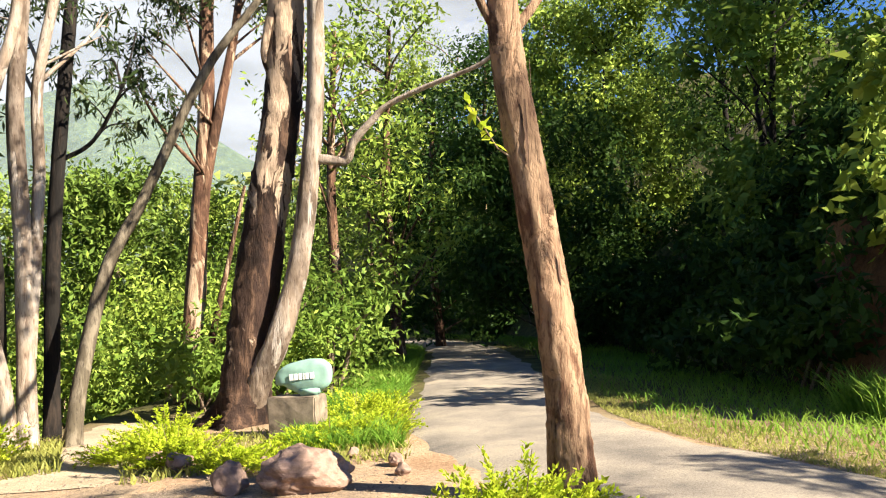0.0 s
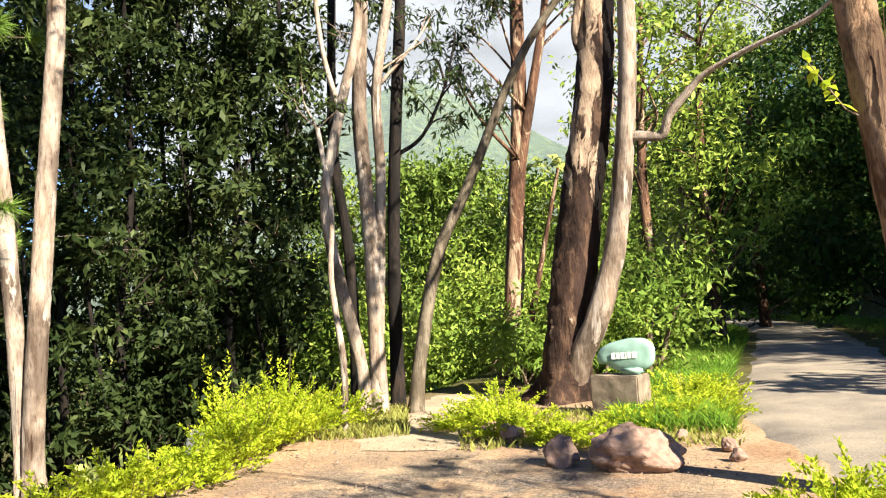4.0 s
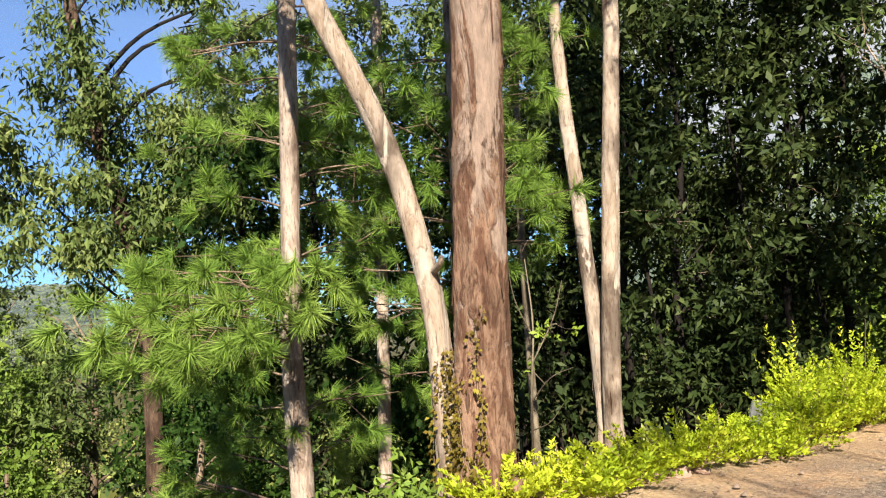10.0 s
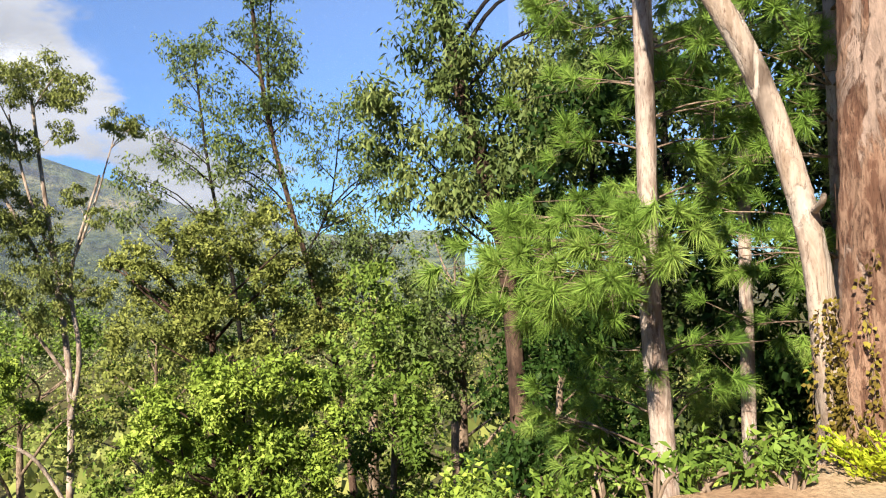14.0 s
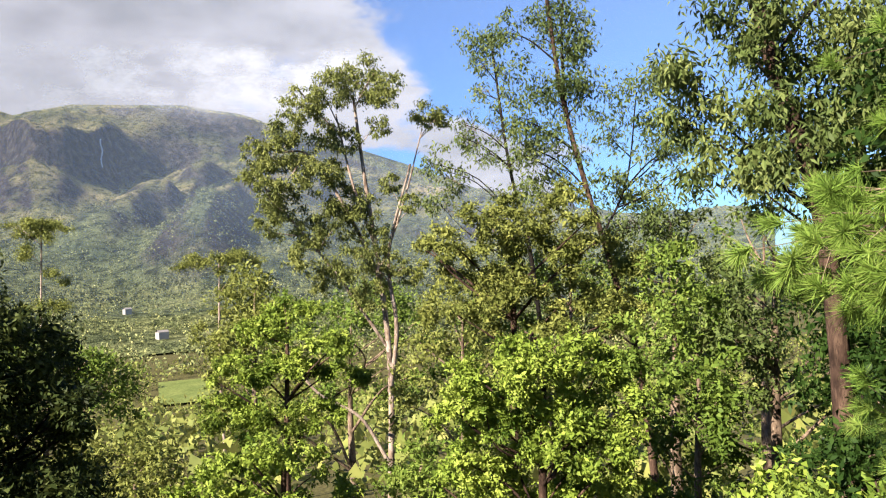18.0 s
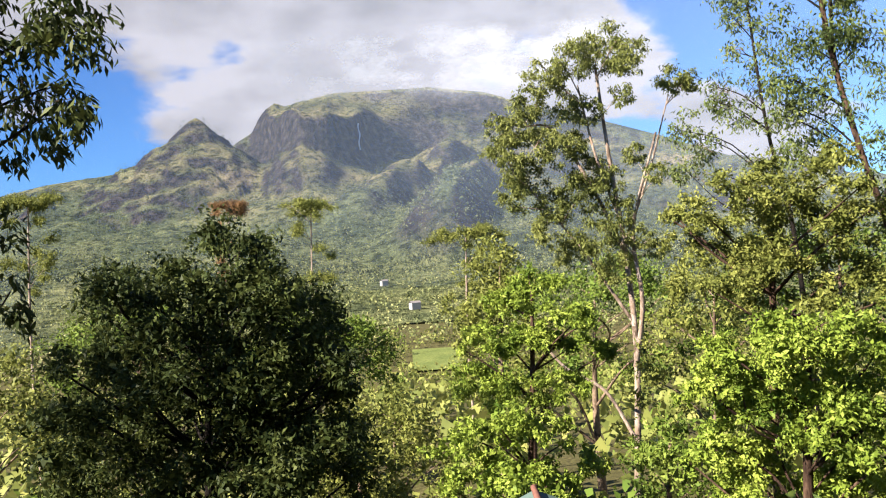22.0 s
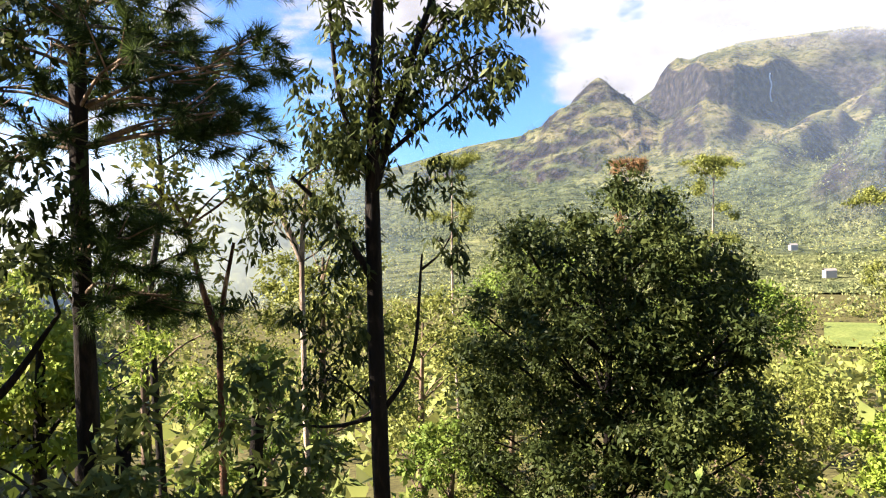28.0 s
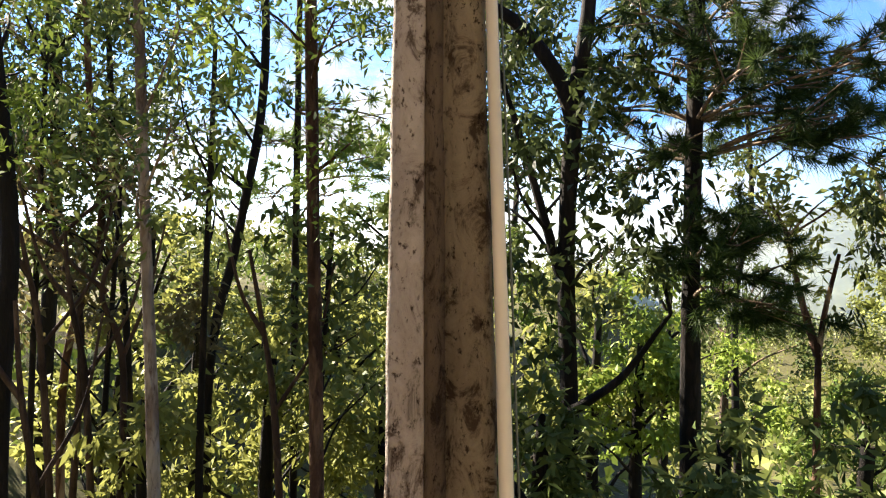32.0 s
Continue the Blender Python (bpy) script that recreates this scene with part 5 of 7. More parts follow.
for k, (az, d, r, h) in enumerate([(18.6, 9.8, 0.42, 0.5), (20.8, 10.3, 0.4, 0.42), (16.4, 9.4, 0.36, 0.34), (14.2, 9.0, 0.36, 0.3), (12.2, 9.2, 0.3, 0.26), (19.2, 11.0, 0.4, 0.62), (8.6, 10.2, 0.42, 0.36), (6.6, 10.4, 0.4, 0.4), (5.0, 10.6, 0.34, 0.42), (6.2, 11.6, 0.42, 0.66), (4.6, 12.0, 0.36, 0.6), (10.2, 10.0, 0.32, 0.3)]):
    duranta(P(az, d, 0), r * 0.92, h * 0.8, 250 + k, "yellow-green duranta shrub in the bed round the sign", "duranta bed")
for k, (az, d, r, h) in enumerate([(-1.6, 5.8, 0.3, 0.4), (-3.9, 5.7, 0.32, 0.58), (-6.4, 6.0, 0.28, 0.4), (-9.0, 5.7, 0.22, 0.26)]):
    duranta(P(az, d, 0), r, h, 270 + k, "young golden duranta at the foot of the leaning tree", "duranta by the road")


# tree over the near road, out of the first view; its crown throws the dappled shade on the asphalt
tree("roadside_shade_tree", "slim leafy tree leaning over the near road", [(7.2, 1.2, 0), (7.1, 1.5, 2.2), (6.6, 2.0, 4.6), (6.0, 2.2, 6.0)], 0.14, 0.06, B_RED, [(Vector((4.7 + 1.9 * math.sin(2.1 * k), 1.9 + 1.6 * math.cos(1.7 * k), 6.0 + 0.35 * (k % 3))), (0.45, 0.45, 0.3)) for k in range(11)] + [(Vector((9.2 + 0.9 * math.sin(2.3 * k), 3.6 + 0.9 * math.cos(1.9 * k), 5.0 + 0.3 * (k % 3))), (0.5, 0.5, 0.3)) for k in range(7)], (0.16, 0.05), M_SHRUB, 40, 99)


# ---- grass ----
def strip_points(rng, n, f):
    pts = np.array([f(rng) for _ in range(n)])
    return np.column_stack([pts, gz(pts[:, 0], pts[:, 1])])


def verge(r):
    y = 5 + 45 * r.uniform() ** 1.6
    return float(road_mid(y)) + 1.75 + 3.6 * r.uniform() ** 0.6, y


def verge_dry(r):
    y = 5 + 14 * r.uniform()
    return float(road_mid(y)) + 1.5 + 1.1 * r.uniform() ** 1.5, y


def left_verge(r):
    y = 9.5 + 26 * r.uniform() ** 1.3
    return float(road_mid(y)) - 1.6 - 1.3 * r.uniform(), y


def hedge_foot(r):
    a, d = r.uniform(25.5, 36), r.uniform(10.0, 12.5)
    p = P(a, d, 0)
    return p.x, p.y


def bed(r):
    a, d = r.uniform(3, 22), r.uniform(8.8, 11.5)
    p = P(a, d, 0)
    return p.x, p.y


grass("verge_grass", "green grass along the foot of the bank", strip_points(R(80), 21000, verge), 0.17, M_GRASS, 80, 0.4, 0.009)
grass("dry_verge_grass", "sunlit yellowed short grass at the road edge", strip_points(R(81), 12000, verge_dry), 0.06, M_DRYGRASS, 81, 0.5, 0.006)
grass("roadside_grass", "bright grass on the near side of the road", strip_points(R(82), 17000, left_verge), 0.26, M_GRASS, 82, 0.4, 0.009)
grass("path_grass", "tufts of grass beside the footpath", strip_points(R(83), 2600, hedge_foot), 0.16, M_DRYGRASS, 83)
grass("bed_grass", "thin dry grass in the planted bed", strip_points(R(84), 2600, bed), 0.12, M_DRYGRASS, 84)
for k, (az, d, h) in enumerate([(-26.5, 11.5, 0.6), (-28, 11.0, 0.55), (-29.5, 10.8, 0.5)]):
    p = P(az, d, 0)
    pts = R(90 + k).normal(0, 0.14, (260, 2)) + np.array([p.x, p.y])
    grass("grass_tussock", "tall arching grass tussock at the foot of the bank", np.column_stack([pts, gz(pts[:, 0], pts[:, 1])]), h, M_GRASS, 90 + k, 0.3, 0.012)

# ---- bank beyond the road ----
for k in range(172):
    r = R(300 + k)
    y = 12.2 + 46 * r.uniform() ** 1.7
    b = 6.5 * r.uniform() ** 1.7 - 0.1
    x = float(road_mid(y)) + 4.9 + b
    s = 0.9 + 0.7 * r.uniform()
    bush("bank_shrub", "leafy shrub on the shaded bank, its shade put into dark green leaves", (x, y, float(gz(x, y)) - 0.1), s * 1.2, s * 1.5, (0.24, 0.09), M_BANK, 12, 300 + k, "bank shrubs", lumps=6, stems=2, droop=0.3)
for k in range(20):
    r = R(400 + k)
    y = 13.0 + 52 * (k / 24) ** 1.2 + r.uniform(0, 2)
    b = 3.5 + 6 * r.uniform()
    x = float(road_mid(y)) + 4.9 + b
    z = float(gz(x, y))
    h = r.uniform(7, 11)
    cl = [(Vector((x + r.normal(0, 1.3), y + r.normal(0, 1.3), z + h * r.uniform(0.3, 1.05))), (s, s, s * 0.8)) for s in r.uniform(0.8, 1.4, 12)]
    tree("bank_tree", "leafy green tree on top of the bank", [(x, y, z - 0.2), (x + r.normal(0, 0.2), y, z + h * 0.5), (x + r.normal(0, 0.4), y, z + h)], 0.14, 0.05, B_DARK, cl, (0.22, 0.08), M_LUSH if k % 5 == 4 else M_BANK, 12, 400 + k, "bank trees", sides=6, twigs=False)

for k, (a0, a1, d, e0, e1, n, mat, look_) in enumerate([(-34, -27.5, 13, 3, 17, 26, M_LIGHT, "bright"), (-31, -16, 20, 5, 25, 64, M_LUSH, "deep green"), (-17, -7, 33, 5, 22, 60, M_LIGHT, "bright"), (-13, -2, 26, 0, 13, 46, M_BANK, "dark green")]):
    r = R(425 + k)
    m = (a0 + a1) / 2
    cl = heap(r, (a0, a1), (d - 1.5, d + 2), (e0, e1), n, (0.028 * d, 0.055 * d))
    tree("bank_top_tree", look_ + " leafy tree rising over the roadside bank", [P(m, d + 1, ground_at(m, d + 1) - 0.2), P(m + 0.5, d + 0.6, 5), P(m - 0.4, d, EYE + d * math.tan(radians(e1 - 5)))], 0.12, 0.05, B_DARK, cl, (0.26, 0.1), mat, 13, 425 + k, "bank trees", sides=6, twigs=False, low=0, limb_every=3)

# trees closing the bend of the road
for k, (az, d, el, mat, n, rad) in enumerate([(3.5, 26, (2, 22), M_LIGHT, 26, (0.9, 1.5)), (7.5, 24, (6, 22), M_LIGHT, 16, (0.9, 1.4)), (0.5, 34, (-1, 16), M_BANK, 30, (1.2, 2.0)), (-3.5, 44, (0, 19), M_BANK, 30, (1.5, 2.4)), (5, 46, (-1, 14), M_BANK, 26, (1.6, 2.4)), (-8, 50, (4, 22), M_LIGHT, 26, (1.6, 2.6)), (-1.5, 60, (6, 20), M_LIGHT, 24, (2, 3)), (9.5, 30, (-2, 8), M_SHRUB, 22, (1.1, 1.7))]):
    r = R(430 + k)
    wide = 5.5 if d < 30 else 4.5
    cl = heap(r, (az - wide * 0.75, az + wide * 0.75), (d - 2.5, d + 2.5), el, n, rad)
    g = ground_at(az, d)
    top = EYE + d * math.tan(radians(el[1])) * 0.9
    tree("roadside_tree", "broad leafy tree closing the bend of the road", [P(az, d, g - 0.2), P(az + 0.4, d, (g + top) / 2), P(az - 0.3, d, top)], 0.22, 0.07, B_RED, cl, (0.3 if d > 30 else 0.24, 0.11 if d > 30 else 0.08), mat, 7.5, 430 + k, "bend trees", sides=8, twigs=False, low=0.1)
for k in range(16):
    r = R(460 + k)
    y = 14 + 20 * r.uniform()
    x = float(road_mid(y)) - 3.2 - 2.2 * r.uniform()
    s = r.uniform(0.9, 1.4)
    bush("roadside_bush", "lush light green bush with drooping narrow leaves beside the road", (x, y, float(gz(x, y))), s, s * 1.6, (0.22, 0.05), M_LUSH, 44, 460 + k, "roadside bushes", lumps=7, stems=3, droop=0.5)

# sunlit shrubs behind the trunks
for k in range(42):
    r = R(500 + k)
    az, d = r.uniform(8, 35), r.uniform(15.5, 34)
    g = ground_at(az, d)
    top = EYE + d * math.tan(radians(r.uniform(4.5, 12.5)))
    h = max(1.5, top - g)
    bush("sunlit_shrub", "sunlit light green leafy shrub behind the trunks", P(az, d, g), min(2.2, 1.0 + h * 0.14), h, (0.17, 0.058) if d < 24 else (0.23, 0.085), M_LIGHT if k % 2 else M_LUSH, 14 if d < 24 else 10, 500 + k, "sunlit shrubs", lumps=10, stems=3, rise=0.12)

for k, (a0, a1, d, e1) in enumerate([(12.5, 20, 30, 10.5), (18.5, 26, 27, 11.5), (24.5, 33, 30, 11), (15, 30, 40, 12)]):
    r = R(545 + k)
    g = ground_at((a0 + a1) / 2, d)
    cl = heap(r, (a0, a1), (d - 2, d + 2), (-6, e1 - 2), 40, (0.8, 1.5))
    m = (a0 + a1) / 2
    tree("sunlit_tree", "sunlit light green tree behind the trunks", [P(m, d, g - 0.3), P(m + 0.3, d, 0.5), P(m, d, EYE + d * math.tan(radians(e1 - 4)))], 0.16, 0.06, B_PALE, cl, (0.24, 0.09), M_LIGHT if k != 1 else M_SHRUB, 14, 545 + k, "sunlit trees", sides=6, twigs=False, low=0, limb_every=5)

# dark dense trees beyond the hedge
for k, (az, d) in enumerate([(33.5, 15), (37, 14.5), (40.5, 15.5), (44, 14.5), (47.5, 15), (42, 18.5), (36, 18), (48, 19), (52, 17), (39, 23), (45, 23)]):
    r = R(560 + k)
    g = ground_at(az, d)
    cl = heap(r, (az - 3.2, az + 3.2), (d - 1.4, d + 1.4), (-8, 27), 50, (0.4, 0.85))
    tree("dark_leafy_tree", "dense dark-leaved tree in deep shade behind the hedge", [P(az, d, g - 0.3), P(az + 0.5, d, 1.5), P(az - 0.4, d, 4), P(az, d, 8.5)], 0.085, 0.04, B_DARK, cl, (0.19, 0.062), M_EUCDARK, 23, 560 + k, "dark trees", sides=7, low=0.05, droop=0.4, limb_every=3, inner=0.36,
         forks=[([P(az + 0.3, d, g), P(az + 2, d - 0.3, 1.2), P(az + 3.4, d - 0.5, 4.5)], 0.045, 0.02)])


# ---- pines ----
def pine(label, trunk, r0, r1, bark, boughs, needles, seed, mat, nlen=0.3, group="pines", thick=0.0056):
    """A pine: boughs are (bearing, distance, elevation, half width, count of tufts)."""
    rng = np.random.default_rng(seed)
    base = Vector(trunk[0])
    t = thing("pine_tree", base, label, "tree", group)
    path = curve_points(trunk, 7)
    v, q = tube(path, r0, r1, 14, 0.07, 0.12, seed)
    attach("trunk", mesh_arrays("trunk", v, q, smooth_faces=True), bark, t)
    for az, d, el, wid, cnt in boughs:
        vs, ts, o = [], [], 0
        c = P(az, d, EYE + d * math.tan(radians(el)))
        a = nearest_level(path, c)
        tips = [c + Vector((rng.normal(0, wid * 0.85), rng.normal(0, wid * 0.85), rng.normal(0, wid * 0.5))) for _ in range(cnt)]
        v, q = tube(curve_points([a, a.lerp(c, 0.5) + Vector((0, 0, 0.06)), c], 4), 0.017, 0.007, 5, 0.1, 0, seed)
        tw = [(v, q)] + [tube([a.lerp(c, rng.uniform(0.55, 1)), p], 0.008, 0.004, 3, 0, 0, 1) for p in tips]
        v, q = join_arrays(tw)
        bough = attach("bough", mesh_arrays("bough", v, q), B_TWIG, t)
        for p in tips:
            ax = (p - a).normalized() * 0.7 + Vector(rng.normal(0, 0.35, 3)) + Vector((0, 0, 0.1))
            n = needles
            dr = unit(rng, n) * 0.85 + np.array(tuple(ax.normalized())) * 0.75
            dr /= np.linalg.norm(dr, axis=1)[:, None]
            ln = (nlen * rng.uniform(0.65, 1.1, n))[:, None]
            st = np.array(tuple(p)) + np.array(tuple(ax.normalized())) * rng.uniform(-0.12, 0.04, n)[:, None]
            sd = np.cross(dr, unit(rng, n))
            sd /= np.linalg.norm(sd, axis=1)[:, None]
            w = thick
            end = st + dr * ln
            end[:, 2] -= 0.16 * ln[:, 0]
            vv = np.stack([st - sd * w, st + sd * w, end], 1)
            vs.append(vv.reshape(-1, 3))
            ts.append(o + np.arange(n)[:, None] * 3)
            o += n * 3
        i = np.concatenate(ts)
        attach("needle_tuft", mesh_arrays("needle_tuft", np.concatenate(vs), None, i + np.array([[0, 1, 2]])), mat, bough, "long drooping green needles", "stuff")
    return t


rp = R(600)
boughs = [(rp.uniform(70, 83), rp.uniform(8.2, 9.6), rp.uniform(-2.6, 3.2), 0.36, 4) for _ in range(24)]
boughs += [(rp.uniform(65, 78), rp.uniform(10.2, 12), rp.uniform(4, 22), 0.42, 4) for _ in range(34)]
boughs += [(rp.uniform(67, 80), rp.uniform(10.4, 12.5), rp.uniform(-14, -3), 0.42, 4) for _ in range(18)]
pine("grey-trunked pine with long drooping bright needles on the slope", [P(71.0, 10, -2.2), P(71.15, 10, -0.6), P(71.5, 10, 1.0), P(71.3, 10, 2.5), P(71.0, 10, 5.4), P(70.8, 10, 9)], 0.155, 0.1, B_GREY, boughs, 190, 600, M_NEEDLE, 0.27)
boughs = [(rp.uniform(53, 57.5), rp.uniform(9, 11), rp.uniform(2, 20), 0.34, 4) for _ in range(24)] + [(rp.uniform(60, 67), rp.uniform(9.5, 12), rp.uniform(-6, 20), 0.36, 4) for _ in range(24)]
pine("young pine behind the thick peeling trunk", [P(59.6, 11, -2), P(59.6, 11, 1), P(59.4, 11, 4), P(59.2, 11, 7.5)], 0.1, 0.06, B_GREY, boughs, 160, 601, M_NEEDLE, 0.25)

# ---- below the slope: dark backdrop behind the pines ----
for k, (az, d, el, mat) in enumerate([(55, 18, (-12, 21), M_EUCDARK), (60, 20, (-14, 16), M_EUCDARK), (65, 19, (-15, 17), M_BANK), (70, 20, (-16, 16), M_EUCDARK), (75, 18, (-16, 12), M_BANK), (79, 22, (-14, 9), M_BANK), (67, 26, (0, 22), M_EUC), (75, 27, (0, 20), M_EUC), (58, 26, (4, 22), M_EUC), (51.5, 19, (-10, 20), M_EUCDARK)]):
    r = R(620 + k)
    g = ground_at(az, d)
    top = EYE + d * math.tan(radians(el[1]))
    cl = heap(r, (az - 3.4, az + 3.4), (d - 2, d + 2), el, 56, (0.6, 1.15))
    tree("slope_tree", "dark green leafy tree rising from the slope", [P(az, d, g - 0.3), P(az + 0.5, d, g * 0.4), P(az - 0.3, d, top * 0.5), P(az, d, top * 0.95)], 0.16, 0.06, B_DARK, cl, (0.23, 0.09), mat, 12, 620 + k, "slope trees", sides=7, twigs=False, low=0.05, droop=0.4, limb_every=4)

# eucalypts on the slope against the sky
tree("red_stemmed_eucalypt", "eucalypt with a dark red peeling stem and hanging foliage", [P(80.5, 18, -5), P(81.0, 18, 0.5), P(81.7, 18, 2.6), P(83.5, 18, 5.0), P(85.1, 18, 7.6), P(86.5, 18, 10.5)], 0.22, 0.12, B_BROWN,
     heap(R(640), (76, 86), (16.5, 20), (4, 23), 48, (0.5, 0.95)) + heap(R(641), (85, 91), (17, 19), (4, 16), 20, (0.4, 0.75)), (0.21, 0.055), M_EUC, 34, 640, droop=0.9, tight=0.2, limb_every=4, limb_mat=B_DARK)
tree("tall_thin_eucalypt", "tall thin eucalypt with hanging dark tufts against the sky", [P(92.5, 28, -9), P(93.4, 28, -2.6), P(95.2, 28, 1.5), P(96.4, 28, 3.8), P(97.8, 28, 7.2), P(98.6, 28, 11.3), P(99, 28, 15)], 0.13, 0.05, B_BROWN,
     heap(R(642), (96, 102), (27, 29), (11, 23), 40, (0.35, 0.7)) + heap(R(643), (90, 101), (27, 29), (1, 12), 56, (0.35, 0.7)), (0.2, 0.06), M_EUC, 46, 642, "slope eucalypts", droop=0.9, tight=0.3, limb_every=3, inner=0,
     limb_mat=B_DARK, forks=[([P(96.0, 28, 3.0), P(97.4, 28, 6.0), P(97.6, 28, 9.0), P(97, 28, 12)], 0.08, 0.03, B_DARK), ([P(95.6, 28, 2.0), P(93.6, 28, 4.0), P(92.6, 28, 7.0)], 0.05, 0.02, B_DARK)])
tree("tall_thin_eucalypt", "thin eucalypt with sparse foliage against the sky", [P(99.5, 30, -8), P(100.5, 30, 1), P(101.8, 30, 5), P(102.6, 30, 9.5)], 0.1, 0.04, B_DARK,
     heap(R(644), (101, 104.8), (29, 31), (8, 16), 22, (0.35, 0.65)) + heap(R(645), (100, 108), (29, 31), (2, 9), 24, (0.35, 0.6)), (0.2, 0.06), M_EUC, 42, 644, "slope eucalypts", droop=0.9, tight=0.3, limb_every=3, inner=0)
tree("tall_crowned_eucalypt", "tall pale-stemmed eucalypt standing above the valley shrubs", [P(111.8, 44, -14), P(111.5, 44, -9.8), P(111.2, 44, -4.4), P(111.6, 44, 1.0), P(112.3, 44, 6.0), P(112.9, 44, 11)], 0.22, 0.08, B_PALE,
     lobes(R(646), 44, [(112.3, 13.0, 1.3), (114.4, 12.3, 1.1), (110.6, 12.2, 1.0), (116.5, 11.1, 1.0), (117.6, 9.7, 1.0), (118.8, 8.0, 1.0), (120.0, 8.2, 0.8), (120.3, 6.4, 0.7), (107.5, 10.5, 0.9), (106.5, 10.1, 0.6), (111.2, 9.7, 0.6), (113.6, 9.0, 0.8), (116.0, 6.3, 1.1), (113.6, 5.0, 1.0), (118.2, 4.8, 1.1), (114.8, 3.0, 1.2),
                           (111.8, 1.8, 0.9), (116.5, 2.5, 1.0), (113.5, 0.0, 1.2), (112.2, -2.2, 1.0), (115.5, -1.0, 0.9), (109.1, 4.2, 0.6), (119.2, 3.2, 0.8), (109.3, -1.0, 0.6), (110.6, 5.8, 0.6), (115.2, 9.4, 0.9), (117.0, 7.6, 0.9), (114.6, 7.0, 0.8), (119.4, 5.4, 0.8), (117.2, 0.6, 0.8), (110.6, -0.2, 0.7), (112.4, 4.0, 0.8)], 24, 0.95, 1.6, (0.24, 0.4), -0.95), (0.22, 0.07), M_EUCOLIVE, 58, 646, droop=0.9, tight=0.34, limb_every=22, inner=0.06,
     forks=[([P(111.3, 43.6, -5.5), P(110.6, 43.6, -2), P(110.9, 43.6, 2), P(109, 43.6, 7)], 0.15, 0.06), ([P(111.6, 42, -9.0), P(113.5, 42, -6.5), P(116.2, 42, -5.2), P(117.9, 42, -3.6), P(118.5, 42, -2.4)], 0.11, 0.04, B_PALE, "bare"), ([P(111.5, 44, 0.5), P(113.4, 44, 4), P(116.0, 44, 7.6), P(118.2, 44, 8.0)], 0.13, 0.04), ([P(111.6, 44, 2), P(113.2, 44, 6), P(114.2, 44, 10)], 0.1, 0.04), ([P(111.4, 44, 1.5), P(109.6, 44, 5), P(108.0, 44, 9.0)], 0.09, 0.03), ([P(111.4, 44, -3), P(114.6, 44, 1.0), P(117.5, 44, 4.0), P(119.4, 44, 6.0)], 0.1, 0.03)])

# rounded bush and bright trees in the middle distance
def mound(name, label, az, d, el, n, rad, leaf, mat, dens, seed, group="", taper=1.0, bark=B_PALE, droop=0.2, flat=0.7):
    """A rounded tree: clumps under a dome from bearing az[0] to az[1] and elevation el[0] to el[1]."""
    r = R(seed)
    cl = []
    mid, half = (az[0] + az[1]) / 2, (az[1] - az[0]) / 2
    n, dens = int(n * 1.15), dens * 1.5
    for k in range(n):
        f = r.uniform(-1, 1)
        e = el[0] + (el[1] - el[0]) * math.sqrt(max(0, 1 - abs(f) ** 2.2)) ** taper * (r.uniform(0.25, 1) ** 0.5 if k % 3 else r.uniform(0, 0.8))
        e = el[0] + (e - el[0]) * (0.94 + 0.13 * noise.noise(Vector((f * 2.3 + seed, seed * 0.37, 0))) + 0.16 * noise.noise(Vector((f * 7 + seed, 3, 0))))
        s = r.uniform(*rad)
        dd = d + r.uniform(-1, 1) * d * math.radians(half) * 0.8
        s *= 0.68
        cl.append((P(mid + f * half * 0.94, dd, EYE + dd * math.tan(radians(e)) - s * 0.6), (s, s, s * flat)))
    g = ground_at(mid, d)
    top = EYE + d * math.tan(radians(el[0] + (el[1] - el[0]) * 0.7))
    return tree(name, label, [P(mid, d, g - 0.3), P(mid + 0.3, d, (g + top) / 2), P(mid - 0.2, d, top)], 0.05 + 0.02 * (top - g), 0.05, bark, cl, leaf, mat, dens, seed, group, sides=7, twigs=False, low=0.0, droop=droop, limb_every=4, inner=0.6 if d > 9 else 0.15)


mound("dark_shrub", "dark dense shrub under the round tree", (131, 151.5), 18.5, (-26, -9), 60, (0.5, 0.9), (0.15, 0.06), M_ROUND, 40, 699, bark=B_DARK)
def lobed_tree(name, label, az, d, tops, leaf, mat, dens, seed, group="", bark=B_BROWN, each=16, flat=0.85, deep=1.0):
    """A dense tree or bush built of rounded lobes round a short trunk."""
    g, top = ground_at(az, d), EYE + d * math.tan(radians(max(e for _, e, _ in tops)))
    return tree(name, label, [P(az, d, g - 0.3), P(az + 0.4, d, (g + top) / 2), P(az - 0.2, d, top)], 0.06 + 0.015 * (top - g), 0.05, bark, lobes(R(seed), d, tops, each, flat, deep), leaf, mat, dens, seed, group, sides=7, twigs=False, low=0.0, droop=0.3, limb_every=9, inner=0.6)


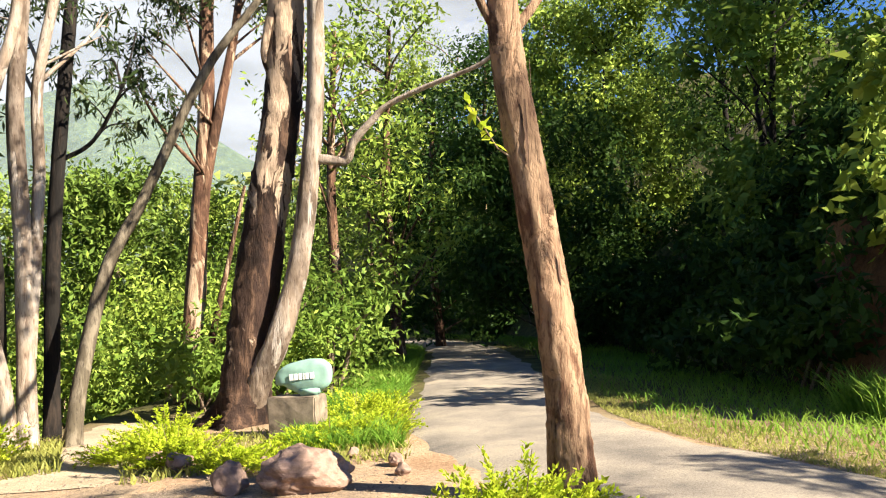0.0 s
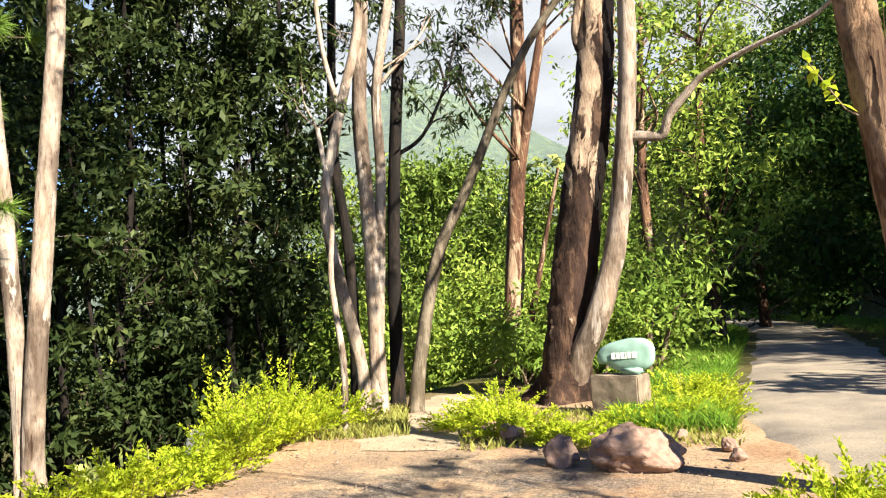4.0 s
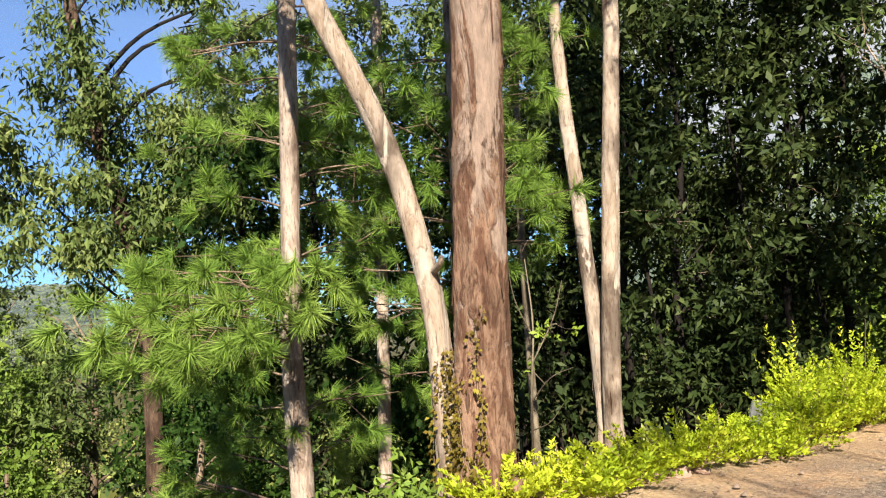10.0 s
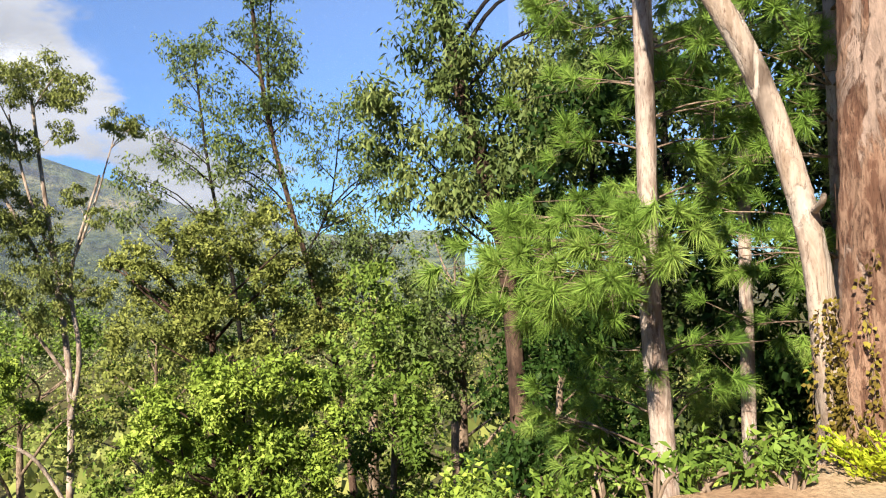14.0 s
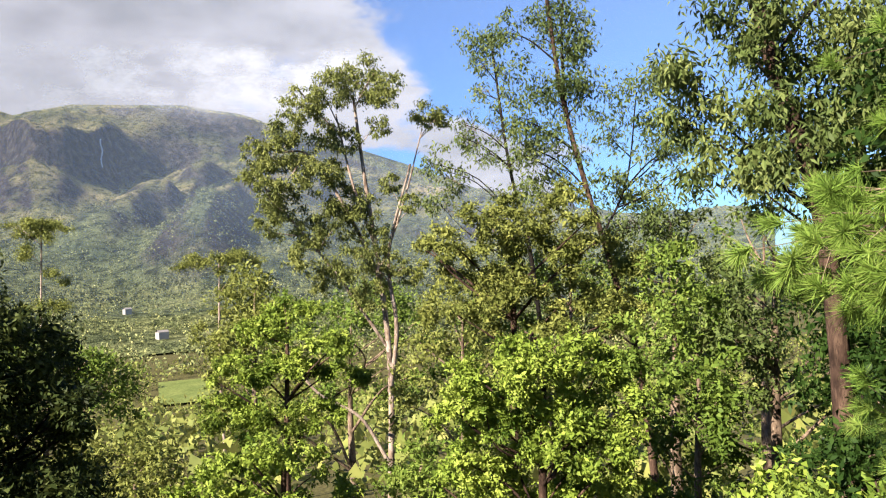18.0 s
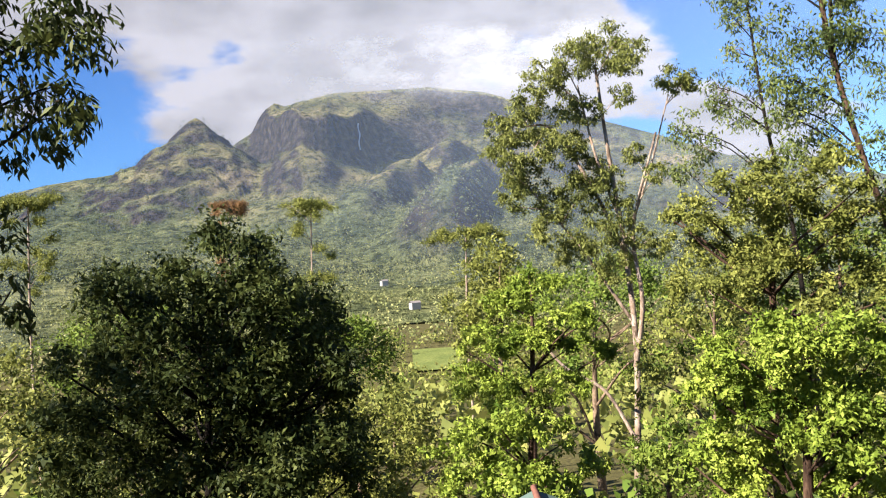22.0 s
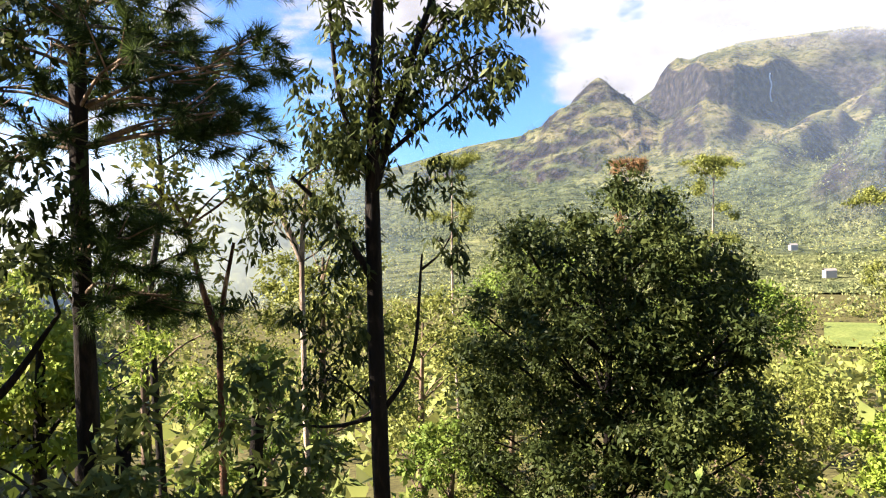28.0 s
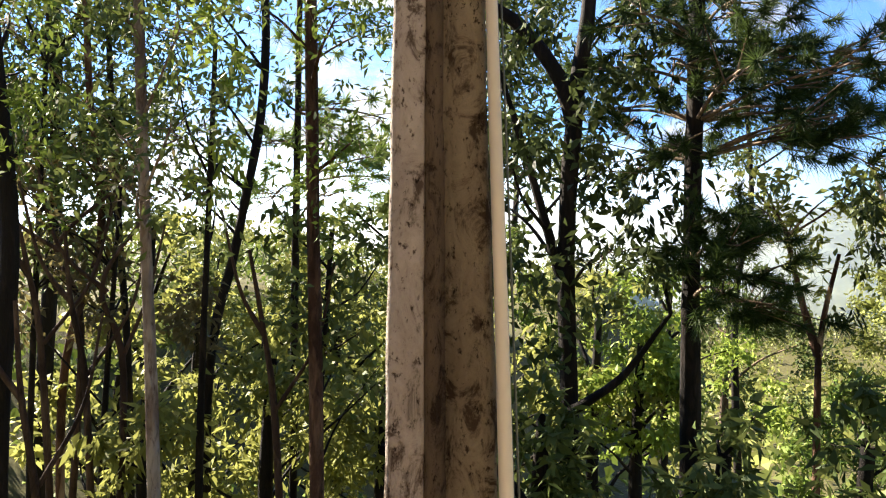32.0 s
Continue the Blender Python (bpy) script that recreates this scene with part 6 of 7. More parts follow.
lobed_tree("rounded_bush", "big rounded light green bush on the slope", 100.3, 17, [(100.2, -7.4, 0.95), (103.2, -8.2, 0.9), (97.4, -8.6, 0.9), (105.4, -10.6, 0.8), (95.4, -11.4, 0.8), (100.6, -10.8, 1.15), (103.4, -13.0, 1.0), (98.0, -13.2, 1.05), (101.0, -16.0, 1.1), (105.4, -15.4, 0.9), (95.6, -16.0, 0.9), (98.0, -18.5, 1.0), (103.5, -18.5, 1.0)], (0.11, 0.046), M_LIGHT, 84, 700, each=20)
lobed_tree("bright_green_tree", "bright green layered tree below the tall eucalypt", 118.5, 30, [(117.8, -3.4, 1.1), (120.0, -4.6, 1.0), (116.2, -5.6, 1.1), (121.6, -7.0, 1.1), (118.8, -7.4, 1.3), (114.6, -8.0, 0.9), (123.0, -10.0, 1.2), (120.0, -10.8, 1.3), (116.6, -10.2, 1.0)], (0.155, 0.062), M_LIGHT, 60, 701, flat=0.6)
lobed_tree("bright_green_tree", "low bright green tree on the slope", 119.0, 18, [(123.6, -13.4, 0.75), (121.0, -12.4, 0.8), (118.2, -13.4, 0.8), (122.6, -16.2, 0.9), (119.4, -16.4, 0.9), (116.2, -15.8, 0.75), (120.8, -19.2, 0.9), (117.2, -19.0, 0.85)], (0.12, 0.048), M_LIGHT, 62, 702, flat=0.65)
lobed_tree("olive_tree", "olive green leafy tree on the slope", 102, 26, [(98.0, 2.4, 1.2), (101.5, 2.0, 1.3), (104.8, 1.2, 1.3), (107.2, -0.8, 1.2), (95.8, -0.6, 1.3), (99.6, -1.2, 1.5), (103.2, -1.6, 1.5), (106.0, -4.0, 1.3), (94.6, -3.6, 1.3), (101, -4.4, 1.5), (97.4, -4.6, 1.4)], (0.15, 0.052), M_OLIVE, 46, 706, flat=0.9)
mound("dark_round_tree", "large dark dense tree in front of the valley", (130.6, 152.4), 20, (-24, 3.0), 270, (0.6, 1.1), (0.15, 0.06), M_ROUND, 24, 703, bark=B_DARK, taper=0.36)
for k, (az, d, top, wide, mat) in enumerate([(134.1, 120, 4.2, 1.9, M_OLIVE), (152.4, 110, 5.2, 2.0, M_OLIVE), (139.8, 130, 4.4, 1.0, M_RUST), (123.0, 100, 1.6, 2.6, M_OLIVE)]):
    ut = EYE + d * math.tan(radians(top))
    tree("umbrella_tree", "thin pale tree with a flat crown far down the slope", [P(az, d, ground_at(az, d) - 0.5), P(az + 0.2, d, (ut + ground_at(az, d)) / 2), P(az - 0.1, d, ut - 1.2)], 0.24, 0.1, B_PALE,
         heap(R(704 + k), (az - wide, az + wide), (d - 2, d + 2), (top - 1.1, top - 0.3), 14, (0.9, 1.5), 0.5) + heap(R(714 + k), (az - wide * 0.7, az + wide * 0.7), (d - 2, d + 2), (top - 7, top - 1.2), 12, (0.7, 1.3)), (0.32, 0.12), mat, 19, 704 + k, "umbrella trees", sides=6, twigs=False, limb_every=2)
# the M_BANK ones are coloured dark for the shade under the pines
for k, (a0, a1, d, e0, e1, mat) in enumerate([(76, 86, 15, -22, -9, M_BANK), (86, 93.5, 21, -18, -5, M_SHRUB), (73, 83, 14, -22, -2, M_BANK), (85, 97, 32, -8, 6, M_EUC), (79, 90, 24, -12, 4, M_EUC), (86, 96, 24, -16, 2, M_SHRUB), (100, 112, 36, -15, 0, M_OLIVE), (106, 113, 24, -22, -11, M_SHRUB),
                                              (117.5, 124, 46, -10, 1.5, M_OLIVE), (124, 134, 34, -18, -9.5, M_OLIVE), (127, 136, 26, -24, -9, M_OLIVE), (128, 140, 60, -9, -2, M_SHRUB), (144, 153, 30, -20, -7, M_OLIVE), (150, 160, 34, -15, -3, M_OLIVE), (148, 158, 22, -24, -12, M_SHRUB), (156, 168, 28, -14, 3, M_OLIVE), (160, 172, 19, -20, -7, M_SHRUB), (168, 180, 30, -12, 4, M_EUC), (140, 152, 60, -8, -1, M_SHRUB), (106, 122, 70, -9, 0, M_SHRUB), (90, 106, 60, -6, 2, M_SHRUB), (78, 92, 45, -8, 4, M_SHRUB)]):
    mound("slope_shrub", "sunlit olive green scrub on the slope" if mat is M_OLIVE else "leafy green scrub on the slope", (a0, a1), d, (e0, e1), 40, (0.028 * d, 0.05 * d), (0.07 + 0.0042 * d, 0.028 + 0.0017 * d), mat, 290 / d if d < 30 else 180 / d, 730 + k, "slope scrub", bark=B_TWIG)
for k, (az, d, h) in enumerate([(82.4, 11, 1.5), (86.0, 10, 1.2), (69.0, 8.5, 1.0), (120, 15, 1.6)]):
    bush("broadleaf_sapling", "young sapling with broad bright leaves", P(az, d, EYE - d * math.tan(radians(17)) - 0.4), 0.5, h, (0.11, 0.055), M_LIGHT, 70, 760 + k, "saplings", lumps=6, stems=4, rise=0.4)

# weeds and seedlings on the lip of the slope
for k, (az, d, h) in enumerate([(63.5, 5.9, 0.5), (66.2, 6.1, 0.9), (69.0, 5.9, 0.55), (72.5, 5.8, 0.6), (75.5, 6.0, 0.8), (79.0, 5.9, 0.55), (83.0, 6.2, 0.7), (87.0, 6.4, 0.6)]):
    bush("slope_weed", "leggy green weed on the lip of the slope", rooted(az, d), 0.34, h, (0.09, 0.028), M_LUSH if k % 2 else M_SHRUB, 120, 900 + k, "slope weeds", "weed", lumps=5, stems=5, rise=0.2)

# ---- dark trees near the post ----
# silhouette against the sky: bark and leaves are coloured near black
tree("dark_slender_tree", "slender tree coloured as a dark silhouette, sparse hanging leaves against the sky", [P(158.1, 9, -5), P(158.07, 9, -1.5), P(158.0, 9, 1.5), P(157.5, 9, 2.9), P(157.1, 9, 4.0), P(156.8, 9, 6.5)], 0.1, 0.06, B_DARK,
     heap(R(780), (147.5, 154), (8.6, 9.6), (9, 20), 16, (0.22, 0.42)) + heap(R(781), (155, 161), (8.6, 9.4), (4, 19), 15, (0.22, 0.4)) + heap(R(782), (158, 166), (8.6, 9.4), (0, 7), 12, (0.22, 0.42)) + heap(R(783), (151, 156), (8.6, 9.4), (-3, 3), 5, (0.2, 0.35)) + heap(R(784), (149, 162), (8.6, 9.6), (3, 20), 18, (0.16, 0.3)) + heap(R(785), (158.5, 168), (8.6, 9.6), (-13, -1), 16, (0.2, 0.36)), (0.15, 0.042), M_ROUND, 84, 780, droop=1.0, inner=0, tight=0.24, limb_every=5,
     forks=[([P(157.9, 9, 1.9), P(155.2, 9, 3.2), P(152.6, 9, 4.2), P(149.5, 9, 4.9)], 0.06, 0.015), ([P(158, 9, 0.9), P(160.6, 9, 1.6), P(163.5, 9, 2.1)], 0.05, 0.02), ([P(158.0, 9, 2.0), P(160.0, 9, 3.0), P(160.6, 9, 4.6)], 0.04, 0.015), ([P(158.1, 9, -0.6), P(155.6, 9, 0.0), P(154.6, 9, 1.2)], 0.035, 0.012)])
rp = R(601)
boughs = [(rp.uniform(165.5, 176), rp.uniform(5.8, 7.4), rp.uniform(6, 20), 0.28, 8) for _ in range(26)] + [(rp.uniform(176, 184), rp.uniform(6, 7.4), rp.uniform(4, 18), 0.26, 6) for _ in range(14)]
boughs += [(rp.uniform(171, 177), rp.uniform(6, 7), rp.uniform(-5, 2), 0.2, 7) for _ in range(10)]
pine("pine with drooping needles, coloured dark for the shade it stands in", [P(177.1, 6.6, -3), P(176.9, 6.6, 0.3), P(176.8, 6.6, 1.4), P(176.4, 6.6, 3.4), P(176.2, 6.6, 6)], 0.085, 0.055, B_DARK, boughs, 150, 603, M_NEEDLEDARK, 0.17, thick=0.0036)
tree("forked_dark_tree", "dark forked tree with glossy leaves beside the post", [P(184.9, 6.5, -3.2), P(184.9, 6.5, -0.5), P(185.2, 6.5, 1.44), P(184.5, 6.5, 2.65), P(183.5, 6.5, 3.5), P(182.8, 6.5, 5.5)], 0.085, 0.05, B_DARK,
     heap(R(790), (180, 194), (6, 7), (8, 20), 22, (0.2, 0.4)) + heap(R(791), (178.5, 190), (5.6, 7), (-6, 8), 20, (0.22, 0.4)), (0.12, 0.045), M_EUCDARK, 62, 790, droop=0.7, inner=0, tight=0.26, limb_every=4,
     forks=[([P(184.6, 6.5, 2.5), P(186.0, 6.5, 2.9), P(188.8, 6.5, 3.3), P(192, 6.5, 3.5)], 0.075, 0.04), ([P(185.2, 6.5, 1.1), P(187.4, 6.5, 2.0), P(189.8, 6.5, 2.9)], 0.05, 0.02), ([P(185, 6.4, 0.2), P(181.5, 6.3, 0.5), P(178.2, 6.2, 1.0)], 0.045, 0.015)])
tree("pale_forked_tree", "bare pale forked tree among the scrub", [P(163.4, 14, -6), P(163.3, 14, -0.5), P(163.0, 14, 1.6), P(162.2, 14, 2.6)], 0.06, 0.03, B_PALE, heap(R(795), (160, 168), (13.5, 14.5), (-1, 7), 10, (0.35, 0.6)), (0.09, 0.03), M_OLIVE, 50, 795,
     forks=[([P(163.2, 14, 1.0), P(164.6, 14, 1.9), P(165.5, 14, 2.7)], 0.06, 0.03)])
tree("bare_forked_shrub", "reddish bare forked stem among the scrub", [P(169.0, 9.5, -4), P(168.9, 9.5, -0.4), P(168.6, 9.5, 0.6), P(167.6, 9.5, 1.4)], 0.05, 0.02, B_RED, heap(R(796), (166, 173), (9, 10), (-2, 4), 10, (0.25, 0.5)), (0.12, 0.04), M_OLIVE, 36, 796,
     forks=[([P(168.8, 9.5, 0.3), P(169.8, 9.5, 0.9), P(170.8, 9.5, 1.7)], 0.05, 0.02)])
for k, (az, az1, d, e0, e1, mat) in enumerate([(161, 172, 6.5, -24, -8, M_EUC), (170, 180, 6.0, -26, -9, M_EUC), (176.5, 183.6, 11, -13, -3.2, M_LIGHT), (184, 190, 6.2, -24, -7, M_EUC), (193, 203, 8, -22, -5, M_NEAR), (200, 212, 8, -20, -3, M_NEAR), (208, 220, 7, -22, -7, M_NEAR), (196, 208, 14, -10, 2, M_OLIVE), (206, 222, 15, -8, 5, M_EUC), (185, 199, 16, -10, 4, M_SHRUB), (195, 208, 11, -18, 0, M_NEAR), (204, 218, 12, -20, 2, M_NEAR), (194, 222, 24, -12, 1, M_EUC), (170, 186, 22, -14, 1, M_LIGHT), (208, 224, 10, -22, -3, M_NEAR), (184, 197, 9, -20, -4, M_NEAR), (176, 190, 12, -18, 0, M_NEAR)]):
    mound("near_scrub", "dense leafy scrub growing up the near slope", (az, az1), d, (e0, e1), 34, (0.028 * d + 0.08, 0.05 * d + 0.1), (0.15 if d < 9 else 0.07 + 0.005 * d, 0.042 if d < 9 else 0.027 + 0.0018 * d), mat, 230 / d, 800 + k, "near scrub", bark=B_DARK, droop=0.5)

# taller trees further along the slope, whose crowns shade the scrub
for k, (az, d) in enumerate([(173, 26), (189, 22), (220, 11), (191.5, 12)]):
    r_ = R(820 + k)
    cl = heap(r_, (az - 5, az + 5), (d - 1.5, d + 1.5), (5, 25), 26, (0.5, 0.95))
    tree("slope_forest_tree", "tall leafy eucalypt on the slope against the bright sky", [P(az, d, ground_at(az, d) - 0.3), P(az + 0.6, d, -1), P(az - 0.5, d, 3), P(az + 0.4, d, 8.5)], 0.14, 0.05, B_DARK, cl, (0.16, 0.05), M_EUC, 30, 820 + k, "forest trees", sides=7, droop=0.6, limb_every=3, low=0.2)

lobed_tree("slope_forest_tree", "leafy eucalypt whose sunlit top rises from the slope", 194.5, 15, [(191.5, 5.5, 0.6), (194.2, 6.6, 0.65), (197.0, 5.8, 0.6), (192.6, 2.4, 0.8), (196.0, 2.2, 0.8), (198.8, 1.4, 0.7), (190.4, -1.0, 0.8), (194.2, -1.8, 0.9), (197.6, -2.4, 0.8)], (0.16, 0.055), M_EUC, 30, 818, "forest trees", bark=B_DARK)
fb = thing("fallen_branch", P(193, 5.6, -0.2), "dark crooked fallen branch lying across the scrub", "branch")
limb("bough", [P(198, 5.4, EYE - 1.4), P(196.4, 5.5, EYE - 1.33), P(193.5, 5.6, EYE - 1.42), P(190, 5.7, EYE - 1.62), P(187.4, 5.8, EYE - 1.95)], 0.05, 0.03, B_DARK, fb, 79)
limb("side_branch", [P(195, 5.55, EYE - 1.36), P(193.6, 5.5, EYE - 1.15), P(192.4, 5.5, EYE - 1.0)], 0.022, 0.008, B_DARK, fb, 80)
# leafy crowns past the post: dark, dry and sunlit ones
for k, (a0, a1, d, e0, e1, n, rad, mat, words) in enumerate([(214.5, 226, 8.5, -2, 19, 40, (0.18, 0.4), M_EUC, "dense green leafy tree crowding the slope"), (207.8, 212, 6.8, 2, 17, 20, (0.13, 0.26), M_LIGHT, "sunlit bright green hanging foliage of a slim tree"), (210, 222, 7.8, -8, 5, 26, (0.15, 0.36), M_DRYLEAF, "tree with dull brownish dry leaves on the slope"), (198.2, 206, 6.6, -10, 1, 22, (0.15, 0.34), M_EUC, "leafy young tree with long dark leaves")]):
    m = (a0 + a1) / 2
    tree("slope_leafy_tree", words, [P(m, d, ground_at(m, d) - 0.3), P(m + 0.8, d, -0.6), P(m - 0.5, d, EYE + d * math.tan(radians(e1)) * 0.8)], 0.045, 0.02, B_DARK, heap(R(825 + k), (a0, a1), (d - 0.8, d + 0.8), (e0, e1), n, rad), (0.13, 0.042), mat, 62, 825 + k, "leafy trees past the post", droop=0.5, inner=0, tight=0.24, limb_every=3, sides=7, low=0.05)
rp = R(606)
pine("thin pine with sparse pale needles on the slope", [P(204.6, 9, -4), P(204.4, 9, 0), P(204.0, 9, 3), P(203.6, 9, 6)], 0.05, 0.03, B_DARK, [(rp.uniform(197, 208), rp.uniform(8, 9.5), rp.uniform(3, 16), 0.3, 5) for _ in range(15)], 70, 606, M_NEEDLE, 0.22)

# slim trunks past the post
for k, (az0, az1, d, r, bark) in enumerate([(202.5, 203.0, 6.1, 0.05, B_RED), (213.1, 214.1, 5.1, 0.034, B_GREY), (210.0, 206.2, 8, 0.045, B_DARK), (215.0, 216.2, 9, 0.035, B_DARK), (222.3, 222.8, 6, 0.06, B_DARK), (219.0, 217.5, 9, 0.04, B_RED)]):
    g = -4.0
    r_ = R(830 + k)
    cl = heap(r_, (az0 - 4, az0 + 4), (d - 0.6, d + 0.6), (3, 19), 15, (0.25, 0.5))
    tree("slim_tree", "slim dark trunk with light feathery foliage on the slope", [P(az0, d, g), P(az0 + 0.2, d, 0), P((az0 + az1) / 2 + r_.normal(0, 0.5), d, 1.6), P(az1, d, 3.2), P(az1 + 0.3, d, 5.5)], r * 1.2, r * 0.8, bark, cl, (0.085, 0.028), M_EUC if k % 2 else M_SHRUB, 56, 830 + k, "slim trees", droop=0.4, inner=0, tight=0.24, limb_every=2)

# tangle of dark bare stems among the scrub
for k in range(6):
    r_ = R(860 + k)
    az, d = r_.uniform(198, 223), r_.uniform(5, 8)
    z1 = EYE + d * math.tan(radians(r_.uniform(-4, 5)))
    lean = r_.normal(0, 3.5)
    tree("leafless_shrub", "crooked dark leafless shrub tangled in the scrub", [P(az, d, ground_at(az, d) - 0.2), P(az + lean * 0.3, d, z1 - 1.3), P(az + lean * 0.2 + 1, d, z1 - 0.6), P(az + lean, d, z1)], 0.034, 0.014, B_BROWN, [], (0.1, 0.03), M_EUC, 1, 860 + k, "leafless shrubs", sides=7, category="shrub",
         forks=[([P(az + lean * 0.25, d, z1 - 1.2), P(az - 2.2, d, z1 - 0.7), P(az - 3.4, d, z1 - 0.1)], 0.018, 0.008), ([P(az + lean * 0.25 + 0.8, d, z1 - 0.65), P(az + 3.0, d, z1 - 0.3), P(az + 4.2, d, z1 + 0.3)], 0.022, 0.008)])

# ---- concrete post with a pipe ----
def post_mat(name, tone):
    """Old concrete: grey-brown, blotched dark with lichen and damp, pitted."""
    m, n, l, b = material(name, 0.92, 0.15)
    big, mid, fine = noise_tex(n, l, 7, 6, 0.6, (1, 1, 0.45)), noise_tex(n, l, 46, 7, 0.72, (1, 1, 0.6), "Object", 0.6), noise_tex(n, l, 190, 4, 0.7, (1, 1, 0.6))
    base = ramp(n, [(p, tuple(c * t for c, t in zip(col, tone))) for p, col in ((0.3, (0.22, 0.19, 0.16)), (0.5, (0.33, 0.292, 0.25)), (0.7, (0.46, 0.415, 0.37)))])
    l.new(big, base.inputs["Fac"])
    blot = ramp(n, [(0.39, (0.22, 0.18, 0.15)), (0.48, (0.88, 0.87, 0.86)), (0.62, (1.08, 1.08, 1.08))])
    l.new(mid, blot.inputs["Fac"])
    pits = ramp(n, [(0.33, (0.15, 0.12, 0.1)), (0.42, (1, 1, 1))])
    l.new(fine, pits.inputs["Fac"])
    c = mix_col(n, l, 1.0, base.outputs[0], blot.outputs[0], "MULTIPLY")
    l.new(mix_col(n, l, 1.0, c, pits.outputs[0], "MULTIPLY"), b.inputs["Base Color"])
    s = n.new("ShaderNodeMath")
    s.operation = "ADD"
    l.new(mid, s.inputs[0])
    l.new(fine, s.inputs[1])
    add_bump(n, l, b, s.outputs[0], 0.8, 0.004)
    return m


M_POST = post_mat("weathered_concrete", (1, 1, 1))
# the recessed face takes a darker, browner tone of the same concrete
M_RECESS = post_mat("brown_recess_concrete", (0.6, 0.56, 0.44))
M_GROOVE = post_mat("shaded_groove_concrete", (0.3, 0.25, 0.19))
M_PIPE = plain_mat("cream_plastic_pipe", (0.6, 0.55, 0.43), 0.5, 0.15, 5, 0.1)
M_WIRE = plain_mat("dark_cable", (0.1, 0.12, 0.1), 0.5)
pc = P(193.85, 0.835, 0)
post = thing("concrete_post", pc, "weathered grey concrete post with a stepped face and pitted surface", "post")


def prism(name, outline, z0, z1, mat, grow=0.0, label="", rows=40, jag=0.0):
    """An upright bar of the given outline, a little wider at the foot."""
    m, v = len(outline), []
    for i in range(rows + 1):
        f = i / rows
        s = 1 + grow * max(-0.4, min(0.5, EYE - (z0 + (z1 - z0) * f)))
        for x, y in outline:
            p = Vector((x * s, y * s, z0 + (z1 - z0) * f))
            j = jag * noise.noise(p * 31) + jag * 0.6 * noise.noise(p * 9)
            q = pose(pc.x, pc.y, 0, 0, 0, 193.6) @ (p + Vector((j, j, 0)))
            v.append(tuple(q))
    q = [(i * m + k, i * m + (k + 1) % m, (i + 1) * m + (k + 1) % m, (i + 1) * m + k) for i in range(rows) for k in range(m)]
    return attach(name, mesh_arrays(name, v, np.array(q)), mat, post, label)


prism("shaft", [(-0.035, 0.04), (-0.0375, 0.037), (-0.0375, -0.03), (-0.0345, -0.034), (-0.0125, -0.034), (-0.0105, -0.032), (0.002, 0.0), (0.002, 0.04)], -2.5, 2.6, M_POST, 0.62, "", 200, 0.0012)
# near-black sliver paints the shade of the step into the post
prism("groove", [(-0.0112, -0.0345), (0.0032, -0.0115), (0.0022, -0.002), (-0.0116, -0.033)], -2.5, 2.6, M_GROOVE, 0.62, "groove between the faces, the step's shade painted near black", 200, 0.0009)
prism("recessed_face", [(0.0, 0.039), (0.0, -0.012), (0.0355, -0.009), (0.038, -0.005), (0.038, 0.039)], -2.5, 2.6, M_RECESS, 0.62, "darker brown recessed face", 200, 0.0012)
prism("pipe", [(0.0432 + 0.005 * math.cos(a), -0.014 + 0.005 * math.sin(a)) for a in np.linspace(0, 2 * math.pi, 14, endpoint=False)], -2.5, 2.6, M_PIPE, 0.62, "cream plastic conduit fixed to the post", 40, 0.0006)
for dx, dy in ((0.0525, 0.0), (0.0495, 0.012)):
    prism("cable", [(dx + 0.0009 * math.cos(a), dy + 0.0009 * math.sin(a)) for a in np.linspace(0, 2 * math.pi, 6, endpoint=False)], -2.5, 2.6, M_WIRE, 0.62, "thin grey-green cable along the post", 40, 0.0008)

# ---- vine on the thick trunk ----
def vine(label, az, d, r, z0, z1, n, seed, mat):
    """A climber: thin stems winding up a trunk with small leaves."""
    rng = np.random.default_rng(seed)
    c = P(az, d, 0)
    t = thing("climbing_vine", P(az, d, z0), label, "vine")
    toward = math.atan2(-c.y, -c.x)
    pts, outs = [], []
    for k in range(n):
        a0, z = toward + rng.uniform(-1.5, 0.4), z0
        line = []
        top = rng.uniform(z0 + 0.4, z1)
        while z < top:
            line.append(Vector((c.x + math.cos(a0) * r * 1.06, c.y + math.sin(a0) * r * 1.06, z)))
            for _ in range(4):
                pts.append(np.array(tuple(line[-1])) + rng.normal(0, 0.025, 3))
                outs.append((math.cos(a0), math.sin(a0), 0.2))
            z += 0.06
            a0 += rng.normal(0, 0.09)
        if len(line) > 2:
            v, q = tube(line, 0.006, 0.003, 4, 0.1, 0, seed)
            attach("vine_stem", mesh_arrays("vine_stem", v, q), B_TWIG, t)
    v, q = leaf_quads(rng, np.array(pts), np.array(outs), 0.05, 0.035, 0.5, 0.5)
    attach("vine_leaf", mesh_arrays("vine_leaf", v, q), mat, t, "small yellowing vine leaves", "stuff")


M_VINE = leaf_mat("yellowing_vine_leaves", (0.07, 0.05, 0.015), (0.2, 0.15, 0.03), (0.4, 0.34, 0.06), 0.3, 2.0)
vine("yellowing climber on the thick peeling trunk", 58.3, 6.7, 0.25, 0.1, 1.7, 7, 850, M_VINE)
vine("dry climber at the foot of the leaning pale trunk", 61.0, 6.8, 0.12, 0.1, 1.3, 5, 851, M_VINE)

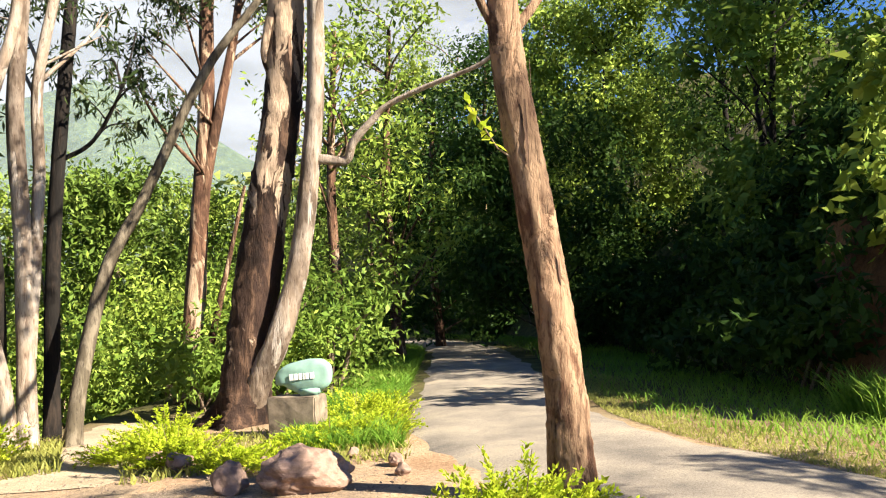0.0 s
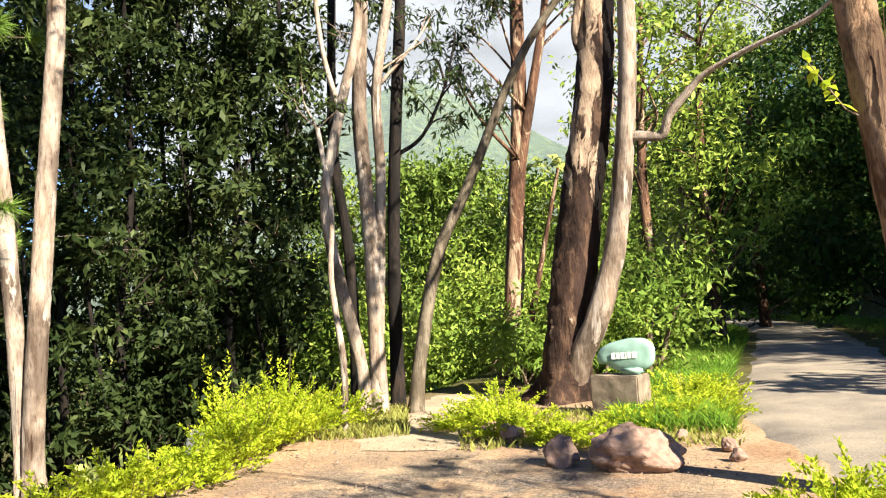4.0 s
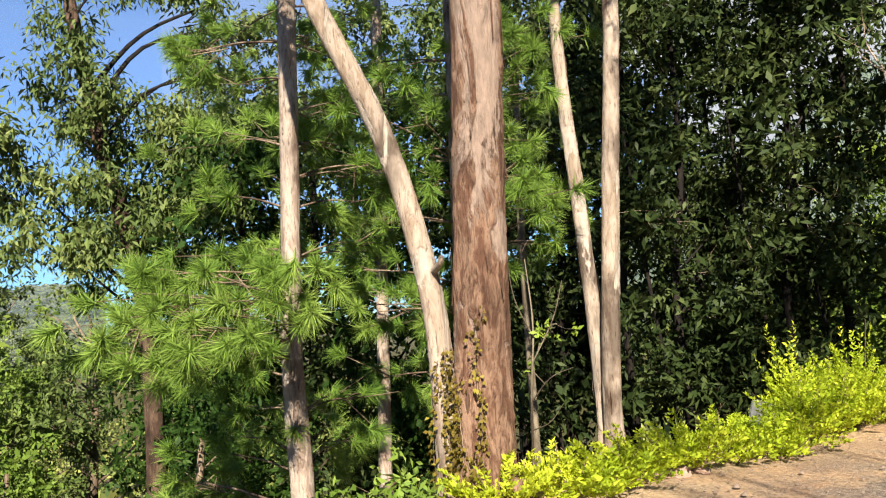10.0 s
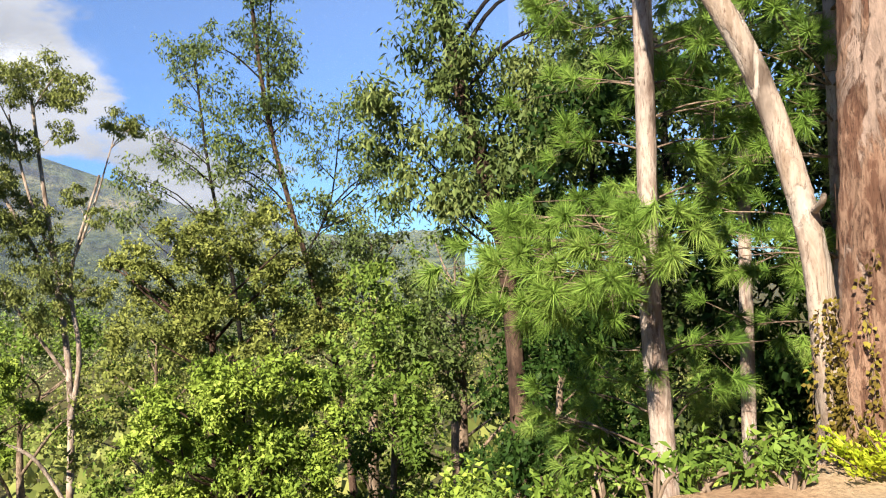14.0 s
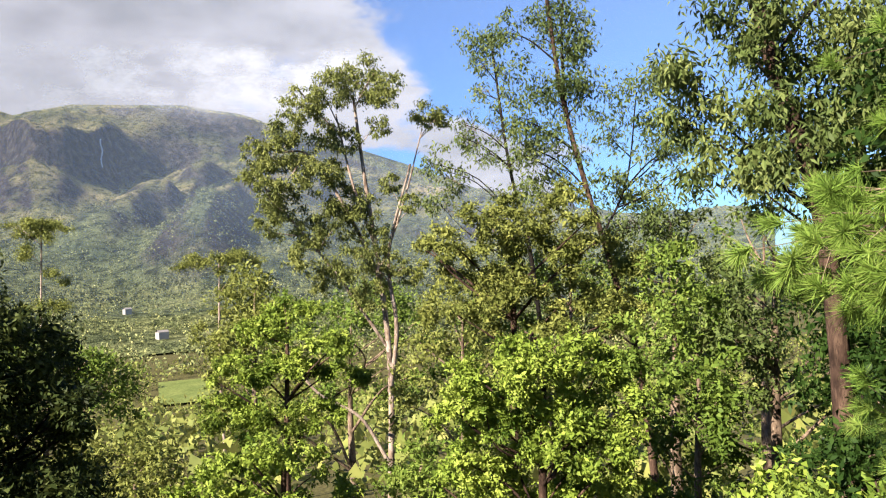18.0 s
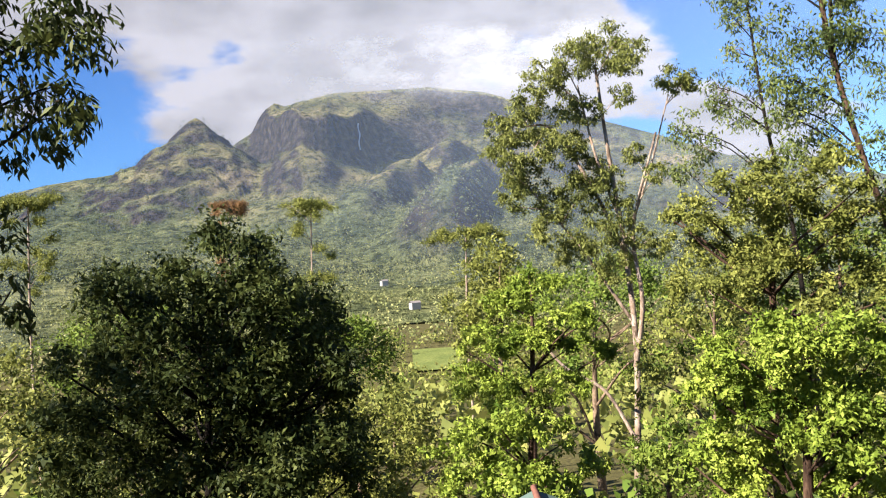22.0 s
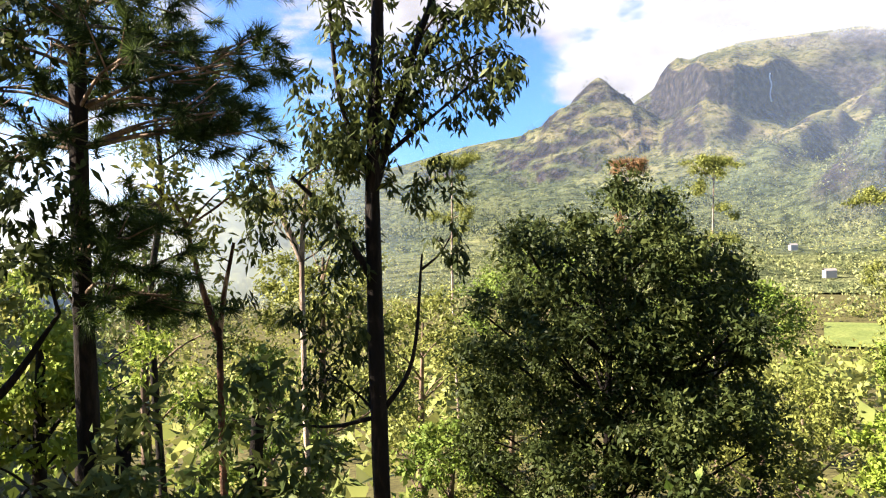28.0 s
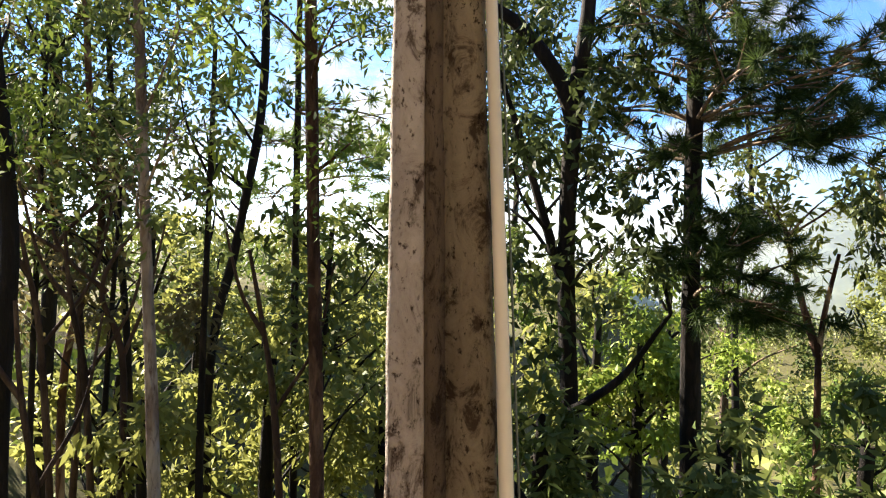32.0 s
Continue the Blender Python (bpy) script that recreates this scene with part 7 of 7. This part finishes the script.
# ---- green roof below the slope ----
rc = P(118.9, 14, 0)
az_apex = EYE - 14 * math.tan(radians(17.15))
roof = thing("hut_roof", (rc.x, rc.y, az_apex - 1.3), "green painted sheet roof of a hut with brown ridge tiles", "roof")
M_ROOF = plain_mat("green_roof_sheet", (0.085, 0.135, 0.12), 0.55, 0.2, 5, 0.1)
M_RIDGE = plain_mat("brown_ridge_tile", (0.17, 0.075, 0.055), 0.7, 0.35, 14, 0.3)
apex = Vector((0, 0, 1.3))
corner = [Vector((-2.1, -2.1, 0)), Vector((2.1, -2.1, 0)), Vector((2.1, 2.1, 0)), Vector((-2.1, 2.1, 0))]
turn = Matrix.Translation((rc.x, rc.y, az_apex - 1.3)) @ pose(0, 0, 0, 0, 0, 117.5 + 60)
for k in range(4):
    a, b = corner[k], corner[(k + 1) % 4]
    n, v = 30, []
    for i in range(n + 1):
        e = a.lerp(b, i / n)
        for s in (0.0, 1.0):
            p = e.lerp(apex, s)
            v.append(tuple(turn @ (p + Vector((0, 0, 0.018 * (i % 2) * (1 - s))))))
    q = np.array([(2 * i, 2 * i + 2, 2 * i + 3, 2 * i + 1) for i in range(n)])
    sheet = attach("roof_sheet", mesh_arrays("roof_sheet", v, q), M_ROOF, roof)
    for j in range(7 if k == 0 else 0):
        c0, c1 = a.lerp(apex, j / 7), a.lerp(apex, (j + 1.12) / 7)
        pts = [turn @ (c0 + Vector((0, 0, 0.03))), turn @ (c1 + Vector((0, 0, 0.015)))]
        v2, q2 = tube([pts[0], pts[0].lerp(pts[1], 0.5), pts[1]], 0.065, 0.055, 8, 0.02, 0, j)
        attach("ridge_tile", mesh_arrays("ridge_tile", v2, q2, smooth_faces=True), M_RIDGE, roof, "brown half-round ridge tile")

# ---- small far houses ----
M_HOUSE = plain_mat("white_wall", (0.34, 0.33, 0.3), 0.8, 0.1)
M_HROOF = plain_mat("grey_roof", (0.22, 0.2, 0.19), 0.7, 0.15)
for k, (az, d, w) in enumerate(HOUSES):
    p = P(az, d, hill_height(az, d) - 0.3)
    hs = thing("far_house", p, "small pale house among the valley trees", "house", "far houses")
    bm = box_bm((w, 7, 6.4), 0.05, 1)
    for v in bm.verts:
        v.co = Matrix.Translation(p) @ pose(0, 0, 3.2, 0, 0, az + 25) @ v.co
    part("wall", bm, M_HOUSE, hs)
    rv = [tuple(Matrix.Translation(p) @ pose(0, 0, 6.4, 0, 0, az + 25) @ Vector(c)) for c in ((-w * 0.55, -3.5, 0), (w * 0.55, -3.5, 0), (w * 0.55, 0, 1.6), (-w * 0.55, 0, 1.6), (w * 0.55, 3.5, 0), (-w * 0.55, 3.5, 0))]
    attach("roof", mesh_arrays("roof", rv, np.array([(0, 1, 2, 3), (3, 2, 4, 5)])), M_HROOF, hs)
